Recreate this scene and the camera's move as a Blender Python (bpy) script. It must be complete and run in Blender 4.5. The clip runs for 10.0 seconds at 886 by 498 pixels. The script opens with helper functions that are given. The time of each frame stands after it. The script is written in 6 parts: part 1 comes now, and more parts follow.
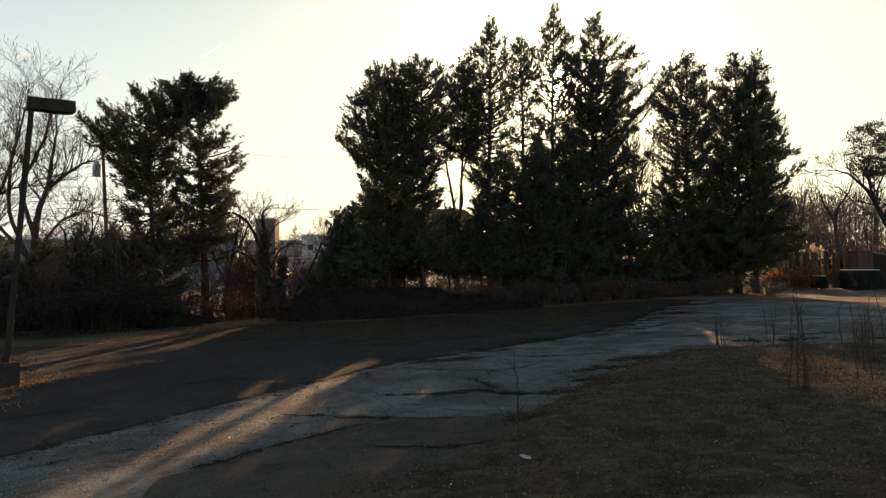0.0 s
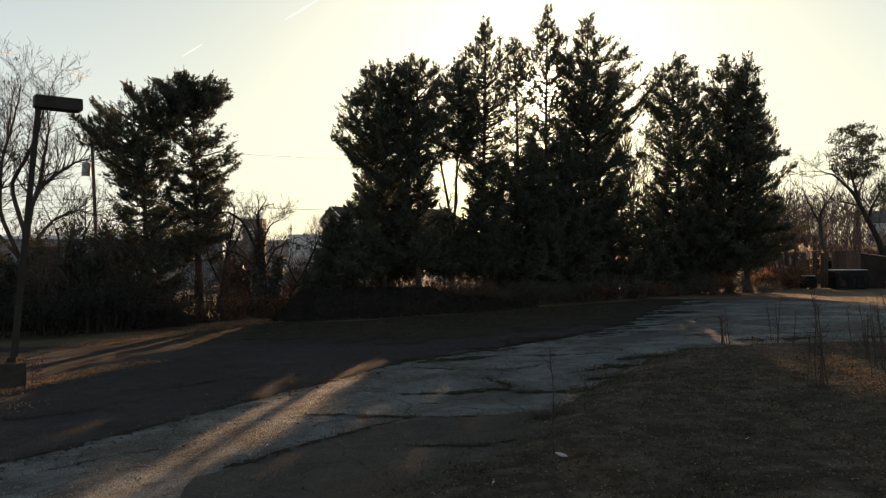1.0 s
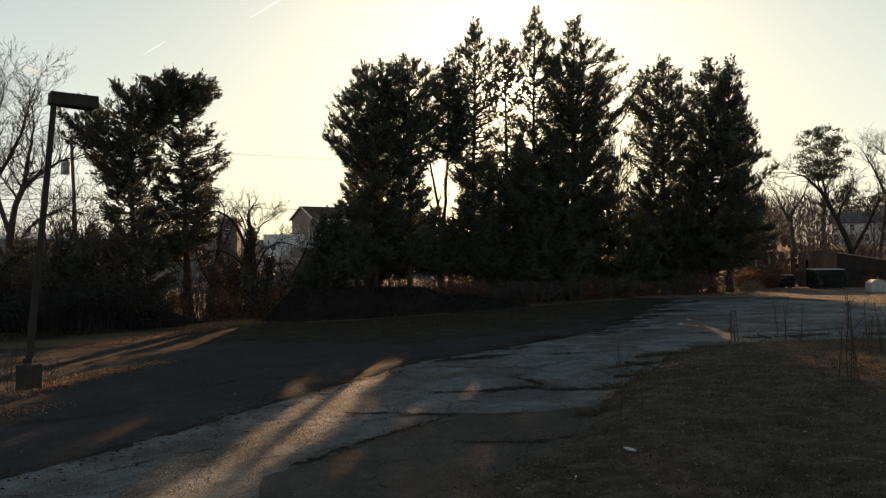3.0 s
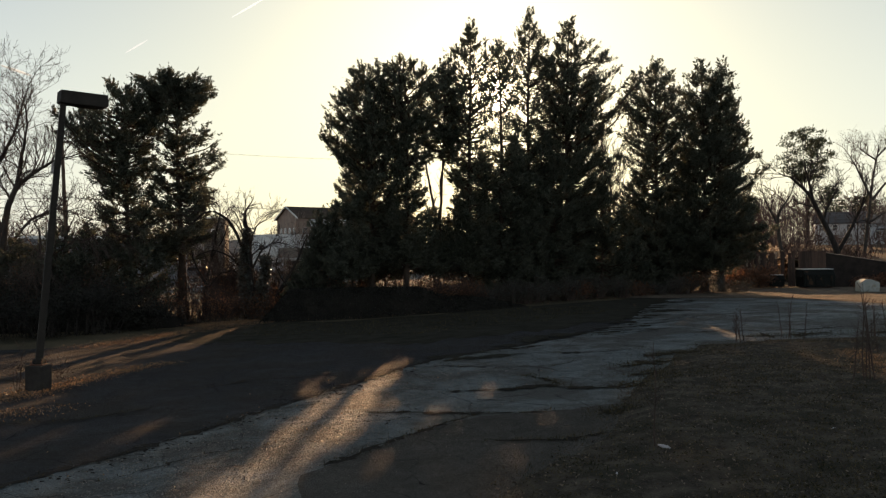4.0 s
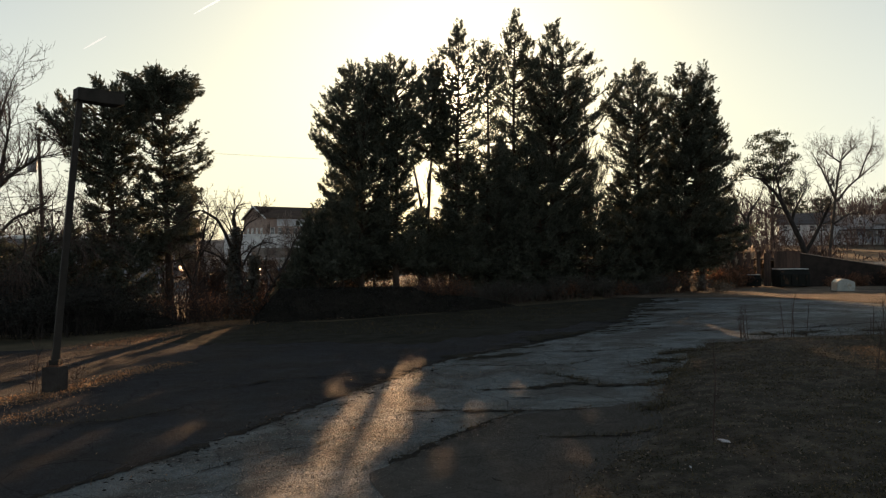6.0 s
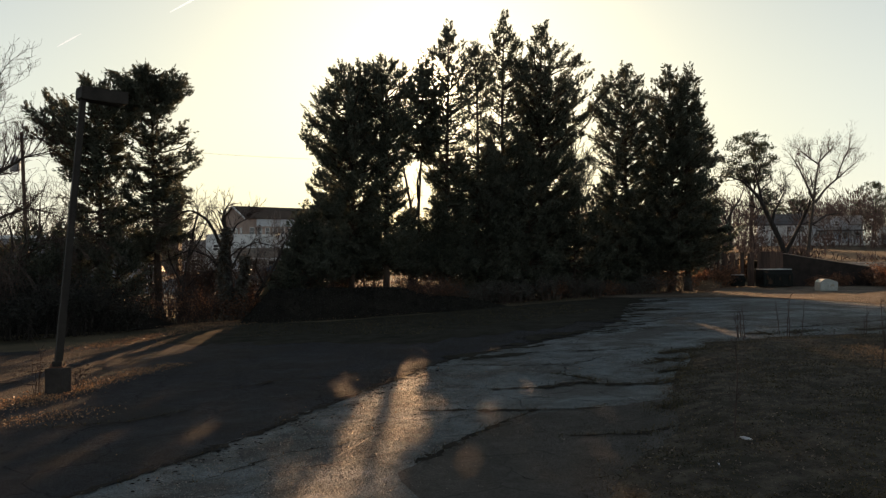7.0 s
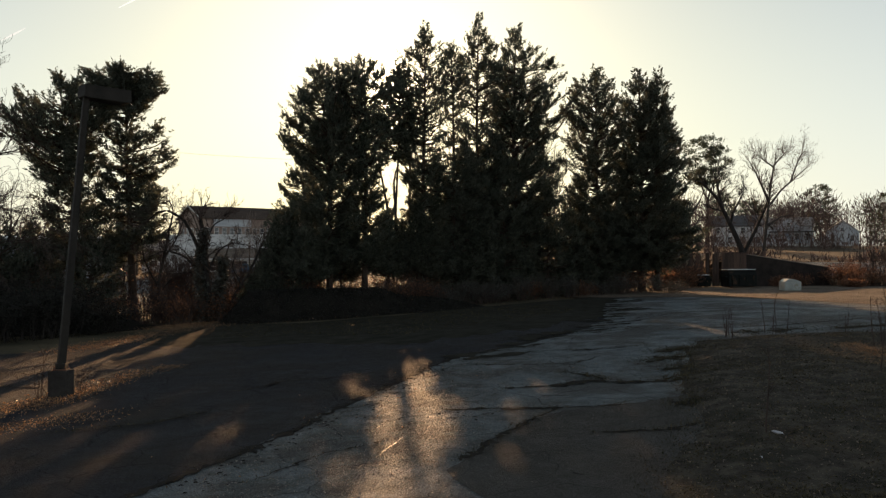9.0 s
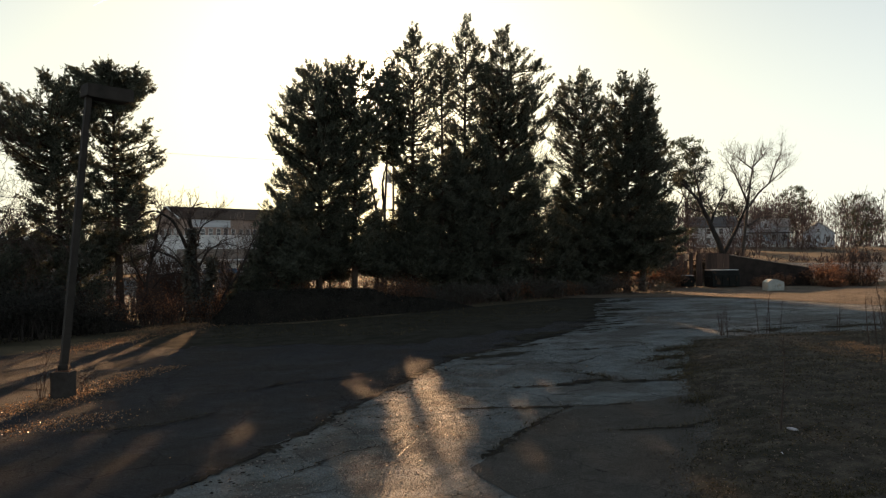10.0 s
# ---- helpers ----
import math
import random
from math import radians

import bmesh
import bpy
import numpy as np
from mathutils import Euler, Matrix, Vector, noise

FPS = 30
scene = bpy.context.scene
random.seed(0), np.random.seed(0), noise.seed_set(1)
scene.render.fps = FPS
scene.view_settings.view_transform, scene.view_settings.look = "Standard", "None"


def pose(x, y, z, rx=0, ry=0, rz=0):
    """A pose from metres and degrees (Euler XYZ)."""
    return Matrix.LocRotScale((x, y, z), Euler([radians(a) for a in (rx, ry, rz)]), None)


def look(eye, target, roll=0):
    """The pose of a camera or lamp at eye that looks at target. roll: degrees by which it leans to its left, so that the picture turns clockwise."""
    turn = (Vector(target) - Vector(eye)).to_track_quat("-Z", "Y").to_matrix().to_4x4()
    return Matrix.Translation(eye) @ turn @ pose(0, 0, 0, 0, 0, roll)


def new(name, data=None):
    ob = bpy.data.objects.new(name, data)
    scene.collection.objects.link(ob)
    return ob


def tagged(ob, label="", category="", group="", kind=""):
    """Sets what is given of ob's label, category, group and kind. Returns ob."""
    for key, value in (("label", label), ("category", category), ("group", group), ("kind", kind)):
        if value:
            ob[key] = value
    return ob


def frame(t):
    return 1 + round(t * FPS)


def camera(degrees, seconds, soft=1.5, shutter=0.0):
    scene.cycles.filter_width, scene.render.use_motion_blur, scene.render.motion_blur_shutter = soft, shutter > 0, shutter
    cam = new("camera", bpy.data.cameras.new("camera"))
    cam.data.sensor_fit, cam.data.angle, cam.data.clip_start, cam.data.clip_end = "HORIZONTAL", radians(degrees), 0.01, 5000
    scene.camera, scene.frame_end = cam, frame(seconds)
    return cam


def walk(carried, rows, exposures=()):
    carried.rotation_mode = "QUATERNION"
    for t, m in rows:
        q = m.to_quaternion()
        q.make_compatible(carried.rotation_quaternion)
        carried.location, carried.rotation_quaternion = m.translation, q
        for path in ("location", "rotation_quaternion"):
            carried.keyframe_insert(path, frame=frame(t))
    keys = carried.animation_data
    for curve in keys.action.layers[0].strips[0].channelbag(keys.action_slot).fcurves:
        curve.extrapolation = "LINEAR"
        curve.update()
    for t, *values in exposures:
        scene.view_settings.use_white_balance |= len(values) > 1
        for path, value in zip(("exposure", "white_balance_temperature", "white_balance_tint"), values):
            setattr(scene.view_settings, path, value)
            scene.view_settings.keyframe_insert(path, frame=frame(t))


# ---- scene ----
# light levels
STOPS = 0.83
SKY = 0.055
SUN = 4.3
HAZE = 9.3
RING_NEAR = 110.0
RING_MID = 7.0
RING_WIDE = 2.5
RING_SKY = 0.6
TRAIL = 0.62
# camera and its path
cam = camera(57.8, 10.0, 1.28)
METRES, EYE, TILT, LEAN, TURN = 7.5, 3.4, 0.4, 0.5, 0.0
ROWS = [
    (0.0, 0.0, 0.0, 0.0, -0.0, 0.0, 0.0),
    (0.5, -0.0518, -0.0023, -0.0013, -0.62, 0.01, -0.02),
    (1.0, -0.1029, -0.0042, -0.0021, -1.24, 0.01, -0.04),
    (1.5, -0.1528, -0.006, -0.0028, -1.84, 0.01, -0.04),
    (2.0, -0.204, -0.0077, -0.0034, -2.45, 0.01, -0.04),
    (2.5, -0.2552, -0.0104, -0.0043, -3.06, 0.01, -0.04),
    (4.0, -0.4104, -0.0132, -0.008, -4.84, 0.05, -0.02),
    (4.5, -0.4627, -0.0135, -0.0085, -5.42, 0.05, -0.03),
    (5.0, -0.5148, -0.013, -0.0088, -6.02, 0.06, -0.04),
    (5.5, -0.5662, -0.0126, -0.0093, -6.7, 0.06, -0.06),
    (7.0, -0.7163, -0.008, -0.0096, -8.97, 0.09, -0.1),
    (7.5, -0.7648, -0.0072, -0.0094, -9.81, 0.1, -0.11),
    (8.0, -0.8128, -0.006, -0.0088, -10.65, 0.11, -0.12),
    (8.5, -0.8614, -0.0039, -0.0088, -11.48, 0.12, -0.12),
    (9.0, -0.9051, -0.001, -0.0088, -12.19, 0.13, -0.13),
    (9.5, -0.9522, 0.0033, -0.0096, -12.97, 0.16, -0.12),
    (10.0, -0.999, 0.008, -0.0106, -13.76, 0.19, -0.13),
]
walk(cam, [(t, pose(0, 0, EYE, TILT, LEAN, TURN) @ pose(METRES * x, METRES * y, METRES * z, 90 + pitch, roll, yaw)) for t, x, y, z, yaw, pitch, roll in ROWS],
     exposures=[(0.0, STOPS + 0.22), (1.6, STOPS), (9.3, STOPS), (10.0, STOPS + 0.22)])

# sky and sun: a low winter sun behind the trees
SUN_UP, SUN_TURN = 11.7, 8.5
SUN_DIR = Vector((math.sin(radians(SUN_TURN)) * math.cos(radians(SUN_UP)), math.cos(radians(SUN_TURN)) * math.cos(radians(SUN_UP)), math.sin(radians(SUN_UP))))
world = bpy.data.worlds.new("sky")
scene.world = world
world.use_nodes = True
wn, wl = world.node_tree.nodes, world.node_tree.links
wn.clear()
sky = wn.new("ShaderNodeTexSky")
sky.sky_type, sky.sun_disc = "NISHITA", False
sky.sun_elevation, sky.sun_rotation = radians(SUN_UP), radians(SUN_TURN)
sky.air_density, sky.dust_density, sky.ozone_density, sky.altitude = 1.0, 0.7, 1.0, 30
back = wn.new("ShaderNodeBackground")
back.inputs["Strength"].default_value = SKY
# bright hazy ring close round the low sun
tc = wn.new("ShaderNodeTexCoord")
dot = wn.new("ShaderNodeVectorMath")
dot.operation = "DOT_PRODUCT"
dot.inputs[1].default_value = SUN_DIR
wl.new(tc.outputs["Generated"], dot.inputs[0])


def ring(power, gain):
    a = wn.new("ShaderNodeMath")
    a.operation, a.use_clamp = "MAXIMUM", True
    a.inputs[1].default_value = 0.0
    wl.new(dot.outputs["Value"], a.inputs[0])
    b = wn.new("ShaderNodeMath")
    b.operation = "POWER"
    b.inputs[1].default_value = power
    wl.new(a.outputs[0], b.inputs[0])
    c = wn.new("ShaderNodeMath")
    c.operation = "MULTIPLY"
    c.inputs[1].default_value = gain
    wl.new(b.outputs[0], c.inputs[0])
    return c


glow = wn.new("ShaderNodeMath")
glow.operation = "ADD"
wl.new(ring(700, RING_MID).outputs[0], glow.inputs[0])
wl.new(ring(60, RING_WIDE).outputs[0], glow.inputs[1])
tint = wn.new("ShaderNodeVectorMath")
tint.operation = "SCALE"
tint.inputs[0].default_value = (1.0, 0.92, 0.55)
veil = wn.new("ShaderNodeMath")
veil.operation = "ADD"
wl.new(glow.outputs[0], veil.inputs[0])
wl.new(ring(4, RING_SKY).outputs[0], veil.inputs[1])
wl.new(veil.outputs[0], tint.inputs["Scale"])
both = wn.new("ShaderNodeVectorMath")
both.operation = "ADD"
# pale haze that thins out towards the zenith
up = wn.new("ShaderNodeSeparateXYZ")
wl.new(tc.outputs["Generated"], up.inputs[0])
thin = wn.new("ShaderNodeMapRange")
thin.interpolation_type = "SMOOTHSTEP"
thin.inputs["From Min"].default_value, thin.inputs["From Max"].default_value = -0.05, 0.55
thin.inputs["To Min"].default_value, thin.inputs["To Max"].default_value = 0.85, 0.17
wl.new(up.outputs["Z"], thin.inputs["Value"])
haze = wn.new("ShaderNodeMix")
haze.data_type = "RGBA"
warm = wn.new("ShaderNodeMix")
warm.data_type = "RGBA"
warm.inputs[6].default_value = (HAZE * 0.94, HAZE * 0.98, HAZE * 0.97, 1)
warm.inputs[7].default_value = (HAZE, HAZE * 0.985, HAZE * 0.63, 1)
wl.new(ring(8, 1.0).outputs[0], warm.inputs[0])
wl.new(warm.outputs[2], haze.inputs[7])
wl.new(thin.outputs[0], haze.inputs[0])
wl.new(sky.outputs["Color"], haze.inputs[6])
wl.new(haze.outputs[2], both.inputs[0])
wl.new(tint.outputs["Vector"], both.inputs[1])
core = wn.new("ShaderNodeVectorMath")
core.operation = "SCALE"
core.inputs[0].default_value = (1.0, 0.78, 0.5)
wl.new(ring(3200, RING_NEAR).outputs[0], core.inputs["Scale"])
lit = wn.new("ShaderNodeVectorMath")
lit.operation = "ADD"
wl.new(both.outputs["Vector"], lit.inputs[0])
wl.new(core.outputs["Vector"], lit.inputs[1])
wl.new(lit.outputs["Vector"], back.inputs["Color"])
wout = wn.new("ShaderNodeOutputWorld")
wl.new(back.outputs["Background"], wout.inputs["Surface"])

sun_data = bpy.data.lights.new("sun", "SUN")
sun_data.energy, sun_data.angle, sun_data.color = SUN, radians(0.55), (1.0, 0.57, 0.28)
sun = new("sun", sun_data)
sun.matrix_world = look(SUN_DIR * 200, (0, 0, 0))


# ---- materials ----
def surface(name, c1, c2, scale=1.5, fine=30.0, rough=(0.6, 0.9), bump=0.3, metal=0.0, gloss=0.5, each=0.0, island=False, spots=None, stretch=(1, 1, 1), depth=0.02, leafy=0.0):
    """Two-scale mottled surface: c1 and c2 mixed by broad and fine noise; each: change from object to object; spots: (colour, share, scale)."""
    m = bpy.data.materials.new(name)
    m.use_nodes = True
    n, l = m.node_tree.nodes, m.node_tree.links
    p = n["Principled BSDF"]
    co = n.new("ShaderNodeTexCoord")
    mp = n.new("ShaderNodeMapping")
    mp.inputs["Scale"].default_value = stretch
    l.new(co.outputs["Object"], mp.inputs["Vector"])
    big, small = n.new("ShaderNodeTexNoise"), n.new("ShaderNodeTexNoise")
    big.inputs["Scale"].default_value, big.inputs["Detail"].default_value, big.inputs["Roughness"].default_value = scale, 6, 0.62
    small.inputs["Scale"].default_value, small.inputs["Detail"].default_value = fine, 4
    l.new(mp.outputs[0], big.inputs["Vector"])
    l.new(mp.outputs[0], small.inputs["Vector"])
    mix = n.new("ShaderNodeMath")
    mix.operation = "MULTIPLY_ADD"
    mix.inputs[1].default_value = 0.35
    l.new(small.outputs["Fac"], mix.inputs[0])
    sub = n.new("ShaderNodeMath")
    sub.operation = "MULTIPLY_ADD"
    sub.inputs[1].default_value, sub.inputs[2].default_value = 1.5, -0.42
    l.new(big.outputs["Fac"], sub.inputs[0])
    l.new(sub.outputs[0], mix.inputs[2])
    fac = mix
    if each or island:
        add = n.new("ShaderNodeMath")
        add.operation = "MULTIPLY_ADD"
        add.inputs[1].default_value = each or 0.8
        if island:
            g = n.new("ShaderNodeNewGeometry")
            l.new(g.outputs["Random Per Island"], add.inputs[0])
        else:
            g = n.new("ShaderNodeObjectInfo")
            l.new(g.outputs["Random"], add.inputs[0])
        l.new(mix.outputs[0], add.inputs[2])
        fac = add
        sub.inputs[2].default_value -= 0.5 * (each or 0.8)
    ramp = n.new("ShaderNodeValToRGB")
    ramp.color_ramp.elements[0].position, ramp.color_ramp.elements[1].position = 0.25, 0.8
    ramp.color_ramp.elements[0].color, ramp.color_ramp.elements[1].color = (*c1, 1), (*c2, 1)
    l.new(fac.outputs[0], ramp.inputs["Fac"])
    colour = ramp.outputs["Color"]
    if spots:
        c3, share, s3 = spots
        sp = n.new("ShaderNodeTexNoise")
        sp.inputs["Scale"].default_value, sp.inputs["Detail"].default_value = s3, 8
        l.new(mp.outputs[0], sp.inputs["Vector"])
        sr = n.new("ShaderNodeMapRange")
        sr.inputs["From Min"].default_value, sr.inputs["From Max"].default_value = 0.62 - share * 0.4, 0.70 - share * 0.4
        l.new(sp.outputs["Fac"], sr.inputs["Value"])
        mc = n.new("ShaderNodeMix")
        mc.data_type = "RGBA"
        mc.inputs["B"].default_value = (0, 0, 0, 0)
        mc.inputs[7].default_value = (*c3, 1)
        l.new(sr.outputs[0], mc.inputs[0])
        l.new(colour, mc.inputs[6])
        colour = mc.outputs[2]
    l.new(colour, p.inputs["Base Color"])
    rr = n.new("ShaderNodeMapRange")
    rr.inputs["To Min"].default_value, rr.inputs["To Max"].default_value = rough
    l.new(big.outputs["Fac"], rr.inputs["Value"])
    l.new(rr.outputs[0], p.inputs["Roughness"])
    p.inputs["Metallic"].default_value = metal
    p.inputs["Specular IOR Level"].default_value = gloss
    if bump:
        b = n.new("ShaderNodeBump")
        b.inputs["Strength"].default_value, b.inputs["Distance"].default_value = bump, depth
        l.new(small.outputs["Fac"], b.inputs["Height"])
        l.new(b.outputs[0], p.inputs["Normal"])
    if leafy:
        tr, mx = n.new("ShaderNodeBsdfTranslucent"), n.new("ShaderNodeMixShader")
        l.new(colour, tr.inputs["Color"])
        mx.inputs[0].default_value = leafy
        l.new(p.outputs[0], mx.inputs[1])
        l.new(tr.outputs[0], mx.inputs[2])
        l.new(mx.outputs[0], n["Material Output"].inputs["Surface"])
    return m


def asphalt(name, c1, c2, dirt, share, crack=0.5, rough=(0.72, 0.95), gloss=0.25):
    """Old asphalt: broad bleaching, dirt films, stone speckle, hairline cracks and a stony relief."""
    m = bpy.data.materials.new(name)
    m.use_nodes = True
    n, l = m.node_tree.nodes, m.node_tree.links
    p = n["Principled BSDF"]
    co = n.new("ShaderNodeTexCoord")

    def tex(scale, detail=4.0, rough_=0.6):
        t = n.new("ShaderNodeTexNoise")
        t.inputs["Scale"].default_value, t.inputs["Detail"].default_value, t.inputs["Roughness"].default_value = scale, detail, rough_
        l.new(co.outputs["Object"], t.inputs["Vector"])
        return t

    def ranged(src, lo, hi, a, b):
        r = n.new("ShaderNodeMapRange")
        for k, v in (("From Min", lo), ("From Max", hi), ("To Min", a), ("To Max", b)):
            r.inputs[k].default_value = v
        l.new(src, r.inputs["Value"])
        return r.outputs[0]

    def blend(fac, a, b, mode="MIX"):
        x = n.new("ShaderNodeMix")
        x.data_type, x.blend_type = "RGBA", mode
        if isinstance(fac, float):
            x.inputs[0].default_value = fac
        else:
            l.new(fac, x.inputs[0])
        for sock, v in ((x.inputs[6], a), (x.inputs[7], b)):
            if isinstance(v, tuple):
                sock.default_value = (*v, 1)
            else:
                l.new(v, sock)
        return x.outputs[2]
    broad, film, blotch, stone, grain = tex(0.22, 5), tex(0.45, 9, 0.68), tex(2.4, 7, 0.7), tex(34, 3, 0.7), tex(95, 2, 0.8)
    col = blend(ranged(broad.outputs["Fac"], 0.32, 0.68, 0.0, 1.0), c1, c2)
    col = blend(ranged(blotch.outputs["Fac"], 0.42, 0.62, 0.0, 0.55), col, blend(0.55, col, dirt))
    col = blend(ranged(film.outputs["Fac"], 0.56 - share, 0.70 - share, 0.0, 0.75), col, dirt)
    speck = ranged(stone.outputs["Fac"], 0.3, 0.7, 0.45, 1.6)
    fine = ranged(grain.outputs["Fac"], 0.3, 0.7, 0.6, 1.4)
    mul = n.new("ShaderNodeMath")
    mul.operation = "MULTIPLY"
    l.new(speck, mul.inputs[0])
    l.new(fine, mul.inputs[1])
    warp = n.new("ShaderNodeVectorMath")
    warp.operation = "MULTIPLY_ADD"
    warp.inputs[1].default_value = (0.9, 0.9, 0.0)
    l.new(tex(1.1, 5).outputs["Color"], warp.inputs[0])
    l.new(co.outputs["Object"], warp.inputs[2])
    vor = n.new("ShaderNodeTexVoronoi")
    vor.feature, vor.voronoi_dimensions = "DISTANCE_TO_EDGE", "2D"
    vor.inputs["Scale"].default_value = 0.55
    l.new(warp.outputs[0], vor.inputs["Vector"])
    hair = ranged(vor.outputs["Distance"], 0.004, 0.014, 1.0 - crack, 1.0)
    mul2 = n.new("ShaderNodeMath")
    mul2.operation = "MULTIPLY"
    l.new(mul.outputs[0], mul2.inputs[0])
    l.new(hair, mul2.inputs[1])
    sc = n.new("ShaderNodeVectorMath")
    sc.operation = "SCALE"
    l.new(col, sc.inputs[0])
    l.new(mul2.outputs[0], sc.inputs["Scale"])
    l.new(sc.outputs[0], p.inputs["Base Color"])
    l.new(ranged(blotch.outputs["Fac"], 0.3, 0.7, *rough), p.inputs["Roughness"])
    p.inputs["Specular IOR Level"].default_value = gloss
    bp = n.new("ShaderNodeBump")
    bp.inputs["Strength"].default_value, bp.inputs["Distance"].default_value = 1.0, 0.026
    l.new(mul2.outputs[0], bp.inputs["Height"])
    l.new(bp.outputs[0], p.inputs["Normal"])
    return m


ASPHALT_DARK = asphalt("worn_dark_asphalt", (0.028, 0.030, 0.036), (0.055, 0.058, 0.065), (0.036, 0.034, 0.031), 0.12, 0.6, (0.8, 1.0), 0.11)
ASPHALT_PALE = asphalt("bleached_old_asphalt", (0.135, 0.165, 0.175), (0.235, 0.27, 0.28), (0.05, 0.046, 0.038), 0.14, 0.7)
ASPHALT_MID = asphalt("dirt_filmed_asphalt", (0.048, 0.046, 0.042), (0.09, 0.086, 0.077), (0.036, 0.033, 0.027), 0.14, 0.5)
GRAVEL = asphalt("tan_gravel_dirt", (0.10, 0.08, 0.06), (0.20, 0.16, 0.12), (0.07, 0.055, 0.04), 0.08, 0.1, (0.9, 1.0), 0.15)
ASPHALT_GREY = asphalt("worn_grey_asphalt", (0.03, 0.031, 0.034), (0.062, 0.062, 0.065), (0.036, 0.032, 0.027), 0.13, 0.6, (0.8, 1.0), 0.11)
# bank soil with the deep shade under the trees put into its colour
SOIL_SHADED = surface("shaded_bank_soil", (0.009, 0.0085, 0.0075), (0.024, 0.021, 0.017), 1.4, 30, (0.9, 1.0), 0.8, gloss=0.05)
SOIL_DARK = surface("damp_crack_soil", (0.008, 0.007, 0.006), (0.022, 0.019, 0.015), 4, 60, (0.85, 1.0), 0.6, gloss=0.1)
TURF = surface("winter_turf_soil", (0.018, 0.016, 0.0125), (0.085, 0.073, 0.056), 2.6, 22, (0.9, 1.0), 1.0, gloss=0.1, spots=((0.03, 0.028, 0.02), 0.3, 1.6), depth=0.05)
MOSS = surface("dark_moss_turf", (0.018, 0.0175, 0.0135), (0.042, 0.0405, 0.032), 1.4, 30, (0.95, 1.0), 0.8, gloss=0.03)
HAY = surface("tawny_verge", (0.04, 0.032, 0.02), (0.11, 0.082, 0.05), 0.5, 10, (0.9, 1.0), 0.5, gloss=0.15)
FIELD = surface("rough_ground", (0.03, 0.028, 0.016), (0.11, 0.085, 0.05), 0.2, 8, (0.9, 1.0), 0.6, gloss=0.15)
GRASS = surface("dead_grass", (0.02, 0.022, 0.009), (0.11, 0.085, 0.045), 2, 30, (0.8, 1.0), 0, gloss=0.2, each=0.9, island=True, leafy=0.3)
STRAW = surface("straw_grass", (0.13, 0.085, 0.05), (0.40, 0.25, 0.14), 2, 30, (0.7, 0.9), 0, gloss=0.3, each=0.9, island=True, leafy=0.45)
PLUME = surface("pale_reed_plumes", (0.35, 0.29, 0.22), (0.6, 0.52, 0.42), 2, 30, (0.7, 0.9), 0, gloss=0.3, each=0.9, island=True, leafy=0.6)
LITTER = surface("dull_leaf_litter", (0.035, 0.026, 0.018), (0.16, 0.125, 0.095), 3, 40, (0.7, 0.9), 0, gloss=0.3, each=1.0, island=True)
LEAVES = surface("fallen_leaves", (0.05, 0.028, 0.016), (0.40, 0.23, 0.11), 3, 40, (0.25, 0.55), 0, gloss=0.65, each=1.0, island=True, leafy=0.35)
RUST_LEAF = surface("dry_bramble_leaves", (0.08, 0.04, 0.025), (0.30, 0.15, 0.085), 3, 40, (0.6, 0.9), 0, gloss=0.3, each=1.0, island=True, leafy=0.6)
CEDAR = surface("cedar_foliage", (0.055, 0.063, 0.048), (0.12, 0.125, 0.09), 1.2, 20, (0.55, 0.8), 0, gloss=0.3, each=0.7, island=True, leafy=0.4)
IVY = surface("ivy_leaves", (0.034, 0.035, 0.029), (0.07, 0.069, 0.053), 2, 20, (0.22, 0.45), 0, gloss=0.6, each=0.8, island=True, leafy=0.25)
# darker copy of the ivy, for leaves in deep shade
IVY_SHADED = surface("shaded_ivy", (0.014, 0.0145, 0.012), (0.034, 0.033, 0.026), 2, 20, (0.5, 0.8), 0, gloss=0.2, each=0.8, island=True, leafy=0.2)
PINE = surface("pine_needles", (0.035, 0.045, 0.024), (0.08, 0.085, 0.045), 1.2, 10, (0.6, 0.8), 0, gloss=0.3, each=0.7, island=True, leafy=0.3)
BARK = surface("cedar_bark", (0.03, 0.022, 0.017), (0.09, 0.065, 0.048), 3, 30, (0.85, 1.0), 0.8, gloss=0.2, stretch=(1, 1, 0.25))
BARK_GREY = surface("grey_bark", (0.03, 0.026, 0.022), (0.09, 0.075, 0.063), 3, 30, (0.8, 1.0), 0.8, gloss=0.2, stretch=(1, 1, 0.3))
BARK_DARK = surface("dark_furrowed_bark", (0.014, 0.012, 0.011), (0.045, 0.038, 0.033), 3, 30, (0.85, 1.0), 0.8, gloss=0.2, stretch=(1, 1, 0.3))
TWIG_FAR = surface("far_twigs", (0.07, 0.048, 0.04), (0.17, 0.115, 0.095), 0.1, 3, (0.9, 1.0), 0, gloss=0.1, each=0.6, island=True)
# lighter copy of the bare twigs, with backlight from the sun in its colour
TWIG_SUNLIT = surface("sunlit_toned_twigs", (0.16, 0.12, 0.095), (0.34, 0.27, 0.22), 2, 20, (0.35, 0.6), 0, gloss=0.6)
TWIG = surface("bare_twigs", (0.035, 0.026, 0.022), (0.10, 0.07, 0.058), 2, 20, (0.8, 1.0), 0, gloss=0.25)
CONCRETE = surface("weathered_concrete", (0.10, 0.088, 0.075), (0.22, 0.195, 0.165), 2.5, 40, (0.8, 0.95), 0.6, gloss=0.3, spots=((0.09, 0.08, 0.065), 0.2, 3))
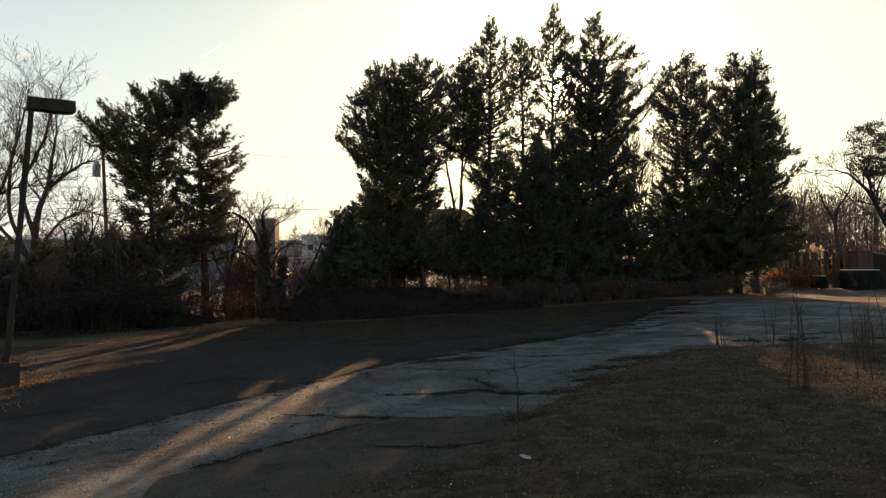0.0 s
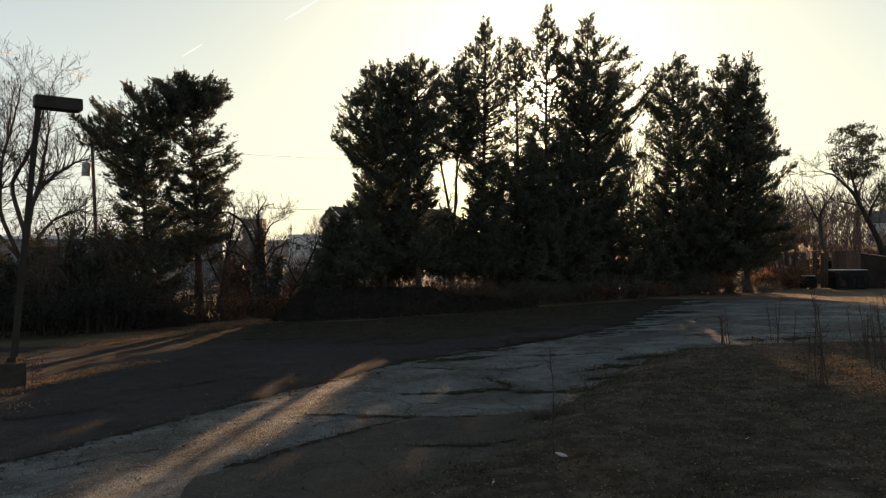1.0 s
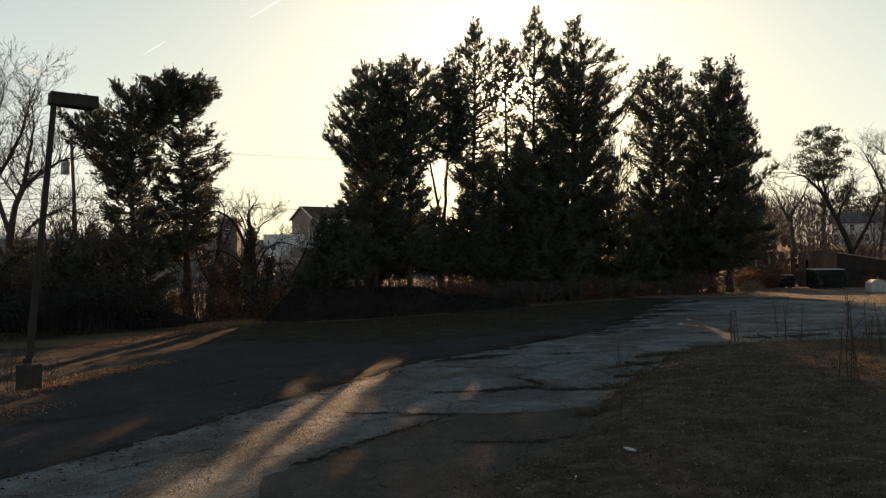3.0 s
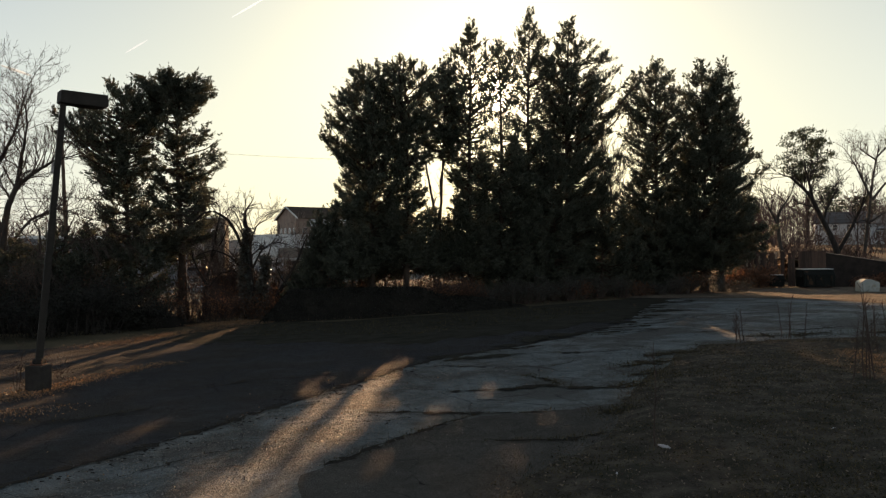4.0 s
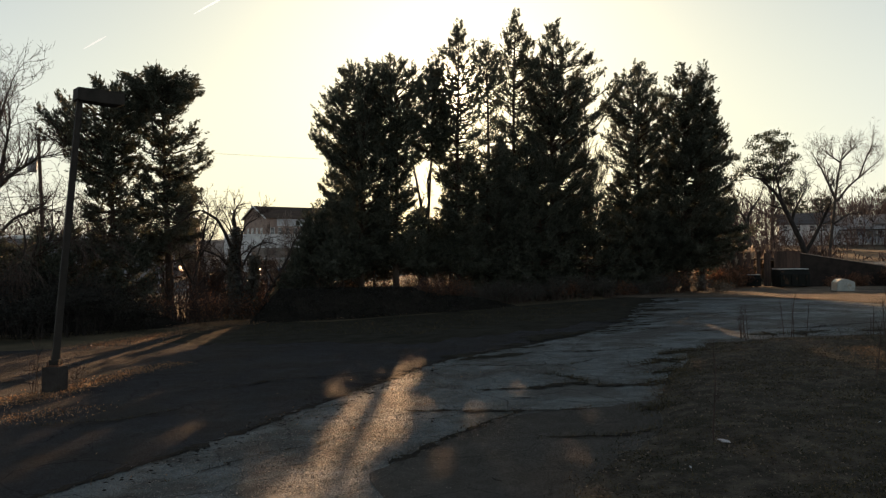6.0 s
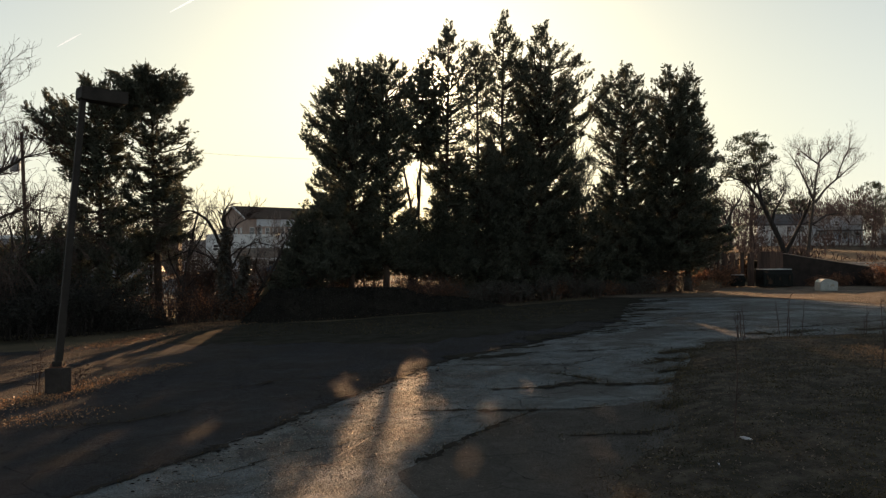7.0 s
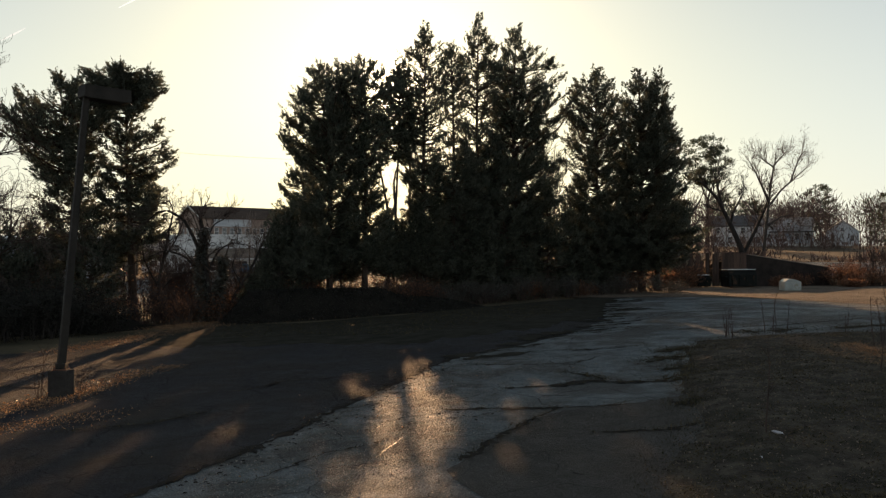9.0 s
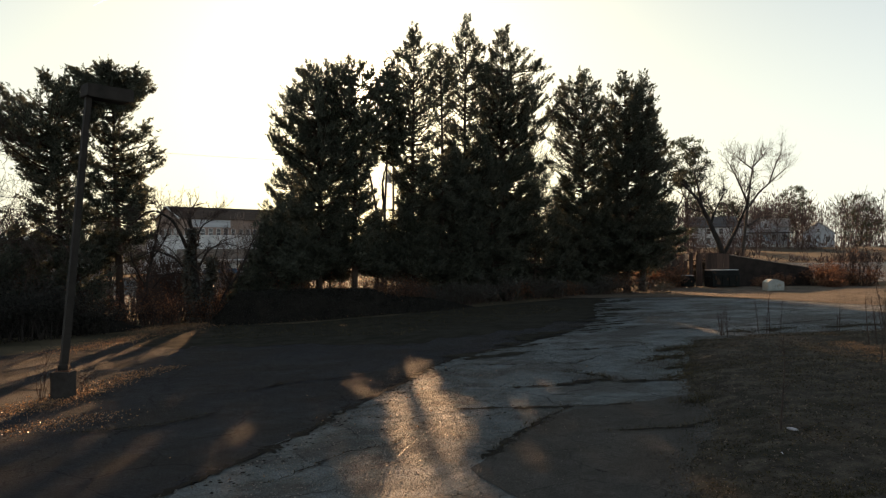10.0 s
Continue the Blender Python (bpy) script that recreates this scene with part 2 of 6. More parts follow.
# darker concrete: the footing's backlit shade is put into its colour
CONCRETE_SHADED = surface("stained_shaded_concrete", (0.022, 0.019, 0.017), (0.055, 0.047, 0.04), 2.5, 40, (0.8, 0.95), 0.6, gloss=0.3, spots=((0.03, 0.026, 0.02), 0.2, 3))
WALL_BROWN = surface("dark_brown_blockwork", (0.016, 0.0125, 0.011), (0.042, 0.033, 0.028), 1.2, 20, (0.85, 1.0), 0.5, gloss=0.2)
GRIT = surface("pale_grit", (0.08, 0.072, 0.06), (0.32, 0.285, 0.24), 6, 60, (0.3, 0.6), 0, gloss=0.6, each=1.0, island=True)
BRONZE = surface("dark_bronze_paint", (0.02, 0.0175, 0.015), (0.043, 0.037, 0.031), 2, 25, (0.7, 0.9), 0.1, metal=0.0, gloss=0.18)
STEEL = surface("dull_galvanised_steel", (0.18, 0.18, 0.18), (0.36, 0.35, 0.34), 6, 60, (0.4, 0.6), 0.1, metal=0.8)
RUST = surface("rusty_steel", (0.07, 0.035, 0.02), (0.2, 0.09, 0.05), 6, 60, (0.7, 0.9), 0.3, metal=0.3)
POLE_WOOD = surface("creosoted_pole_wood", (0.06, 0.042, 0.03), (0.16, 0.11, 0.08), 2, 25, (0.8, 0.95), 0.5, stretch=(3, 3, 0.3))
BOARD = surface("weathered_brown_boards", (0.035, 0.022, 0.016), (0.10, 0.06, 0.044), 2, 25, (0.8, 0.95), 0.5, stretch=(3, 3, 0.3), each=0.7)
CABLE = surface("black_cable", (0.015, 0.015, 0.015), (0.03, 0.03, 0.03), 2, 20, (0.5, 0.7), 0)
BIN_DARK = surface("dark_green_bin_paint", (0.004, 0.005, 0.0045), (0.012, 0.014, 0.012), 1.5, 20, (0.7, 0.9), 0.2, gloss=0.2, spots=((0.06, 0.035, 0.02), 0.05, 2))
LID = surface("grey_plastic_lid", (0.35, 0.35, 0.35), (0.6, 0.59, 0.57), 2, 20, (0.35, 0.5), 0.1)
ENAMEL = surface("pale_grey_green_enamel", (0.24, 0.26, 0.24), (0.38, 0.39, 0.36), 1.5, 20, (0.4, 0.6), 0.1, spots=((0.25, 0.22, 0.17), 0.08, 2))
WHITE_WALL = surface("white_painted_wall", (0.55, 0.55, 0.54), (0.78, 0.77, 0.74), 0.6, 12, (0.6, 0.8), 0.2)
SIDING = surface("pale_grey_siding", (0.38, 0.40, 0.42), (0.55, 0.57, 0.58), 0.5, 10, (0.6, 0.8), 0.2, stretch=(0.3, 0.3, 4))
METAL_WALL = surface("grey_metal_cladding", (0.13, 0.135, 0.15), (0.22, 0.225, 0.24), 0.4, 10, (0.5, 0.7), 0.2)
BRICK = surface("tan_brick_wall", (0.22, 0.16, 0.13), (0.36, 0.27, 0.22), 0.5, 14, (0.8, 0.95), 0.3)
SHINGLE = surface("dark_shingles", (0.05, 0.045, 0.043), (0.11, 0.10, 0.095), 0.8, 14, (0.8, 0.95), 0.4, stretch=(0.5, 3, 3))
SHINGLE_BROWN = surface("dark_brown_shingles", (0.045, 0.032, 0.025), (0.10, 0.075, 0.058), 0.8, 14, (0.85, 1.0), 0.3, gloss=0.08, stretch=(0.5, 3, 3))
SHINGLE_TAN = surface("weathered_tan_shingles", (0.15, 0.125, 0.105), (0.27, 0.235, 0.20), 0.8, 14, (0.7, 0.9), 0.4, stretch=(0.5, 3, 3))
TRIM = surface("white_trim", (0.6, 0.6, 0.58), (0.8, 0.79, 0.76), 2, 20, (0.5, 0.7), 0.05)
BLUE_TRIM = surface("pale_blue_rail_paint", (0.35, 0.45, 0.55), (0.5, 0.6, 0.7), 2, 20, (0.5, 0.7), 0.05)
PANE = surface("dark_window_glass", (0.02, 0.024, 0.03), (0.05, 0.055, 0.06), 0.6, 5, (0.05, 0.12), 0, gloss=0.8)
CAR_WHITE = surface("white_car_paint", (0.6, 0.62, 0.64), (0.72, 0.73, 0.74), 0.8, 8, (0.2, 0.3), 0, gloss=0.7)
CAR_BLUE = surface("blue_car_paint", (0.05, 0.10, 0.16), (0.08, 0.15, 0.22), 0.8, 8, (0.2, 0.3), 0, gloss=0.7)
CAR_GREY = surface("grey_car_paint", (0.16, 0.16, 0.17), (0.24, 0.24, 0.25), 0.8, 8, (0.2, 0.3), 0, gloss=0.7)
RUBBER = surface("tyre_rubber", (0.012, 0.012, 0.012), (0.03, 0.03, 0.03), 4, 40, (0.8, 0.95), 0.2)
PLASTIC = surface("white_plastic_bag", (0.26, 0.26, 0.29), (0.46, 0.46, 0.48), 6, 40, (0.35, 0.5), 0.2)
RED_PAINT = surface("red_lamp_plastic", (0.3, 0.02, 0.02), (0.4, 0.04, 0.03), 4, 20, (0.2, 0.3), 0)


# emission stands in for sunlight on the vapour trails
def vapour(name, colour, strength):
    m = bpy.data.materials.new(name)
    m.use_nodes = True
    p = m.node_tree.nodes["Principled BSDF"]
    p.inputs["Base Color"].default_value = (0, 0, 0, 1)
    p.inputs["Emission Color"].default_value = (*colour, 1)
    p.inputs["Emission Strength"].default_value = strength
    return m


# ---- mesh helpers ----
def step(a, b, v):
    k = min(1.0, max(0.0, (v - a) / (b - a)))
    return k * k * (3 - 2 * k)


def gz(x, y):
    """Height of the ground: the lot falls gently to one side and away; banks rise far behind."""
    z = 0.28 + 0.5 * math.tanh(x / 12) - 0.006 * min(40.0, max(0.0, y - 15))
    s = step(12, 30, x)
    z += (1.3 + 0.2 * s) * step(88 - 26 * s, 118 - 30 * s, y)
    z += 1.5 * step(24, 50, x) * step(92, 128, y) + 1.0 * step(24, 50, x) * step(122, 146, y)
    return z


def mesh_of(name, verts, faces, material, smooth=False):
    """A mesh from arrays: verts (n, 3), faces (m, k)."""
    verts, faces = np.asarray(verts, np.float32).reshape(-1, 3), np.asarray(faces, np.int32)
    me = bpy.data.meshes.new(name)
    k = faces.shape[1]
    me.vertices.add(len(verts))
    me.vertices.foreach_set("co", verts.ravel())
    me.loops.add(faces.size)
    me.loops.foreach_set("vertex_index", faces.ravel())
    me.polygons.add(len(faces))
    me.polygons.foreach_set("loop_start", np.arange(0, faces.size, k, dtype=np.int32))
    me.polygons.foreach_set("use_smooth", np.full(len(faces), smooth))
    me.update(calc_edges=True)
    me.materials.append(material)
    return me


def bm_mesh(name, bm, material, smooth=False):
    me = bpy.data.meshes.new(name)
    bmesh.ops.recalc_face_normals(bm, faces=bm.faces)
    for f in bm.faces:
        f.smooth = smooth
    bm.to_mesh(me)
    bm.free()
    me.materials.append(material)
    return me


def part(name, bm, material, parent, label="", smooth=False):
    """Links a bmesh, or a mesh that is ready, as one mesh object under a thing or a part."""
    me = bm if isinstance(bm, bpy.types.Mesh) else bm_mesh(name, bm, material, smooth)
    ob = new(name, me)
    if parent:
        ob.parent = parent
    if label:
        tagged(ob, label)
    if name in ("branchwork", "twig_crown", "stemwork", "twigwork", "stalkwork", "plumage", "bladework", "foliage"):
        tagged(ob, kind="stuff")
    return ob


def thing(name, m, label, category, group="", kind=""):
    ob = new(name)
    ob.empty_display_size = 0.2
    ob.matrix_basis = m
    return tagged(ob, label, category, group, kind)


def box(bm, x, y, z, sx, sy, sz, bevel=0.0, turn=None):
    """A box with its middle at x, y and its foot at z."""
    r = bmesh.ops.create_cube(bm, size=1.0)
    bmesh.ops.scale(bm, vec=(sx, sy, sz), verts=r["verts"])
    if bevel:
        es = list({e for v in r["verts"] for e in v.link_edges})
        b = bmesh.ops.bevel(bm, geom=es, offset=bevel, segments=2, affect="EDGES", profile=0.6)
        vs = list({v for f in b["faces"] for v in f.verts} | {v for v in r["verts"] if v.is_valid})
    else:
        vs = r["verts"]
    if turn:
        bmesh.ops.transform(bm, matrix=turn, verts=vs)
    bmesh.ops.translate(bm, vec=(x, y, z + sz / 2), verts=vs)
    return bm


def boxed(*a, **k):
    return box(bmesh.new(), *a, **k)


def rod(bm, p, q, r0, r1=None, sides=10):
    p, q = Vector(p), Vector(q)
    d = q - p
    m = Matrix.Translation((p + q) / 2) @ d.to_track_quat("Z", "Y").to_matrix().to_4x4()
    bmesh.ops.create_cone(bm, cap_ends=True, segments=sides, radius1=r0, radius2=r0 if r1 is None else r1, depth=d.length, matrix=m)
    return bm


def prism(bm, outline, y0, y1):
    """An outline in x, z drawn from y0 to y1."""
    a = [bm.verts.new((x, y0, z)) for x, z in outline]
    b = [bm.verts.new((x, y1, z)) for x, z in outline]
    bm.faces.new(a)
    bm.faces.new(b[::-1])
    for i in range(len(a)):
        j = (i + 1) % len(a)
        bm.faces.new((a[i], b[i], b[j], a[j]))
    return bm


def unit(v):
    return v / (np.linalg.norm(v, axis=-1, keepdims=True) + 1e-9)


def tubes(segs, sides):
    """Tapered tubes from rows (x0, y0, z0, x1, y1, z1, r0, r1): verts and faces."""
    s = np.asarray(segs, float)
    p, q, r0, r1 = s[:, :3], s[:, 3:6], s[:, 6], s[:, 7]
    d = q - p
    d /= np.linalg.norm(d, axis=1, keepdims=True) + 1e-9
    ref = np.where(np.abs(d[:, 2:3]) > 0.9, [[1.0, 0, 0]], [[0, 0, 1.0]])
    u = np.cross(d, ref)
    u /= np.linalg.norm(u, axis=1, keepdims=True)
    v = np.cross(d, u)
    a = np.arange(sides) * 2 * math.pi / sides
    ring_ = u[:, None] * np.cos(a)[None, :, None] + v[:, None] * np.sin(a)[None, :, None]
    lo = p[:, None] + ring_ * r0[:, None, None]
    hi = q[:, None] + ring_ * r1[:, None, None]
    verts = np.concatenate([lo, hi], 1).reshape(-1, 3)
    i = np.arange(sides)
    j = (i + 1) % sides
    f = np.stack([i, j, j + sides, i + sides], 1)
    faces = (f[None] + (np.arange(len(s)) * 2 * sides)[:, None, None]).reshape(-1, 4)
    return verts, faces


def sweep(c, r, sides):
    """One skin along a line of centres with radii."""
    c, r = np.asarray(c, float), np.asarray(r, float)
    d = unit(np.gradient(c, axis=0))
    ref = np.where(np.abs(d[:, 2:3]) > 0.95, [[1.0, 0, 0]], [[0, 0, 1.0]]) if abs(d[0, 2]) < 0.7 else np.tile([[1.0, 0.05, 0]], (len(c), 1))
    u = unit(np.cross(d, ref))
    v = np.cross(d, u)
    a = np.arange(sides) * 2 * math.pi / sides
    verts = (c[:, None] + (u[:, None] * np.cos(a)[None, :, None] + v[:, None] * np.sin(a)[None, :, None]) * r[:, None, None]).reshape(-1, 3)
    i = np.arange(sides)
    f = np.stack([i, (i + 1) % sides, (i + 1) % sides + sides, i + sides], 1)
    return verts, (f[None] + (np.arange(len(c) - 1) * sides)[:, None, None]).reshape(-1, 4)


def kites(base, way, length, width, rng):
    """Small pointed leaves: base points, unit ways, lengths and widths: verts and faces."""
    n = len(base)
    side = np.cross(way, rng.normal(size=(n, 3)))
    side /= np.linalg.norm(side, axis=1, keepdims=True) + 1e-9
    mid = base + way * (length * 0.45)[:, None]
    w = side * (width * 0.5)[:, None]
    v = np.stack([base, mid + w, base + way * length[:, None], mid - w], 1)
    return v.reshape(-1, 3), np.arange(n * 4).reshape(n, 4)


def needles(base, way, length, width, rng):
    """Small pointed three-cornered leaf tips: verts and faces."""
    n = len(base)
    side = unit(np.cross(way, rng.normal(size=(n, 3)))) * (width * 0.5)[:, None]
    v = np.stack([base - side, base + side, base + way * length[:, None]], 1)
    return v.reshape(-1, 3), np.arange(n * 3).reshape(n, 3)


def ribbon(pts, width, rng, lift, smoothness=0.13, wander=0.07):
    """A narrow uneven strip along a line on the ground, draped on it."""
    p = np.array(pts, float)
    seg = np.r_[0, np.cumsum(np.linalg.norm(np.diff(p, axis=0), axis=1))]
    s = np.arange(0, seg[-1], smoothness)
    c = np.stack([np.interp(s, seg, p[:, 0]), np.interp(s, seg, p[:, 1])], 1)
    c += rng.normal(size=c.shape) * wander * 0.5
    t = unit(np.gradient(c, axis=0))
    nrm = np.stack([-t[:, 1], t[:, 0]], 1)
    w = width * np.clip(rng.gamma(1.3, 0.6, len(c)), 0.12, 3.0)[:, None] * 0.5
    w *= np.minimum(1, np.minimum(s, s[-1] - s) / 0.6 + 0.1)[:, None]
    lo, hi = c - nrm * w, c + nrm * w * rng.uniform(0.4, 1.4, (len(c), 1))
    v = [(x, y, gz(x, y) + lift) for x, y in np.concatenate([lo, hi])]
    n = len(c)
    f = [(i, i + 1, n + i + 1, n + i) for i in range(n - 1)]
    return v, f


# ---- ground ----
def axis_steps(lo, hi, d, reach):
    inner = list(np.arange(lo, hi + d / 2, d))
    out = []
    k = d
    v = hi
    while v < reach:
        k *= 1.35
        v += k
        out.append(v)
    before = []
    k, v = d, lo
    while v > -reach:
        k *= 1.35
        v -= k
        before.append(v)
    return np.array(before[::-1] + inner + out)


def sheet(name, xs, ys, height, material):
    v = [(x, y, height(x, y)) for y in ys for x in xs]
    n = len(xs)
    i = np.arange(n - 1)[None] + (np.arange(len(ys) - 1) * n)[:, None]
    i = i.ravel()
    return mesh_of(name, v, np.stack([i, i + 1, i + n + 1, i + n], 1), material, True)


def rough_noise(x, y, s, amp):
    return amp * noise.noise((x * s, y * s, 3.7))


ground = new("ground", sheet("ground", axis_steps(-60, 90, 1.0, 3000), axis_steps(-12, 130, 1.0, 3000),
                             lambda x, y: gz(x, y) - 0.05 + rough_noise(x, y, 0.35, 0.05), FIELD))
tagged(ground, "rough winter ground of bare soil and dead grass", "ground", kind="structure")


def strips(name, us, lower, upper, rows, height, material):
    """A sheet between two edges, both functions of x."""
    v, f = [], []
    for u in us:
        a, b = lower(u), upper(u)
        for k in range(rows + 1):
            y = a + (b - a) * k / rows
            v.append((u, y, height(u, y)))
    for i in range(len(us) - 1):
        for k in range(rows):
            q = i * (rows + 1) + k
            f.append((q, q + rows + 1, q + rows + 2, q + 1))
    return new(name, mesh_of(name, v, f, material, True))


BACK_X = (-40, -16, -12.6, -9.8, -5, 0, 5, 12, 18, 24, 34, 46)
BACK_Y = (29, 33, 38.5, 43.2, 41, 42, 44.3, 47.5, 53, 57, 57, 51)
lot = strips("pavement_1", np.arange(-40, 46, 0.5), lambda x: -8.0, lambda x: float(np.interp(x, BACK_X, BACK_Y)) + rough_noise(x, 1.0, 1.3, 0.5),
             110, lambda x, y: gz(x, y) + rough_noise(x, y, 0.4, 0.012), ASPHALT_DARK)
tagged(lot, "worn dark asphalt car park with cracks and stains", "pavement", kind="structure")

LANE_Y = (-8, 2, 8, 12.3, 13.4, 15, 17, 19.2, 22.3, 24.6, 26, 28, 31, 36, 41, 47, 53)
LANE_X = (-24, -16, -11.8, -8.6, -7.8, -6.7, -5.6, -4.3, -2.5, -0.9, 1.2, 3.6, 6.5, 9.0, 11, 14.5, 20)


def lane_edge(y):
    far = step(22, 30, y)
    return float(np.interp(y, LANE_Y, LANE_X)) + rough_noise(0.3, y, 1.1, 0.35 + 0.25 * far) + rough_noise(0.3, y, 2.6, 0.07 + 0.12 * far)


lane_rows = np.arange(-8, 53, 0.25)
lane_v, lane_f, LANE_N = [], [], 90
for y in lane_rows:
    a, b = lane_edge(y), 44.0
    for k in range(LANE_N + 1):
        x = a + (b - a) * (k / LANE_N) ** 1.4
        top = float(np.interp(x, BACK_X, BACK_Y)) - 0.8
        yy = min(y, top)
        lane_v.append((x, yy, gz(x, yy) + 0.016 + rough_noise(x, yy, 0.4, 0.012) + rough_noise(x, yy, 2.1, 0.004)))
for j in range(len(lane_rows) - 1):
    for k in range(LANE_N):
        q = j * (LANE_N + 1) + k
        if abs(lane_v[q][1] - lane_v[q + LANE_N + 1][1]) + abs(lane_v[q + 1][1] - lane_v[q + LANE_N + 2][1]) > 0.05:
            lane_f.append((q, q + 1, q + LANE_N + 2, q + LANE_N + 1))
lane = new("pavement_2", mesh_of("pavement_2", lane_v, lane_f, ASPHALT_PALE, True))
tagged(lane, "bleached cracked asphalt drive lane across the car park", "pavement", kind="structure")

LAWN_X = (-17, -9, -5, -2.5, -2, -1, 0, 1, 2, 3, 4, 5.4, 7, 9, 14, 20, 48)
LAWN_Y = (-7.9, 2, 5, 9, 9.8, 11.2, 12.3, 14, 16, 18, 20, 22.4, 24, 24.7, 23.8, 24.2, 23.0)


def lawn_top(x):
    return float(np.interp(x, LAWN_X, LAWN_Y)) + rough_noise(x, 7.0, 0.9, 0.5) + rough_noise(x, 7.0, 3.5, 0.22)


def lawn_z(x, y):
    d = lawn_top(x) - y
    return gz(x, y) + 0.005 + 0.17 * step(-0.1, 2.2, d * 0.8) + (rough_noise(x, y, 0.8, 0.06) + rough_noise(x, y, 3.0, 0.025)) * step(0, 1.5, d)


lawn = strips("lawn", np.arange(-17, 48, 0.2), lambda x: -8.0, lawn_top, 110, lawn_z, TURF)
tagged(lawn, "patchy winter lawn of dark soil and dead grass", "lawn", kind="structure")

far_lot = strips("pavement_3", np.arange(-75, 16, 1.5), lambda x: 68.0 + rough_noise(x, 2.0, 0.2, 2), lambda x: 114.0, 30, lambda x, y: gz(x, y) + 0.03, ASPHALT_PALE)
tagged(far_lot, "sunlit asphalt car park behind the trees", "pavement", kind="structure")
side_road = strips("pavement_5", np.arange(47, 80, 0.8), lambda x: 62.0 + 0.05 * (x - 47) + rough_noise(x, 4.0, 0.8, 0.5), lambda x: 79.2, 20, lambda x, y: gz(x, y) + 0.16, ASPHALT_PALE)
tagged(side_road, "grey asphalt entrance from the street", "pavement", kind="structure")
far_road = strips("road", np.arange(34, 200, 2.0), lambda x: 79.0 - 0.02 * (x - 60), lambda x: 88.0 - 0.02 * (x - 60), 8, lambda x, y: gz(x, y) + 0.06, ASPHALT_PALE)
tagged(far_road, "grey asphalt street running past the houses", "road", kind="structure")
kerb_v, kerb_f = [], []
for i, x in enumerate(np.arange(44, 200, 1.0)):
    y = 78.6 - 0.02 * (x - 60)
    z = gz(x, y)
    kerb_v += [(x, y - 0.1, z - 0.1), (x, y - 0.1, z + 0.2), (x, y + 0.3, z + 0.2), (x, y + 0.3, z - 0.1)]
    if i:
        q = 4 * (i - 1)
        kerb_f += [(q + k, q + k + 4, q + k + 5, q + k + 1) for k in range(3)]
tagged(new("kerb", mesh_of("kerb", kerb_v, kerb_f, CONCRETE)), "pale concrete kerb along the street", "kerb", kind="structure")



def verge_low(x):
    return max(29.0 + 0.5 * abs(x + 1.5), float(np.interp(x, LANE_X, LANE_Y)) - 0.2) + rough_noise(x, 5.0, 0.5, 1.6) + rough_noise(x, 5.0, 1.9, 0.8) + rough_noise(x, 5.0, 4.3, 0.4)


verge = strips("verge", np.arange(-12, 15, 0.15), verge_low, lambda x: float(np.interp(x, BACK_X, BACK_Y)) + 0.8, 40,
               lambda x, y: gz(x, y) + 0.006 + rough_noise(x, y, 0.4, 0.012) + (0.03 + rough_noise(x, y, 1.3, 0.006) + rough_noise(x, y, 3.7, 0.004)) * step(0.0, 1.6, y - verge_low(x)), MOSS)
tagged(verge, "thin dark mossy turf creeping over the asphalt edge", "verge", kind="structure")
film = strips("verge_west", np.arange(-24, -7.5, 0.3), lambda x: 23.5 + 0.25 * (x + 16) + rough_noise(x, 8.0, 0.4, 2.0), lambda x: float(np.interp(x, BACK_X, BACK_Y)) + 0.6, 50,
              lambda x, y: gz(x, y) + 0.006 + rough_noise(x, y, 0.4, 0.012) + rough_noise(x + 9, y, 0.3, 0.02) + rough_noise(x, y, 1.2, 0.02) + rough_noise(x, y, 3.9, 0.012), ASPHALT_GREY)
tagged(film, "worn grey asphalt in patches at the edge of the car park", "verge", kind="structure")

patch = strips("pavement_4", np.arange(-4.2, 2.2, 0.12), lambda x: float(np.interp(x, (-4.2, -3.3), (11.4, 6.5))), lambda x: float(np.interp(x, (-4.2, -2.7, -1.8, -1.1, 0.4, 1.4), (11.8, 13.8, 14.8, 15.3, 15.25, 15.6))) + rough_noise(x, 9.0, 2.5, 0.16) + rough_noise(x, 4.0, 6.0, 0.12), 40,
               lambda x, y: gz(x, y) + 0.026 + rough_noise(x, y, 0.4, 0.012), ASPHALT_MID)
tagged(patch, "dirt-filmed darker asphalt patch beside the lawn", "pavement", kind="structure")
apron = strips("apron", np.arange(13.0, 46, 0.3), lambda x: float(np.interp(x, (13, 15, 18, 21, 22.3, 23.6, 30, 46), (50.0, 48.2, 46.9, 45.9, 43.0, 35.0, 27.5, 22.5))) + rough_noise(x, 3.0, 0.7, 0.5) + rough_noise(x, 3.0, 2.6, 0.2),
               lambda x: float(np.interp(x, BACK_X, BACK_Y)) + 2.5, 60, lambda x, y: gz(x, y) + 0.045 + rough_noise(x, y, 1.2, 0.02), GRAVEL)
tagged(apron, "tan gravel and dirt apron by the bins", "apron", kind="structure")

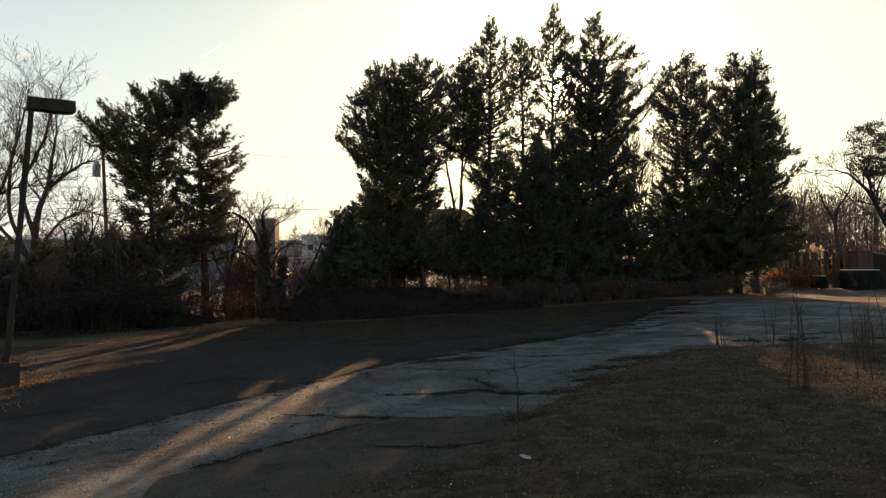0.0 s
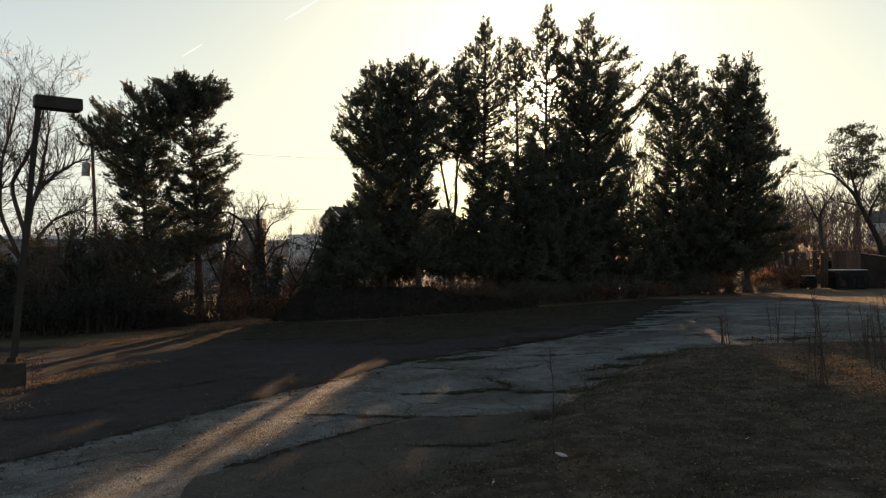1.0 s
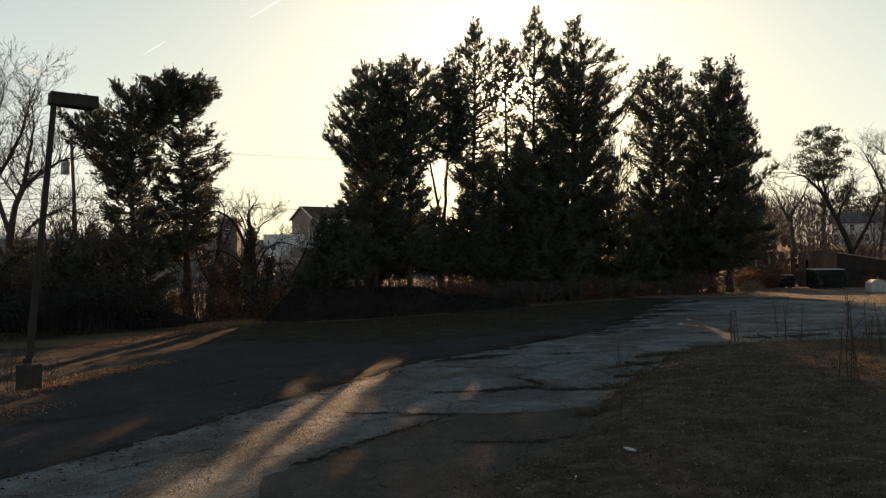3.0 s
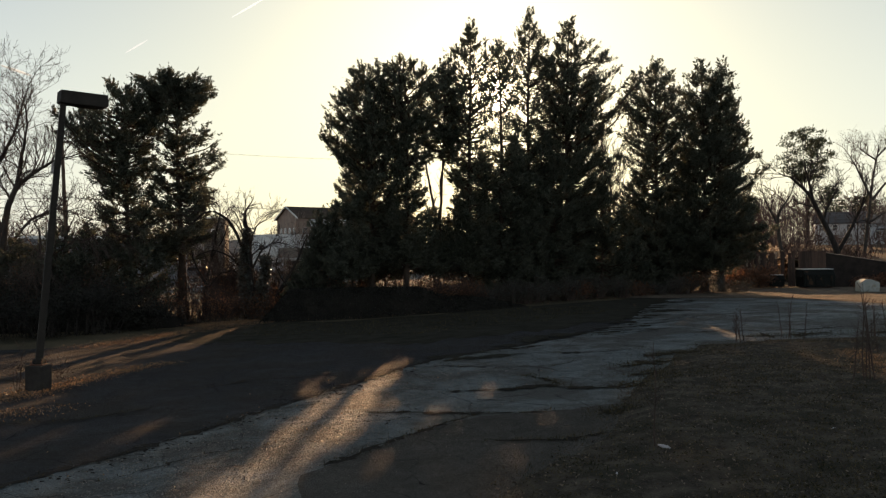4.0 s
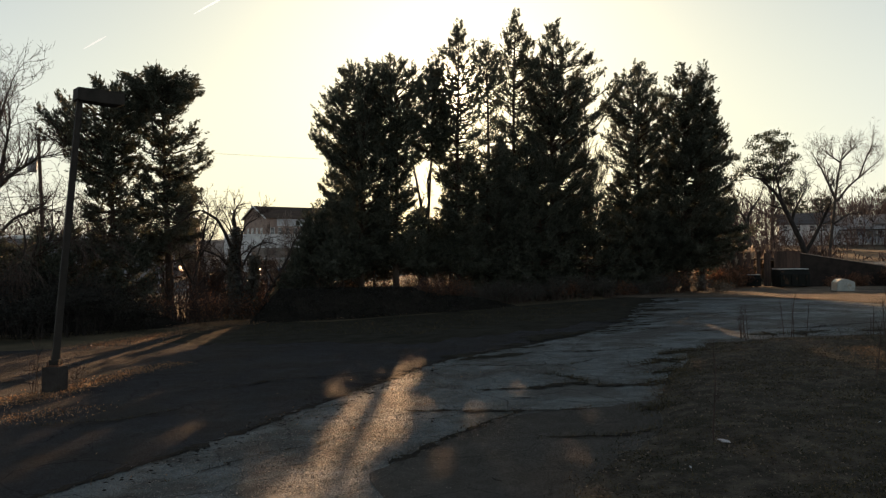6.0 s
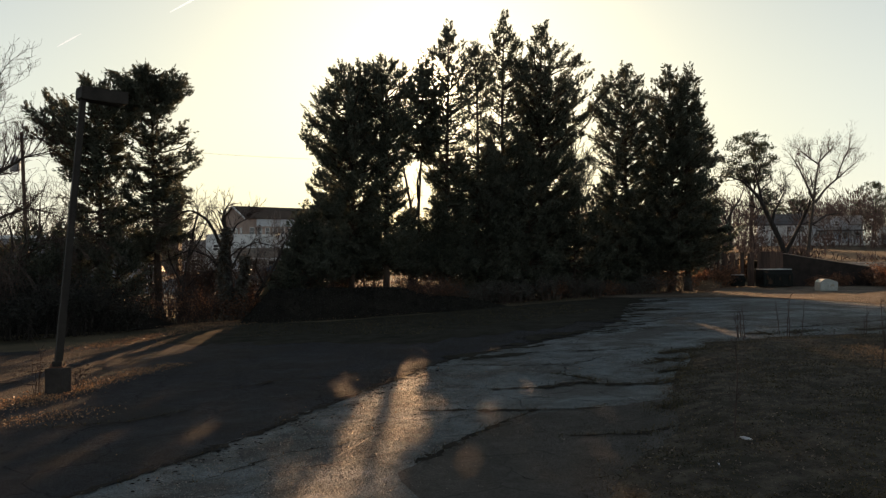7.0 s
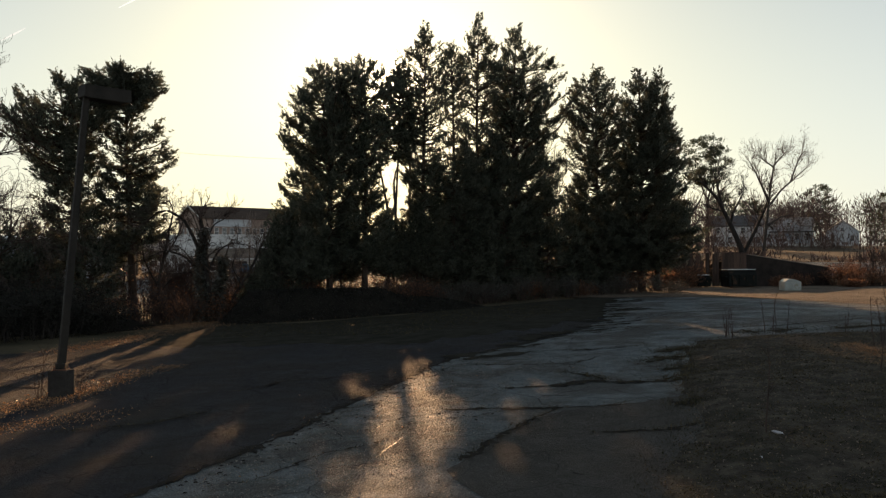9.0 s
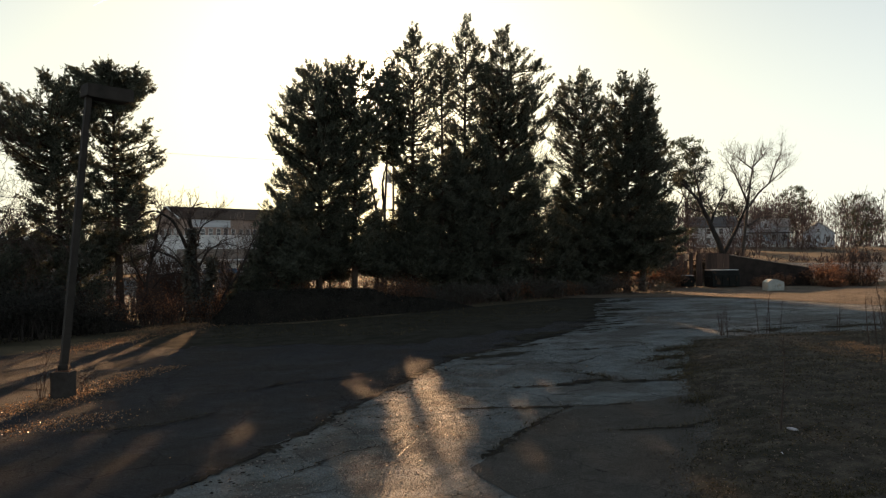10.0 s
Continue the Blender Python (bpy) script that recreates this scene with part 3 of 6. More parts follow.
# cracks in the asphalt, filled with damp soil
rng = np.random.default_rng(5)
CRACKS = [
    ([(x - 0.02, y) for y, x in zip(LANE_Y[2:12], LANE_X[2:12])], 0.2),
    ([(-8.8, 20.9), (-7.4, 20.9), (-6.5, 22.0), (-5.1, 22.0), (-3.6, 22.6)], 0.09),
    ([(-1.6, 18.3), (-0.2, 18.0), (0.8, 18.3), (1.3, 17.7), (2.1, 17.4), (2.9, 17.9)], 0.24),
    ([(-3.4, 16.4), (-2.4, 16.0), (-1.4, 15.6), (-0.1, 15.2), (0.4, 15.3)], 0.14),
    ([(-4.0, 12.2), (-2.7, 13.8), (-1.8, 14.8), (-1.2, 15.3)], 0.14),
    ([(-1.3, 22.7), (0.1, 21.7), (1.6, 21.2), (2.8, 22.2)], 0.08),
    ([(0.6, 20.0), (1.0, 19.2), (1.2, 18.2)], 0.2),
    ([(2.2, 23.9), (3.6, 23.6), (5.2, 23.8)], 0.12),
    ([(-1.3, 13.2), (0.0, 12.9), (0.9, 13.2)], 0.12),
    ([(-7.2, 12.2), (-5.9, 13.6), (-5.0, 13.9), (-4.2, 15.2)], 0.05),
    ([(-11.0, 17.2), (-9.2, 17.4), (-8.0, 18.4)], 0.1),
    ([(2.4, 29.0), (5.0, 28.2), (8.0, 29.4)], 0.14),
    ([(5.0, 34.0), (9.0, 33.0), (13.0, 35.0), (17.0, 34.0)], 0.12),
    ([(2.3, 17.2), (3.0, 17.6), (4.0, 17.9)], 0.5),
    ([(3.0, 18.9), (3.6, 19.0), (4.6, 19.2)], 0.55),
    ([(3.3, 20.4), (4.1, 20.7), (5.2, 20.9)], 0.6),
    ([(4.4, 22.0), (5.4, 22.4), (6.4, 22.3)], 0.5),
    ([(1.0, 14.6), (1.6, 14.9), (2.4, 15.0)], 0.4),
    ([(9.0, 25.6), (10.6, 25.4), (12.4, 25.8)], 0.6),
    ([(13.0, 25.2), (15.0, 25.6), (17.0, 25.0)], 0.7),
    ([(8.0, 27.6), (12.0, 27.0), (17.0, 28.4)], 0.16),
]
for line, width in CRACKS:
    v, f = ribbon(line, width, rng, 0.034)
    tagged(new("crack", mesh_of("crack", v, f, SOIL_DARK)), "open asphalt crack filled with dark damp soil", "crack", group="cracks in the asphalt", kind="structure")
# moss and blown soil that blur the upper edge of the pale lane
rng = np.random.default_rng(6)
for k in range(26):
    y = 23.5 + 22 * (k + rng.uniform(0, 1)) / 26
    x = lane_edge(y) + rng.normal(0.3, 0.7)
    run = rng.uniform(0.8, 2.4)
    v, f = ribbon([(x - run, y - 0.12 * run), (x, y + rng.normal(0, 0.2)), (x + run, y + 0.25 * run)], rng.uniform(0.25, 0.7), rng, 0.036, 0.16, 0.2)
    tagged(new("moss_patch", mesh_of("moss_patch", v, f, MOSS)), "thin dark patch of moss and soil on the asphalt", "moss", group="moss patches along the lane", kind="structure")
hv, hf = [], []
rng = np.random.default_rng(8)
for _ in range(70):
    x, y = rng.uniform(-8, 16), rng.uniform(9.5, 40)
    if x < lane_edge(y) or y < lawn_top(x) + 0.4 if -9 < x < 46 else False:
        continue
    a = rng.uniform(-0.5, 0.9)
    line = [(x, y)]
    for k in range(rng.integers(4, 10)):
        a += rng.normal(0, 0.35)
        line.append((line[-1][0] + 0.4 * math.cos(a), line[-1][1] + 0.4 * math.sin(a)))
    v, f = ribbon(line, 0.028, rng, 0.03, 0.2, 0.06)
    hf += [tuple(i + len(hv) for i in q) for q in f]
    hv += v
tagged(new("hairline_cracks", mesh_of("hairline_cracks", hv, hf, SOIL_DARK)), "fine branching cracks in the old asphalt", "crack", kind="stuff")


# ---- trees ----
def wavy_trunk(x, y, z0, z1, r0, r1, lean, rng, sway=0.15, n=14):
    k = np.linspace(0, 1, n)
    ph = rng.uniform(0, 6.28, 2)
    c = np.stack([x + lean[0] * k + sway * np.sin(k * 5 + ph[0]) * k, y + lean[1] * k + sway * np.sin(k * 4 + ph[1]) * k, z0 + (z1 - z0) * k], 1)
    r = r0 + (r1 - r0) * k ** 0.8
    r[0] *= 1.5
    return c, r


def chain(c, r):
    return np.concatenate([c[:-1], c[1:], r[:-1, None], r[1:, None]], 1)


def conifer(name, x, y, prof, seed, label, branches=190, dens=9, leaf=0.17, blades=19, lean=(0, 0), trunk=0.24, gap=(), bare_to=0.0, material=None, group="evergreen trees behind the car park", rise=0.75, foot=None, airy=1.0, peak=True):
    """A cedar. prof: rows of (height, reach to -x, reach to +x), from low to high. gap: bands of height with thin foliage."""
    rng = np.random.default_rng(seed)
    z0 = gz(x, y) - 0.1 if foot is None else foot
    P = np.array(prof, float)
    P[:, 1:] *= 1.1
    if peak:
        P[:, 1:] *= np.interp((P[:, 0] - P[0, 0]) / np.ptp(P[:, 0]), (0.5, 0.75, 0.93, 1), (1, 1.2, 1.45, 1.3))[:, None]
    top = P[-1, 0]
    th = thing(name, pose(x, y, z0), label, "tree", group)
    c, r = wavy_trunk(0, 0, 0, top - z0 - (0.2 if peak else 1.0), trunk, 0.025, lean, rng)
    tv, tf = sweep(c, r, 9)
    part("trunk", mesh_of("trunk", tv, tf, BARK, True), BARK, th)
    branches = int(branches * 1.75)
    h = np.linspace(P[0, 0], top, 400)
    reach = (np.interp(h, P[:, 0], P[:, 1]) + np.interp(h, P[:, 0], P[:, 2])) / 2 + 0.55
    cum = np.cumsum(reach)
    hb = np.interp((np.arange(branches) + rng.uniform(0, 1, branches)) / branches * cum[-1], cum, h)
    if not peak:
        hb = np.where(rng.uniform(0, 1, branches) < 0.3, top - 1.5 * rng.uniform(0, 1, branches) ** 1.5, hb)
    phi = np.arange(branches) * 2.39996 + rng.normal(0, 0.5, branches)
    w = (1 + np.cos(phi)) / 2
    R = np.interp(hb, P[:, 0], P[:, 1]) * (1 - w) + np.interp(hb, P[:, 0], P[:, 2]) * w
    ph = rng.uniform(0, 6.283, 6)
    R *= 1 + 0.13 * np.sin(hb * 4.1 + ph[0] + 2 * np.sin(phi + ph[1])) + 0.1 * np.sin(hb * 7.7 + ph[2] + 2 * np.sin(phi + ph[3]))
    L = R * rng.uniform(0.55, 1.06, branches) * np.where(rng.uniform(0, 1, branches) < 0.08, 1.1, 1.0)
    if not peak:
        L = np.where(hb > top - 1.6, R * rng.uniform(0.02, 1.08, branches) ** 0.5, L)
    L = np.maximum(L - 0.05, 0.15)
    frac = (hb - P[0, 0]) / (top - P[0, 0])
    up = rise * (0.25 + 0.75 * frac) * rng.uniform(0.1, 1.7, branches)
    zs = np.maximum(hb - z0 - L * up, 0.3)
    sx, sy = np.interp(zs, c[:, 2], c[:, 0]), np.interp(zs, c[:, 2], c[:, 1])
    S = np.stack([sx, sy, zs], 1)
    out = np.stack([np.cos(phi), np.sin(phi), np.zeros(branches)], 1)
    T = S + out * L[:, None]
    T[:, 2] = hb - z0
    bend = rng.uniform(-0.26, 0.06, branches) * L
    sway = rng.normal(0, 0.10, branches) * L

    def at(b, s):
        q = S[b] + (T[b] - S[b]) * s[:, None]
        q[:, 2] += bend[b] * 4 * s * (1 - s)
        q[:, 0] -= sway[b] * np.sin(s * 5) * out[b, 1]
        q[:, 1] += sway[b] * np.sin(s * 5) * out[b, 0]
        return q
    limbs = []
    for b in range(branches):
        s = np.linspace(0, 1, 4)
        q = at(np.full(4, b), s)
        limbs.append(chain(q, (0.02 + 0.016 * L[b]) * (1 - s * 0.8)))
    lv, lf = tubes(np.concatenate(limbs), 4)
    part("branchwork", mesh_of("branchwork", lv, lf, BARK), BARK, th)
    thin = np.ones(branches)
    for lo, hi, keep in gap:
        thin[(hb > lo) & (hb < hi)] *= keep
    thin *= np.where(rng.uniform(0, 1, branches) < 0.18 * airy, 0.15, 1.0) * np.interp(frac, (0, 0.35, 0.6, 1), (2.1, 1.75, 1.35, 1.25)) / airy ** 0.5
    cnt = np.maximum(2, ((L + 0.3) * dens * 0.8 * rng.uniform(0.5, 1.4, branches) * thin)).astype(int)
    b = np.repeat(np.arange(branches), cnt)
    m = len(b)
    lo = rng.uniform(0.05, 0.5, branches)[b]
    s = lo + (1 - lo) * rng.uniform(0, 1, m) ** 0.65
    q = at(b, s) + rng.normal(0, 1, (m, 3)) * [0.09, 0.09, 0.10]
    way = unit(T[b] - S[b])
    lat = unit(np.stack([-way[:, 1], way[:, 0], np.zeros(m)], 1))
    side = rng.normal(0, 1, m)
    # plume-like twigs off every bough, each set with small pointed blades
    tw = unit(way * 0.8 + lat * (side * 0.7)[:, None] + ((0.34 + 0.7 * frac[b] ** 2) if peak else np.full(m, 0.12))[:, None] * np.array([0, 0, 1.0]) + rng.normal(0, 0.3, (m, 3)))
    tl = rng.uniform(0.25, 0.75, m) * (0.7 + 0.3 * np.minimum(L[b], 1.5)) * (1.15 - 0.45 * s)
    u = rng.uniform(0.0, 1.0, (m, blades)).ravel()
    q = np.repeat(q, blades, 0) + np.repeat(tw * tl[:, None], blades, 0) * u[:, None]
    n = len(q)
    q = q + rng.normal(0, 1, (n, 3)) * (0.062 * (1.2 - u))[:, None]
    d = unit(np.repeat(tw, blades, 0) + rng.normal(0, 0.42, (n, 3)))
    ln = leaf * rng.uniform(0.6, 1.25, n) * (1.1 - 0.4 * u)
    # leader shoots at the top
    k = 420 if peak else 1
    fall = 1.7 * rng.uniform(0, 1, k) ** 0.8
    lead = np.stack([lean[0] + rng.normal(0, 1, k) * (0.02 + 0.23 * fall), lean[1] + rng.normal(0, 1, k) * (0.02 + 0.23 * fall), top - z0 - 0.15 - fall], 1)
    q, ln = np.concatenate([q, lead]), np.concatenate([ln, leaf * rng.uniform(0.5, 1.0, k)])
    d = np.concatenate([d, unit(np.array([0, 0, 0.9]) + rng.normal(0, 0.45, (k, 3)))])
    kv, kf = needles(q, d, ln, ln * rng.uniform(0.32, 0.6, len(ln)), rng)
    part("crown", mesh_of("crown", kv, kf, material or CEDAR), CEDAR, th)
    return th


def branching(rng, height, r0, levels, first, kids, spread, shrink=0.68, lean=(0, 0, 1), wiggle=0.12, droop=0.0, low=0.35):
    """A leafless skeleton: rows of tapered segments by level."""
    out = [[] for _ in range(levels)]
    todo = [(np.zeros(3), unit(np.array(lean, float)), first, r0, 0)]
    while todo:
        p, d, ln, r, lv = todo.pop()
        n = 4 if lv < 2 else 3
        end = r * (0.55 if lv < levels - 1 else 0.3)
        pts, rad = [p], [r]
        for i in range(n):
            d = unit(d + rng.normal(0, wiggle, 3) + np.array([0, 0, 0.06 - droop * lv]))
            pts.append(pts[-1] + d * ln / n)
            rad.append(r + (end - r) * (i + 1) / n)
        pts, rad = np.array(pts), np.array(rad)
        out[lv].append(chain(pts, rad))
        if lv < levels - 1:
            m = kids[lv] if lv < len(kids) else kids[-1]
            for i in range(m):
                s = 1.0 if i == 0 else rng.uniform(low, 1.0)
                q = np.array([np.interp(s * n, np.arange(n + 1), pts[:, a]) for a in range(3)])
                rr = np.interp(s * n, np.arange(n + 1), rad)
                side = unit(np.cross(d, rng.normal(size=3)))
                ang = spread * rng.uniform(0.5, 1.3) * (0.5 if i == 0 else 1)
                nd = unit(d * math.cos(ang) + side * math.sin(ang))
                todo.append((q, nd, ln * shrink * rng.uniform(0.75, 1.15), rr * (0.85 if i == 0 else rng.uniform(0.5, 0.75)), lv + 1))
    tall = max(o[:, 5].max() for lv in out for o in lv)
    for lv in out:
        for o in lv:
            o[:, :6] *= height / tall
    return out


def bare_tree(name, x, y, height, seed, label, r0=0.22, levels=6, first=4.0, kids=(4, 3, 3, 3), spread=0.6, shrink=0.68, lean=(0, 0, 1), wiggle=0.12, bark=None, twig=None, group="", thick=0.008, low=0.35, droop=0.0):
    rng = np.random.default_rng(seed)
    rows = branching(rng, height, r0, levels, first, kids, spread, shrink, lean, wiggle, droop, low)
    th = thing(name, pose(x, y, gz(x, y) - 0.05), label, "tree", group)
    for lv in rows:
        for o in lv:
            o[:, 6:8] = np.maximum(o[:, 6:8], thick)
    for i, o in enumerate(rows[0] + rows[1]):
        c, r = np.concatenate([o[:1, :3], o[:, 3:6]]), np.concatenate([o[:1, 6], o[:, 7]])
        v, f = sweep(c, r, 8)
        nm = "trunk" if i == 0 else "limb"
        part(nm, mesh_of(nm, v, f, bark or BARK_GREY, True), BARK_GREY, th)
    v, f = tubes(np.concatenate([o for lv in rows[2:] for o in lv]), 3)
    part("twig_crown", mesh_of("twig_crown", v, f, twig or TWIG), TWIG, th)
    return th


def limbed_tree(name, x, y, limbs, seed, label, reach, twigs=14, levels=4, bark=None, twig=None, group="", thick=0.01, rise=0.3):
    """A leafless tree with its own main limbs: rows of (x, z) from the foot, with radii, and finer branches off them."""
    rng = np.random.default_rng(seed)
    z0 = gz(x, y) - 0.1
    th = thing(name, pose(x, y, z0), label, "tree", group)
    todo, rows = [], []
    for i, (line, r0, r1) in enumerate(limbs):
        p = np.array([(a - x, 0, c - z0) for a, c in line], float)
        k = np.linspace(0, len(p) - 1, 4 * len(p))
        c = np.stack([np.interp(k, np.arange(len(p)), p[:, j]) for j in range(3)], 1)
        n = len(c)
        c[1:-1] = (c[:-2] + 2 * c[1:-1] + c[2:]) / 4
        s = np.linspace(0, 1, n)
        c += np.stack([rng.normal(0, 0.10, n), np.cumsum(rng.normal(0, 0.12, n)), rng.normal(0, 0.05, n)], 1) * reach * 0.12 * s[:, None]
        if i:
            c[:, 1] += rng.uniform(-0.35, 0.35) * reach * s
        v, f = sweep(c, r0 + (r1 - r0) * s, 8)
        nm = "limb" if i else "trunk"
        part(nm, mesh_of(nm, v, f, bark or BARK_GREY, True), BARK_GREY, th)
        t = unit(np.gradient(c, axis=0))
        lo = 0.3 if i else 0.45
        for j in range(twigs):
            b = min(n - 1, int((lo + (1 - lo) * (j + rng.uniform(0, 1)) / twigs) * n))
            side = unit(np.cross(t[b], rng.normal(size=3)))
            a = rng.uniform(0.35, 1.1)
            d = unit(t[b] * math.cos(a) + side * math.sin(a) + np.array([0, 0, rise]))
            todo.append((c[b], d, reach * rng.uniform(0.4, 1.0), (r0 + (r1 - r0) * s[b]) * 0.5, 0))
        todo.append((c[-1], t[-1], reach * 0.8, r1, 0))
    while todo:
        p, d, ln, r, lv = todo.pop()
        q, rad = [p], [r]
        for k in range(3):
            d = unit(d + rng.normal(0, 0.2, 3) + np.array([0, 0, 0.05]))
            q.append(q[-1] + d * ln / 3)
            rad.append(r * (1 - 0.2 * (k + 1)))
        q = np.array(q)
        rows.append(chain(q, np.maximum(np.array(rad), thick)))
        if lv < levels - 1:
            for k in range(4 if lv == 0 else 3):
                m = 3 if k == 0 else int(rng.integers(1, 4))
                side = unit(np.cross(d, rng.normal(size=3)))
                a = rng.uniform(0.25, 0.85)
                todo.append((q[m], unit(d * math.cos(a) + side * math.sin(a) + np.array([0, 0, 0.12])), ln * rng.uniform(0.45, 0.75), r * 0.5, lv + 1))
    v, f = tubes(np.concatenate(rows), 3)
    part("twig_crown", mesh_of("twig_crown", v, f, twig or TWIG), TWIG, th)
    return th


def shrub(name, x, y, rx, ry, h, seed, label, material, stems=14, leaves=2500, leaf=0.12, group="", droop=0.0, category="shrub", stem=None, arch=0.5, ball=0.5, low_leaf=1.0):
    """A shrub: arching stems from one foot and loose leaves along them."""
    rng = np.random.default_rng(seed)
    th = thing(name, pose(x, y, gz(x, y) - 0.03), label, category, group)
    a = rng.uniform(0, 6.283, stems)
    k = rng.uniform(0.25, 1.0, stems)
    tip = np.stack([np.cos(a) * rx * k, np.sin(a) * ry * k, h * rng.uniform(0.55, 1.0, stems) * (1 - 0.35 * k)], 1)
    rows, pts = [], []
    s = np.linspace(0, 1, 7)
    for i in range(stems):
        c = np.outer(s, tip[i])
        c[:, 2] = tip[i, 2] * (s + arch * s * (1 - s) * 2)
        c[1:] += np.cumsum(rng.normal(0, 0.035 * h, (6, 3)), 0) * 0.6
        c[:, :2] += rng.normal(0, 0.30, 2) * (rx, ry)
        c[:, :2] += rng.normal(0, 0.10, 2) * h * s[:, None] ** 2
        rows.append(chain(c, 0.003 + (0.012 if category != "weeds" else 0.005) * h ** 0.5 * (1 - s * 0.85)))
        pts.append(c)
        for j in range(4):
            q = c[rng.integers(2, 7)]
            e = q + rng.normal(0, 0.16, 3) * h * np.array([1, 1, 0.6]) + np.array([0, 0, 0.08 * h])
            rows.append(chain(np.stack([q, (q + e) / 2 + rng.normal(0, 0.02, 3), e]), np.array([0.008, 0.006, 0.003])))
            pts.append(np.linspace(q, e, 7))
    v, f = tubes(np.concatenate(rows), 4)
    part("stemwork", mesh_of("stemwork", v, f, stem or TWIG), TWIG, th)
    if leaves:
        pts = np.array(pts)
        i, u = rng.integers(0, len(pts), leaves), rng.uniform(0.02, 1, leaves) ** low_leaf * 6
        lo = np.minimum(u.astype(int), 5)
        q = pts[i, lo] * (1 - (u - lo))[:, None] + pts[i, lo + 1] * (u - lo)[:, None] + rng.normal(0, 0.10 + 0.10 * ball * h ** 0.5, (leaves, 3))
        q[:, 2] = np.maximum(q[:, 2], 0.03)
        d = unit(rng.normal(0, 0.7, (leaves, 3)) + np.array([0, 0, 0.25 - droop]))
        ln = leaf * rng.uniform(0.5, 1.3, leaves)
        kv, kf = kites(q, d, ln, ln * rng.uniform(0.4, 0.7, leaves), rng)
        part("foliage", mesh_of("foliage", kv, kf, material), material, th)
    return th


# the flat-topped pair
conifer("cedar_tree", -17.6, 48.6, [(3.2, 2.2, 1.2), (5.5, 1.6, 1.6), (6.8, 1.6, 1.8), (8.2, 1.8, 1.6), (9.6, 2.6, 1.5), (10.6, 3.1, 1.6), (11.6, 2.6, 1.6), (12.7, 2.0, 1.4), (13.4, 0.8, 0.8)], 11,
        "dark cedar with layered ragged boughs beside a flat-topped one", 130, 8.6, gap=((5.0, 8.2, 0.85),), rise=0.6)
conifer("cedar_tree", -14.5, 49.0, [(3.4, 1.3, 1.5), (5.0, 1.6, 1.7), (6.2, 1.7, 1.9), (7.4, 1.5, 2.3), (9.0, 1.6, 2.4), (10.5, 1.7, 2.3), (12.0, 1.9, 1.9), (13.0, 2.2, 1.8), (13.8, 2.4, 1.8), (14.2, 2.4, 1.8)], 12,
        "dark cedar with a broad flat top and bare lower trunk", 140, 8.6, lean=(-0.3, 0), trunk=0.3, rise=0.6, peak=False)
# the round-topped group
conifer("cedar_tree", -3.3, 48.1, [(2.9, 2.3, 1.6), (4.5, 2.2, 1.7), (6.0, 1.8, 1.9), (7.6, 1.6, 2.0), (8.9, 1.6, 2.1), (9.8, 2.3, 2.2), (10.8, 2.8, 2.2), (11.5, 2.4, 2.1), (12.4, 1.9, 1.9), (13.4, 1.4, 1.5), (14.2, 0.8, 1.0), (14.7, 0.3, 0.4)], 13,
        "round-topped dark cedar with ragged side boughs", 180, 9.0, gap=((11.2, 13.4, 0.75),), airy=1.15)
conifer("cedar_tree", -1.2, 48.0, [(2.8, 1.5, 1.5), (5.0, 1.5, 1.3), (7.0, 1.4, 1.0), (8.2, 1.4, 0.7), (9.5, 1.6, 1.3), (11.5, 1.8, 1.4), (13.0, 1.7, 1.5), (14.1, 1.4, 1.5), (14.8, 0.9, 1.2), (15.1, 0.4, 0.5)], 14,
        "round-topped dark cedar with dense foliage", 150, 8.8, gap=((9.5, 14.2, 0.7),), airy=1.15)
conifer("cedar_tree", 0.9, 50.7, [(9.6, 1.0, 1.1), (10.8, 1.5, 1.3), (12.5, 1.3, 1.2), (14.0, 1.0, 0.9), (15.6, 0.3, 0.3)], 15,
        "thin sparse cedar with a bare visible trunk", 95, 7.0, gap=((8, 16, 0.7),), trunk=0.13, lean=(0.5, 0))
# unseen cedar, added to cast shade on the car park
conifer("cedar_tree", -4.2, 60.0, [(0.6, 1.8, 1.6), (4.0, 1.8, 1.6), (7.5, 1.6, 1.5), (9.6, 1.0, 1.0), (10.8, 0.2, 0.2)], 24,
        "unseen cedar added behind the round-topped group for its shade", 110, 8.0)
# the tall pointed group
conifer("cedar_tree", 3.0, 51.0, [(2.2, 1.5, 1.6), (4.0, 1.6, 1.7), (5.8, 1.4, 1.7), (6.6, 0.9, 1.7), (8.3, 1.0, 1.7), (9.2, 1.7, 1.6), (10.5, 1.9, 1.6), (12.5, 1.8, 1.5), (14.5, 1.7, 1.5), (16.2, 1.0, 1.0), (17.3, 0.5, 0.5), (18.3, 0.1, 0.1)], 16,
        "tall pointed cedar with thin ragged boughs", 180, 9.0, gap=((9.5, 15.5, 0.42),), airy=1.35)
conifer("cedar_tree", 5.2, 52.2, [(1.0, 1.7, 1.7), (5.0, 1.9, 1.8), (8.0, 1.8, 1.7), (10.2, 1.4, 1.4), (12.0, 0.9, 0.8), (14.0, 1.0, 1.0), (15.5, 1.1, 1.0), (16.8, 0.6, 0.5), (17.4, 0.15, 0.15)], 17,
        "tall cedar with an open bare stretch of trunk", 150, 9.0, gap=((9.8, 14.4, 0.38),), airy=1.3)
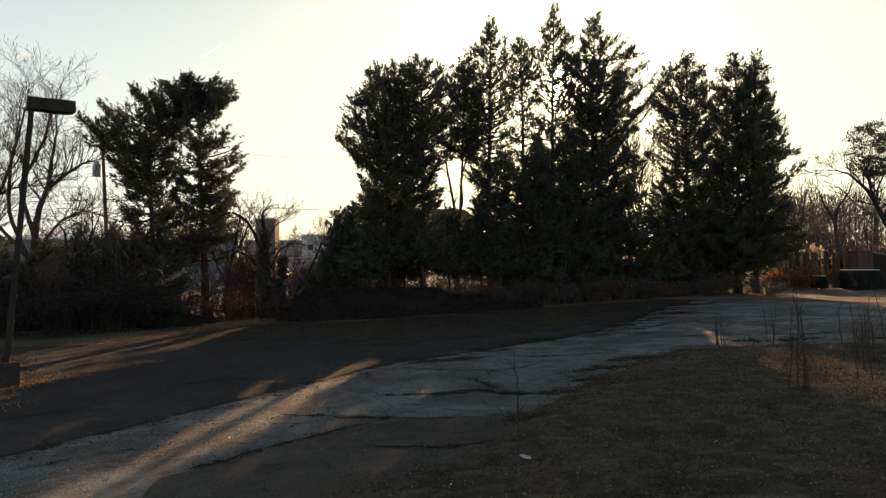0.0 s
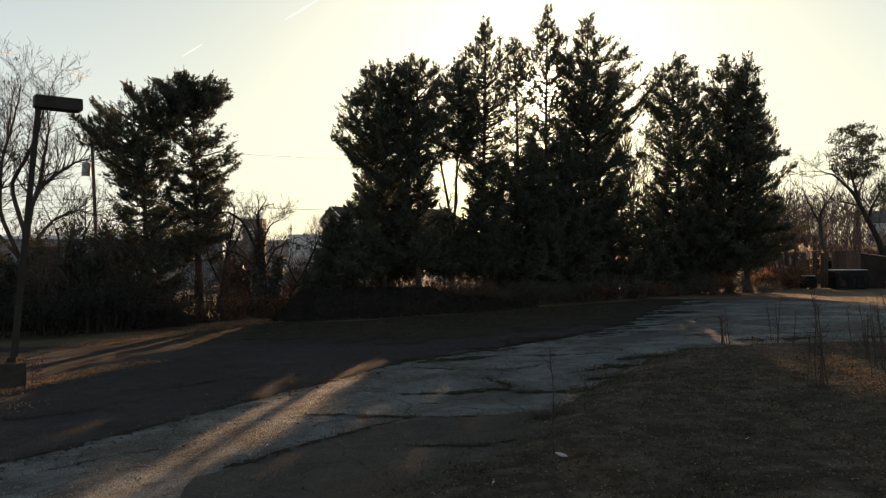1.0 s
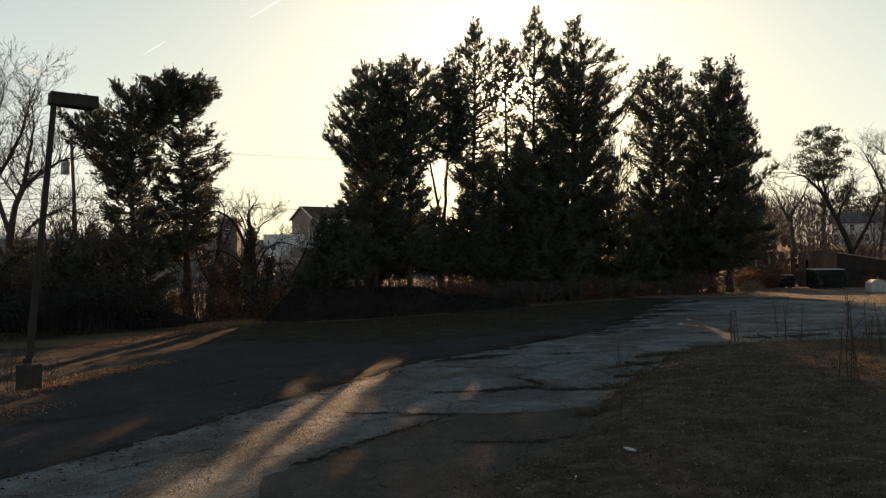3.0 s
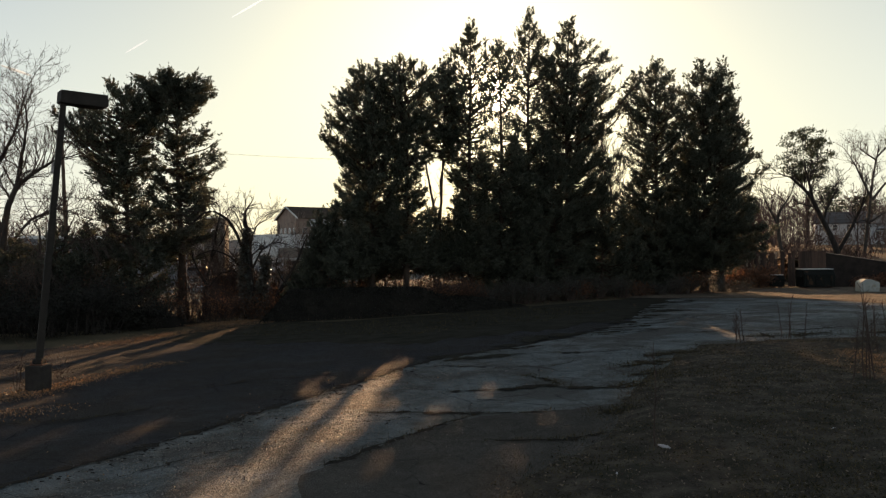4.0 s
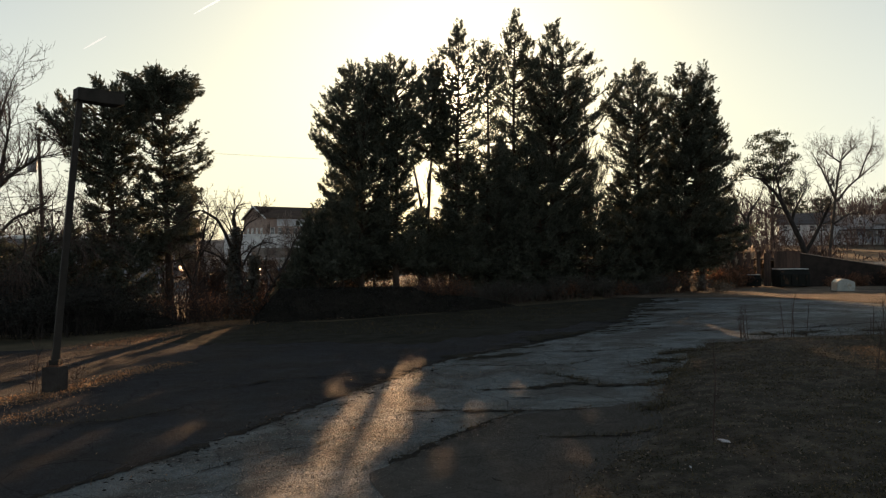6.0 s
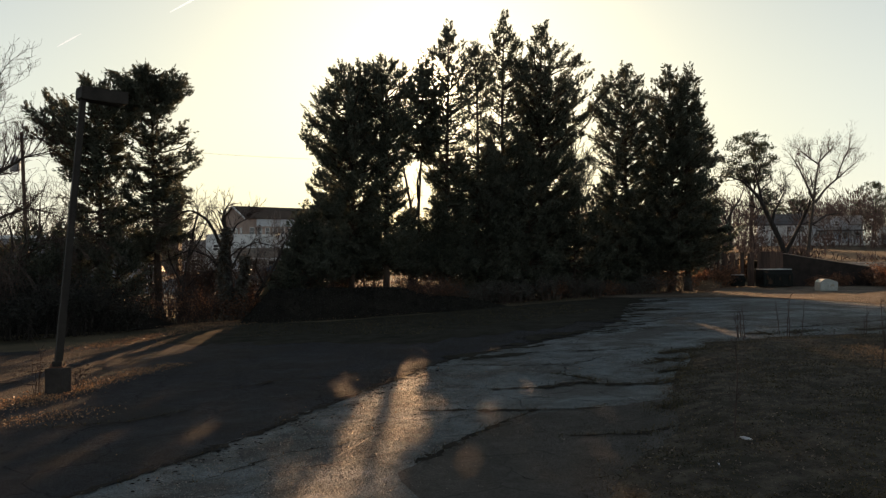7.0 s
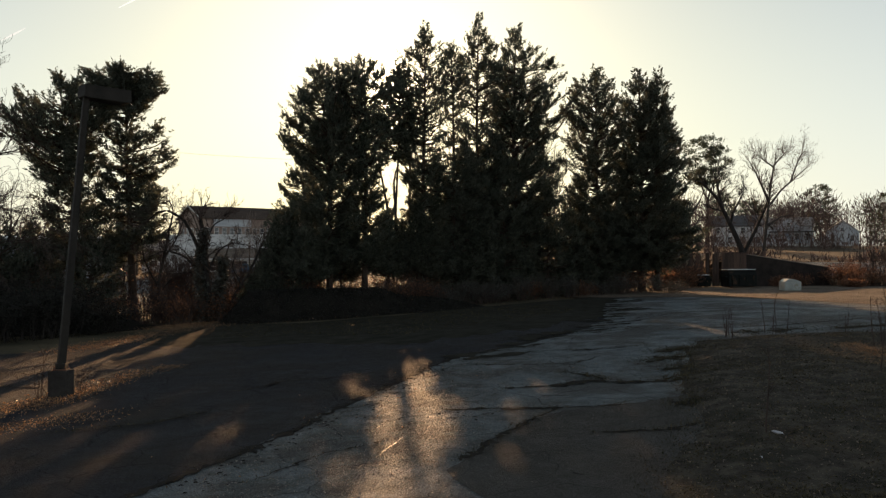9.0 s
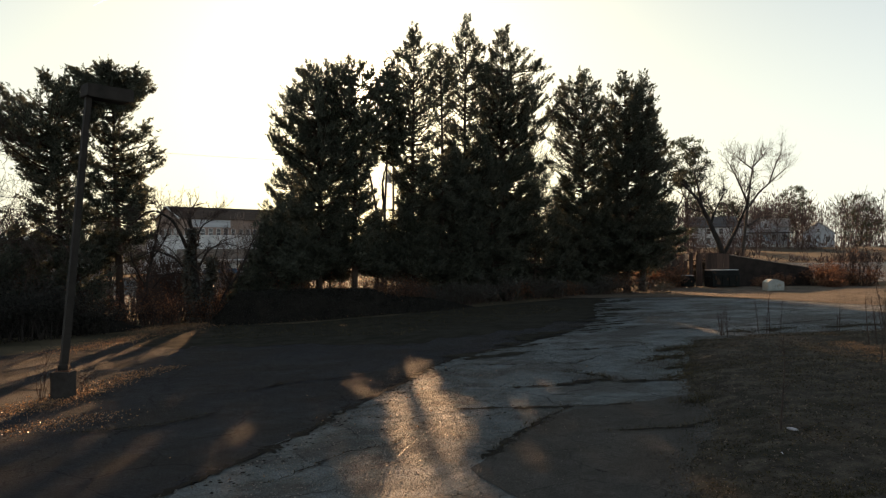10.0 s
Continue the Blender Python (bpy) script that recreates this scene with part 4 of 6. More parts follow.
conifer("cedar_tree", 7.6, 54.6, [(1.0, 2.0, 2.0), (5.0, 2.1, 2.0), (9.0, 2.0, 1.9), (11.5, 1.8, 1.8), (13.5, 1.5, 1.5), (15.5, 1.5, 1.5), (17.3, 1.2, 1.2), (18.6, 0.7, 0.7), (19.6, 0.25, 0.25), (20.4, 0.06, 0.06)], 18,
        "tallest pointed cedar of the row", 195, 9.4, gap=((11.6, 16.4, 0.45),), airy=1.25)
conifer("cedar_tree", 10.4, 55.0, [(1.0, 2.0, 2.6), (5.0, 2.0, 2.9), (8.0, 1.9, 3.2), (10.5, 1.8, 2.8), (13.0, 1.8, 2.6), (14.6, 1.7, 3.6), (15.6, 1.6, 4.2), (16.6, 1.5, 3.2), (17.8, 1.0, 1.2), (18.9, 0.4, 0.4), (19.8, 0.08, 0.08)], 19,
        "tall pointed cedar with long open side boughs", 220, 9.4, gap=((13.4, 16.6, 0.75),), rise=0.8)
# the outer pair
conifer("cedar_tree", 17.2, 56.2, [(1.0, 2.6, 2.6), (4.0, 2.6, 2.4), (7.0, 2.4, 2.2), (10.0, 2.2, 1.9), (12.5, 2.1, 1.9), (14.5, 1.9, 1.7), (16.0, 1.2, 1.1), (17.0, 0.3, 0.3), (17.4, 0.05, 0.05)], 20,
        "dark pointed cedar with full skirts", 190, 8.8, gap=((8.0, 13.0, 0.8),), rise=0.85)
conifer("cedar_tree", 20.5, 55.8, [(2.2, 2.2, 1.4), (3.2, 2.4, 3.0), (4.6, 2.4, 4.2), (6.4, 2.4, 4.3), (7.6, 2.2, 3.0), (9.6, 2.1, 3.6), (10.8, 1.9, 3.4), (12.0, 1.8, 2.6), (14.0, 1.6, 1.9), (15.4, 1.1, 1.2), (16.6, 0.4, 0.5), (17.3, 0.05, 0.05)], 21,
        "broad dark cedar with heavy drooping skirts", 240, 8.2, gap=((7.4, 14.0, 0.85),), rise=0.8)
conifer("cedar_tree", 21.6, 55.4, [(10.0, 1.0, 1.6), (13.0, 0.9, 1.2), (15.5, 0.6, 0.6), (17.0, 0.1, 0.1)], 22,
        "slender cedar growing against a broad one", 60, 8.6)
# lower evergreens that fill the foot of the row
for i, (x, y, h, w) in enumerate([(-5.6, 48.6, 6.0, 1.9), (-6.3, 48.2, 6.0, 1.3), (-7.0, 47.9, 3.6, 0.9), (-7.8, 47.8, 1.9, 0.8), (-4.4, 47.4, 5.0, 1.7), (-20.6, 45.4, 5.2, 2.0), (-24.6, 43.6, 5.0, 2.2), (-27.5, 42.5, 5.2, 2.4), (-2.4, 50.5, 6.0, 2.0), (0.4, 50.0, 6.2, 1.4), (2.4, 50.4, 6.8, 1.2), (1.4, 52.6, 5.4, 1.8), (4.2, 53.2, 10.2, 2.2), (6.6, 52.6, 9.4, 2.2), (9.0, 53.0, 10.4, 2.4), (12.6, 54.4, 8.8, 2.2), (14.4, 55.0, 6.6, 2.0), (15.4, 56.4, 6.2, 1.9), (11.2, 57.0, 10.5, 2.4), (6.4, 53.4, 11.6, 2.7), (8.3, 53.7, 12.2, 2.5), (18.8, 57.4, 8.0, 2.4), (-19.6, 47.6, 5.4, 2.2), (-16.4, 47.2, 4.8, 2.0), (-22.6, 46.0, 4.6, 2.2)]):
    low = 2.3 if -6.2 < x < 3 else 0.3
    conifer("cedar_sapling", x, y, [(low, w * 0.8, w * 0.8), (max(h * 0.35, low + 0.5), w * 0.95, w * 0.95), (h * 0.7, w * 0.6, w * 0.6), (h, 0.12, 0.12)], 40 + i, "young dark cedar filling in under taller ones", 62, 6.6, 0.21, 14, trunk=0.1, group="young cedars under the row")

# leafless trees
limbed_tree("bare_tree", -24.6, 47.4, [([(-24.6, 0.2), (-24.2, 3.5), (-23.9, 6.1), (-23.3, 7.6), (-23.0, 9.4), (-22.7, 11.0)], 0.27, 0.05), ([(-23.4, 7.4), (-22.5, 8.2), (-21.3, 9.0), (-20.4, 9.2)], 0.13, 0.03), ([(-24.1, 4.6), (-25.0, 7.6), (-24.1, 9.1), (-23.4, 10.5), (-23.1, 11.6), (-22.6, 12.8)], 0.15, 0.03), ([(-24.3, 3.0), (-25.6, 6.0), (-25.4, 9.0), (-24.6, 11.4), (-24.1, 13.0)], 0.15, 0.03), ([(-24.2, 3.6), (-22.6, 5.6), (-21.2, 6.2), (-19.8, 5.8)], 0.1, 0.02), ([(-24.3, 3.2), (-26.6, 5.6), (-28.4, 9.0), (-28.8, 12.4)], 0.13, 0.03)],
            61, "leafless grey tree with spreading arched limbs and fine twigs", 2.0, 20, 4, thick=0.007)
limbed_tree("bare_tree", -28.6, 48.0, [([(-28.6, 0.2), (-28.4, 4.0), (-27.8, 7.0), (-27.0, 9.6), (-26.8, 11.8)], 0.28, 0.05), ([(-28.2, 5.0), (-26.4, 7.5), (-25.6, 10.0), (-25.3, 12.6)], 0.14, 0.03), ([(-28.3, 4.5), (-30.0, 7.6), (-30.6, 10.4), (-31.2, 12.6)], 0.14, 0.03), ([(-27.9, 6.4), (-26.0, 7.6), (-24.6, 7.8)], 0.1, 0.02)],
            62, "leafless grey tree with fine spreading twigs", 2.2, 15, 4, thick=0.007)
bare_tree("bare_tree", -21.6, 44.6, 9.5, 63, "low leafless tree with drooping arched twigs", 0.22, 7, 2.2, (5, 4, 3, 3, 3), 0.75, 0.72, thick=0.009, low=0.1, droop=0.05)
bare_tree("bare_tree", -30.5, 47.5, 13.0, 76, "tall leafless tree at the end of the thicket", 0.32, 7, 3.4, (5, 4, 3, 3, 3), 0.5, 0.74, thick=0.011, low=0.1)
bare_tree("bare_tree", 15.2, 59.0, 14.0, 64, "slim leafless tree between two cedars", 0.2, 6, 4.0, (6, 5, 4, 3), 0.35, 0.64, thick=0.013)
limbed_tree("bare_tree", 0.9, 52.0, [([(0.9, 0.0), (0.7, 3.0), (0.9, 5.6), (0.6, 7.4), (0.2, 9.6)], 0.15, 0.05), ([(0.9, 5.2), (1.3, 6.8), (1.2, 8.2), (1.6, 9.8)], 0.1, 0.04), ([(0.8, 4.2), (1.6, 5.4), (2.4, 6.0)], 0.06, 0.02)], 65, "thin crooked leafless trunk in a gap of the row", 0.9, 7, 3, bark=BARK_DARK, thick=0.008)
limbed_tree("bare_tree", 53.4, 93.8, [([(53.6, 1.0), (53.2, 3.9), (51.3, 7.6), (49.8, 10.4), (47.6, 12.4), (46.0, 12.8)], 0.44, 0.06), ([(51.6, 7.2), (52.0, 8.6), (53.2, 10.7)], 0.22, 0.06), ([(53.4, 3.2), (55.2, 6.4), (56.1, 8.6), (56.6, 10.2)], 0.28, 0.06), ([(50.4, 9.4), (49.6, 12.2), (49.0, 14.0)], 0.2, 0.05)],
            66, "dark leaning leafless tree with heavy crooked limbs", 2.4, 9, 4, thick=0.016, bark=BARK_DARK, twig=BARK_DARK)
limbed_tree("bare_tree", 47.6, 95.0, [([(47.6, 1.2), (46.6, 4.5), (46.4, 7.9), (48.0, 10.2)], 0.32, 0.09), ([(46.5, 6.6), (45.2, 9.0), (44.6, 10.4)], 0.16, 0.04)], 74, "dead snag with bent limbs above the bank", 1.8, 6, 3, thick=0.02)
limbed_tree("bare_tree", 65.4, 107.4, [([(65.4, 1.5), (65.7, 4.4), (66.5, 10.6), (66.9, 13.4), (67.4, 16.0), (67.9, 17.8)], 0.27, 0.05), ([(66.8, 10.6), (68.7, 12.8), (71.2, 14.7), (73.4, 16.4)], 0.2, 0.04), ([(66.6, 10.8), (65.4, 13.4), (64.4, 15.4), (63.4, 17.0)], 0.2, 0.05), ([(67.4, 16.2), (66.0, 17.2), (65.2, 18.0)], 0.14, 0.04), ([(67.6, 16.6), (69.0, 18.0), (69.8, 18.6)], 0.14, 0.04), ([(70.2, 13.9), (71.4, 17.0), (72.2, 18.6)], 0.13, 0.04), ([(66.0, 7.2), (68.6, 8.8), (70.6, 9.0)], 0.16, 0.04)],
            72, "big pale leafless tree with a fine domed crown", 1.9, 17, 4, twig=TWIG_FAR, thick=0.0055)
bare_tree("bare_tree", 46.0, 104.0, 14.0, 68, "thin dead leafless tree", 0.2, 5, 6.0, (3, 3, 2), 0.4, 0.6, thick=0.02)
for i, (x, y, h) in enumerate([(-12.4, 52.0, 6.4), (-6.8, 53.6, 6.6), (-13.6, 53.0, 7.0), (-15.5, 52.0, 6.6)]):
    bare_tree("bare_tree", x, y, h, 290 + i, "small leafless tree in the gap of the row", 0.1, 6, 1.6, (6, 4, 3, 3), 0.55, 0.7, thick=0.008, low=0.1, group="small trees in the gap")
bare_tree("bare_tree", -7.9, 52.4, 6.6, 295, "small leafless tree in the gap, twigs coloured pale as if sunlit", 0.09, 6, 1.6, (6, 4, 3, 3), 0.55, 0.7, twig=TWIG_SUNLIT, thick=0.007, low=0.1, group="small trees in the gap")
# stubs of old trunks with bent limbs in the gap of the row
SNAGS = [([(-10.2, 0.0), (-10.3, 2.6), (-10.4, 4.2), (-10.6, 5.6)], 0.24, 0.1), ([(-10.5, 3.2), (-11.0, 4.6), (-11.5, 5.5), (-12.3, 6.0), (-12.9, 5.9), (-13.4, 5.4)], 0.11, 0.03), ([(-10.4, 2.2), (-11.4, 3.4), (-12.4, 3.8), (-13.4, 3.4)], 0.09, 0.02), ([(-10.3, 2.4), (-9.6, 3.8), (-8.8, 4.2), (-8.0, 4.0)], 0.07, 0.02), ([(-10.4, 1.8), (-11.2, 2.6), (-12.0, 2.4), (-12.6, 1.6)], 0.06, 0.02), ([(-10.4, 4.0), (-9.9, 5.2), (-9.2, 5.6)], 0.06, 0.02)]
limbed_tree("snag_tree", -10.2, 47.2, SNAGS, 69, "old broken trunk with long arching limbs", 0.9, 9, 4, bark=BARK_DARK, thick=0.006, rise=0.1)
limbed_tree("snag_tree", -8.9, 47.6, [([(-9.0, 0.0), (-8.8, 1.1), (-8.1, 2.2), (-7.5, 3.4), (-7.2, 4.2)], 0.12, 0.04), ([(-8.6, 1.5), (-7.8, 1.9), (-7.0, 1.7)], 0.06, 0.02), ([(-8.4, 1.8), (-8.9, 2.8), (-8.7, 3.6)], 0.05, 0.015)], 71, "leaning dark trunk propped against the row", 0.9, 8, 3, bark=BARK_DARK, thick=0.006)
limbed_tree("snag_tree", -13.2, 48.4, [([(-13.2, 0.0), (-13.0, 2.0), (-12.6, 4.0), (-12.2, 6.0)], 0.12, 0.04), ([(-13.0, 1.6), (-13.8, 3.2), (-14.0, 4.6)], 0.07, 0.02), ([(-12.8, 3.2), (-12.0, 4.4), (-11.6, 5.6)], 0.06, 0.02)], 70, "slim crooked leafless tree with fine twigs", 1.1, 10, 4, bark=BARK_DARK, thick=0.006)

for i, (x, y, h) in enumerate([(-14.0, 47.6, 3.0), (-12.4, 46.8, 2.4), (-11.4, 48.6, 2.2), (-9.0, 48.2, 2.0), (-15.6, 46.4, 3.0), (-12.6, 49.6, 3.0), (-5.0, 47.6, 2.4), (-3.0, 49.4, 2.6), (-1.0, 49.6, 2.4), (0.6, 48.6, 2.2), (-18.4, 44.6, 3.6), (-21.0, 42.0, 4.0), (-24.0, 41.0, 4.4)]):
    shrub("bare_shrub", x, y, 1.5, 1.0, h, 260 + i, "tangled leafless brush with arching stems", RUST_LEAF, 24, 260, 0.09, "brush in the gap of the row", arch=0.9)


for i, (x, h) in enumerate([(-13.6, 4.4), (-12.6, 3.6), (-11.6, 4.2), (-10.6, 3.8), (-9.5, 4.4), (-8.7, 4.0)]):
    shrub("bare_shrub", x, 52.2 + 0.4 * (i % 3), 0.9, 0.6, h, 390 + i, "dense thin leafless brush in the gap of the row", RUST_LEAF, 44, 120, 0.07, "brush in the gap of the row", arch=0.5)
for i, (x, h) in enumerate([(-13.2, 4.6), (-12.0, 5.0), (-10.9, 4.4)]):
    shrub("bare_shrub", x, 50.6 + 0.3 * (i % 2), 0.8, 0.5, h, 360 + i, "tall thin leafless brush in the gap of the row", RUST_LEAF, 22, 0, 0.09, "brush in the gap of the row", arch=0.4)


def ivy_trunk(x, y, h, r, lean, seed, label):
    rng = np.random.default_rng(seed)
    th = thing("ivy_trunk", pose(x, y, gz(x, y) - 0.05), label, "tree stump", "ivy-clad trunks in the gap")
    c, rr = wavy_trunk(0, 0, 0, h, r, r * 0.5, lean, rng, 0.3)
    v, f = sweep(c, rr, 9)
    part("trunk", mesh_of("trunk", v, f, BARK, True), BARK, th)
    n = 2000
    k = rng.uniform(0, 1, n) ** 0.8 * (len(c) - 1)
    i = np.minimum(k.astype(int), len(c) - 2)
    q = c[i] + (c[i + 1] - c[i]) * (k - i)[:, None]
    a = rng.uniform(0, 6.283, n)
    o = np.stack([np.cos(a), np.sin(a), np.zeros(n)], 1) * (rr[i] + rng.gamma(2, 0.04, n))[:, None]
    ln = rng.uniform(0.08, 0.2, n)
    v, f = kites(q + o, unit(o + rng.normal(0, 0.25, (n, 3)) + [0, 0, -0.1]), ln, ln * 0.7, rng)
    part("ivy", mesh_of("ivy", v, f, IVY), IVY, th, "dark ivy leaves")
    # long arching shoots
    for j in range(5):
        s = np.linspace(0, 1, 10)
        w = rng.uniform(-2.6, 1.2)
        p0 = c[rng.integers(5, 12)]
        hh = rng.uniform(0.5, 2.2)
        arc = p0 + np.stack([w * s, rng.normal(0, 0.4) * s, hh * np.sin(s * 2.4)], 1)
        v, f = sweep(arc, 0.05 * (1 - 0.85 * s), 6)
        part("limb", mesh_of("limb", v, f, BARK), BARK, th)
    return th


ivy_trunk(-10.35, 46.9, 5.3, 0.2, (-0.35, 0), 281, "crooked dead trunk clad in dark ivy")
ivy_trunk(-9.65, 47.1, 3.7, 0.24, (0.05, 0), 282, "short broken trunk clad in dark ivy")


def pine(x, y, h, crown, seed, label, base=0.5):
    """A pine: a clear trunk and an open crown of separate needle clumps."""
    rng = np.random.default_rng(seed)
    th = thing("pine_tree", pose(x, y, gz(x, y) - 0.1), label, "tree", "far pines")
    rows = branching(rng, h * 0.97, 0.4, 5, h * 0.32, (6, 4, 3, 3), 0.75, 0.55, low=0.45)
    for lv in rows:
        for o in lv:
            o[:, 6:8] = np.maximum(o[:, 6:8], 0.03)
    o = rows[0][0]
    v, f = sweep(np.concatenate([o[:1, :3], o[:, 3:6]]), np.concatenate([o[:1, 6], o[:, 7]]), 8)
    part("trunk", mesh_of("trunk", v, f, BARK, True), BARK, th)
    v, f = tubes(np.concatenate([o for lv in rows[1:] for o in lv]), 3)
    part("branchwork", mesh_of("branchwork", v, f, BARK), BARK, th)
    heads = []
    for _ in range(130):
        a, k, u = rng.uniform(0, 6.283), rng.uniform(0, 1) ** 0.5, rng.uniform(0, 1)
        w = crown * math.sqrt(max(0.05, 1.0 - (2 * u - 1) ** 2)) ** 0.8
        heads.append((math.cos(a) * k * w, math.sin(a) * k * w, h * (base + (0.98 - base) * u)))
    heads = np.array(heads)
    q = heads[rng.integers(0, len(heads), 6500)] + rng.normal(0, 0.33, (6500, 3)) * [1.35, 1.35, 0.7] * (crown / 5)
    d = unit(rng.normal(0, 0.7, (6500, 3)) + [0, 0, 0.5])
    ln = rng.uniform(0.3, 0.6, 6500)
    kv, kf = kites(q, d, ln, ln * 0.36, rng)
    part("crown", mesh_of("crown", kv, kf, PINE), PINE, th)
    return th


pine(76.2, 141.4, 21.8, 4.9, 81, "tall pine with a bare trunk and an open clumped crown", 0.56)
pine(152.0, 208.0, 19.0, 5.0, 82, "dark dense pine behind the houses", 0.3)
pine(132.0, 212.0, 15.0, 4.5, 83, "dark pine half hidden behind bare trees", 0.25)
pine(170.0, 203.0, 16.0, 7.0, 85, "broad dark evergreen behind a house", 0.1)
pine(118.0, 205.0, 16.5, 4.0, 86, "dark narrow pine behind a house", 0.25)

# distant woods, leafless, joined
rng = np.random.default_rng(90)
SITES = [(rng.uniform(60, 330), rng.uniform(205, 275), rng.uniform(12, 18)) for _ in range(190)]
SITES += [(rng.uniform(-160, 30), rng.uniform(285, 350), rng.uniform(9, 15)) for _ in range(80)]
SITES += [(rng.uniform(40, 56), rng.uniform(100, 140), rng.uniform(6, 10)) for _ in range(26)]
SITES += [(rng.uniform(128, 235), rng.uniform(192, 215), rng.uniform(13, 18)) for _ in range(42)]
SITES += [(rng.uniform(60, 125), rng.uniform(89, 96), rng.uniform(1.4, 2.6)) for _ in range(14)]
SITES += [(rng.uniform(86, 135), rng.uniform(128, 150), rng.uniform(6, 10)) for _ in range(16)]
SITES += [(rng.uniform(62, 80), rng.uniform(122, 148), rng.uniform(7, 11)) for _ in range(24)]
SITES += [(rng.uniform(48, 60), rng.uniform(99, 106), rng.uniform(3, 5)) for _ in range(12)]
SITES += [(rng.uniform(-70, -30), rng.uniform(118, 150), rng.uniform(8, 11)) for _ in range(30)]
seg, twig_q, twig_d, twig_l = [], [], [], []
for x, y, h in SITES:
    z = gz(x, y) - 0.3
    c, r = wavy_trunk(x, y, z, z + h * 0.8, h * 0.014, h * 0.004, rng.normal(0, 0.05, 2) * h, rng, 0.3, 6)
    seg.append(chain(c, r))
    for j in range(9):
        p = c[rng.integers(1, 5)]
        a = rng.uniform(0, 6.283)
        e = p + np.array([math.cos(a) * 0.24, math.sin(a) * 0.24, rng.uniform(0.2, 0.45)]) * h * rng.uniform(0.5, 1.1)
        seg.append(np.array([[*p, *e, h * 0.006, h * 0.002]]))
    n = 190
    d = unit(rng.normal(0, 1, (n, 3)))
    q = d * (rng.uniform(0.25, 1, (n, 1)) ** 0.5) * np.array([0.27, 0.27, 0.36]) * h
    twig_q.append(q + [x, y, z + h * 0.64])
    twig_d.append(unit(d * 0.5 + [0, 0, 0.7] + rng.normal(0, 0.35, (n, 3))))
    twig_l.append(rng.uniform(0.5, 1.3, n) * h * 0.085)
    n = 80
    twig_q.append(rng.normal(0, 1, (n, 3)) * [2.0, 1.5, 0.0] + [x, y, z] + rng.uniform(0, 0.28, (n, 1)) * [0, 0, h])
    twig_d.append(unit(rng.normal(0, 0.4, (n, 3)) + [0, 0, 0.8]))
    twig_l.append(rng.uniform(0.6, 1.5, n))
v, f = tubes(np.concatenate(seg), 4)
tl = np.concatenate(twig_l)
kv, kf = kites(np.concatenate(twig_q), np.concatenate(twig_d), tl, tl * 0.12, rng)
tagged(new("far_woods", mesh_of("far_woods", np.concatenate([v, kv]), np.concatenate([f, kf + len(v)]), TWIG_FAR)), "distant brownish leafless winter woods", "trees", kind="stuff")

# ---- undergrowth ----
# leaf and stem colours are darkened to hold the thicket's deep shade
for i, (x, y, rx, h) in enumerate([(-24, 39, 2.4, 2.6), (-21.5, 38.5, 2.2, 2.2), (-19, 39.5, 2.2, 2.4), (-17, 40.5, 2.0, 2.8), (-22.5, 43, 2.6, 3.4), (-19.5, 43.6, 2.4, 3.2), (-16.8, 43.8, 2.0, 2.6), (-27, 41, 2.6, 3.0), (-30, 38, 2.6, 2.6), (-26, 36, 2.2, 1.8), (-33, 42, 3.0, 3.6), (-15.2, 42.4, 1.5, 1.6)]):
    shrub("thicket", x, y, rx, rx * 0.8, h, 120 + i, "tangled evergreen thicket in shade-dark colour with bare stems", IVY_SHADED, 52, 4200, 0.11, "thicket along the car park", arch=0.7, stem=BARK_DARK, low_leaf=1.7)
for i, (x, y, rx, h) in enumerate([(-14.2, 45.6, 1.2, 1.7), (-12.6, 46.2, 1.2, 1.9), (-11.4, 45.8, 1.0, 1.6), (-10.0, 46.6, 1.0, 1.6), (-8.6, 47.4, 1.2, 1.8)]):
    shrub("bramble", x, y, rx, 1.0, h, 150 + i, "dry rust-brown brambles with a few glinting leaves", RUST_LEAF, 30, 900, 0.09, "brambles under the cedars")
# low bank under the cedars, level along its top, ivy-grown; deep shade sits in its colours
BERM_X = (-9.6, -8.9, -7.9, -0.6, 0.6, 3.4, 6.0)
BERM_H = (0.0, 0.35, 1.0, 1.0, 0.75, 0.45, 0.0)


def berm_z(x, y):
    k = float(np.interp(x, BERM_X, BERM_H))
    crest = 46.4 + 0.08 * (x + 5)
    rise = step(crest - 2.2, crest - 0.3, y) * (1 - step(crest + 0.5, crest + 2.4, y))
    return gz(x, y) - 0.06 + k * (1.52 - gz(x, 46)) * rise + (rough_noise(x, y, 0.9, 0.05) + rough_noise(x, y, 2.6, 0.03)) * rise


berm = strips("bank_west", np.arange(-9.6, 6.1, 0.2), lambda x: 44.0 + 0.08 * (x + 5), lambda x: 49.0 + 0.08 * (x + 5), 30, berm_z, SOIL_SHADED)
tagged(berm, "low earth bank in shade-dark colour, overgrown with ivy under the cedars", "bank", kind="structure")
# added bank that stops light showing between the thicket stems
west = strips("shade_bank", np.arange(-38, -12.6, 0.3), lambda x: 43.4 + 0.2 * (x + 13), lambda x: 47.6 + 0.2 * (x + 13), 18,
               lambda x, y: gz(x, y) - 0.06 + 1.05 * step(-12.8, -15.5, x) * step(43.4, 45.0, y - 0.2 * (x + 13)) * (1 - step(45.8, 47.6, y - 0.2 * (x + 13))) + rough_noise(x, y, 0.8, 0.08), SOIL_SHADED)
tagged(west, "added low bank that blocks light under the thicket, shade-dark in colour", "bank", kind="structure")
rng = np.random.default_rng(168)
n = 13000
bx = rng.uniform(-9.3, 5.0, n)
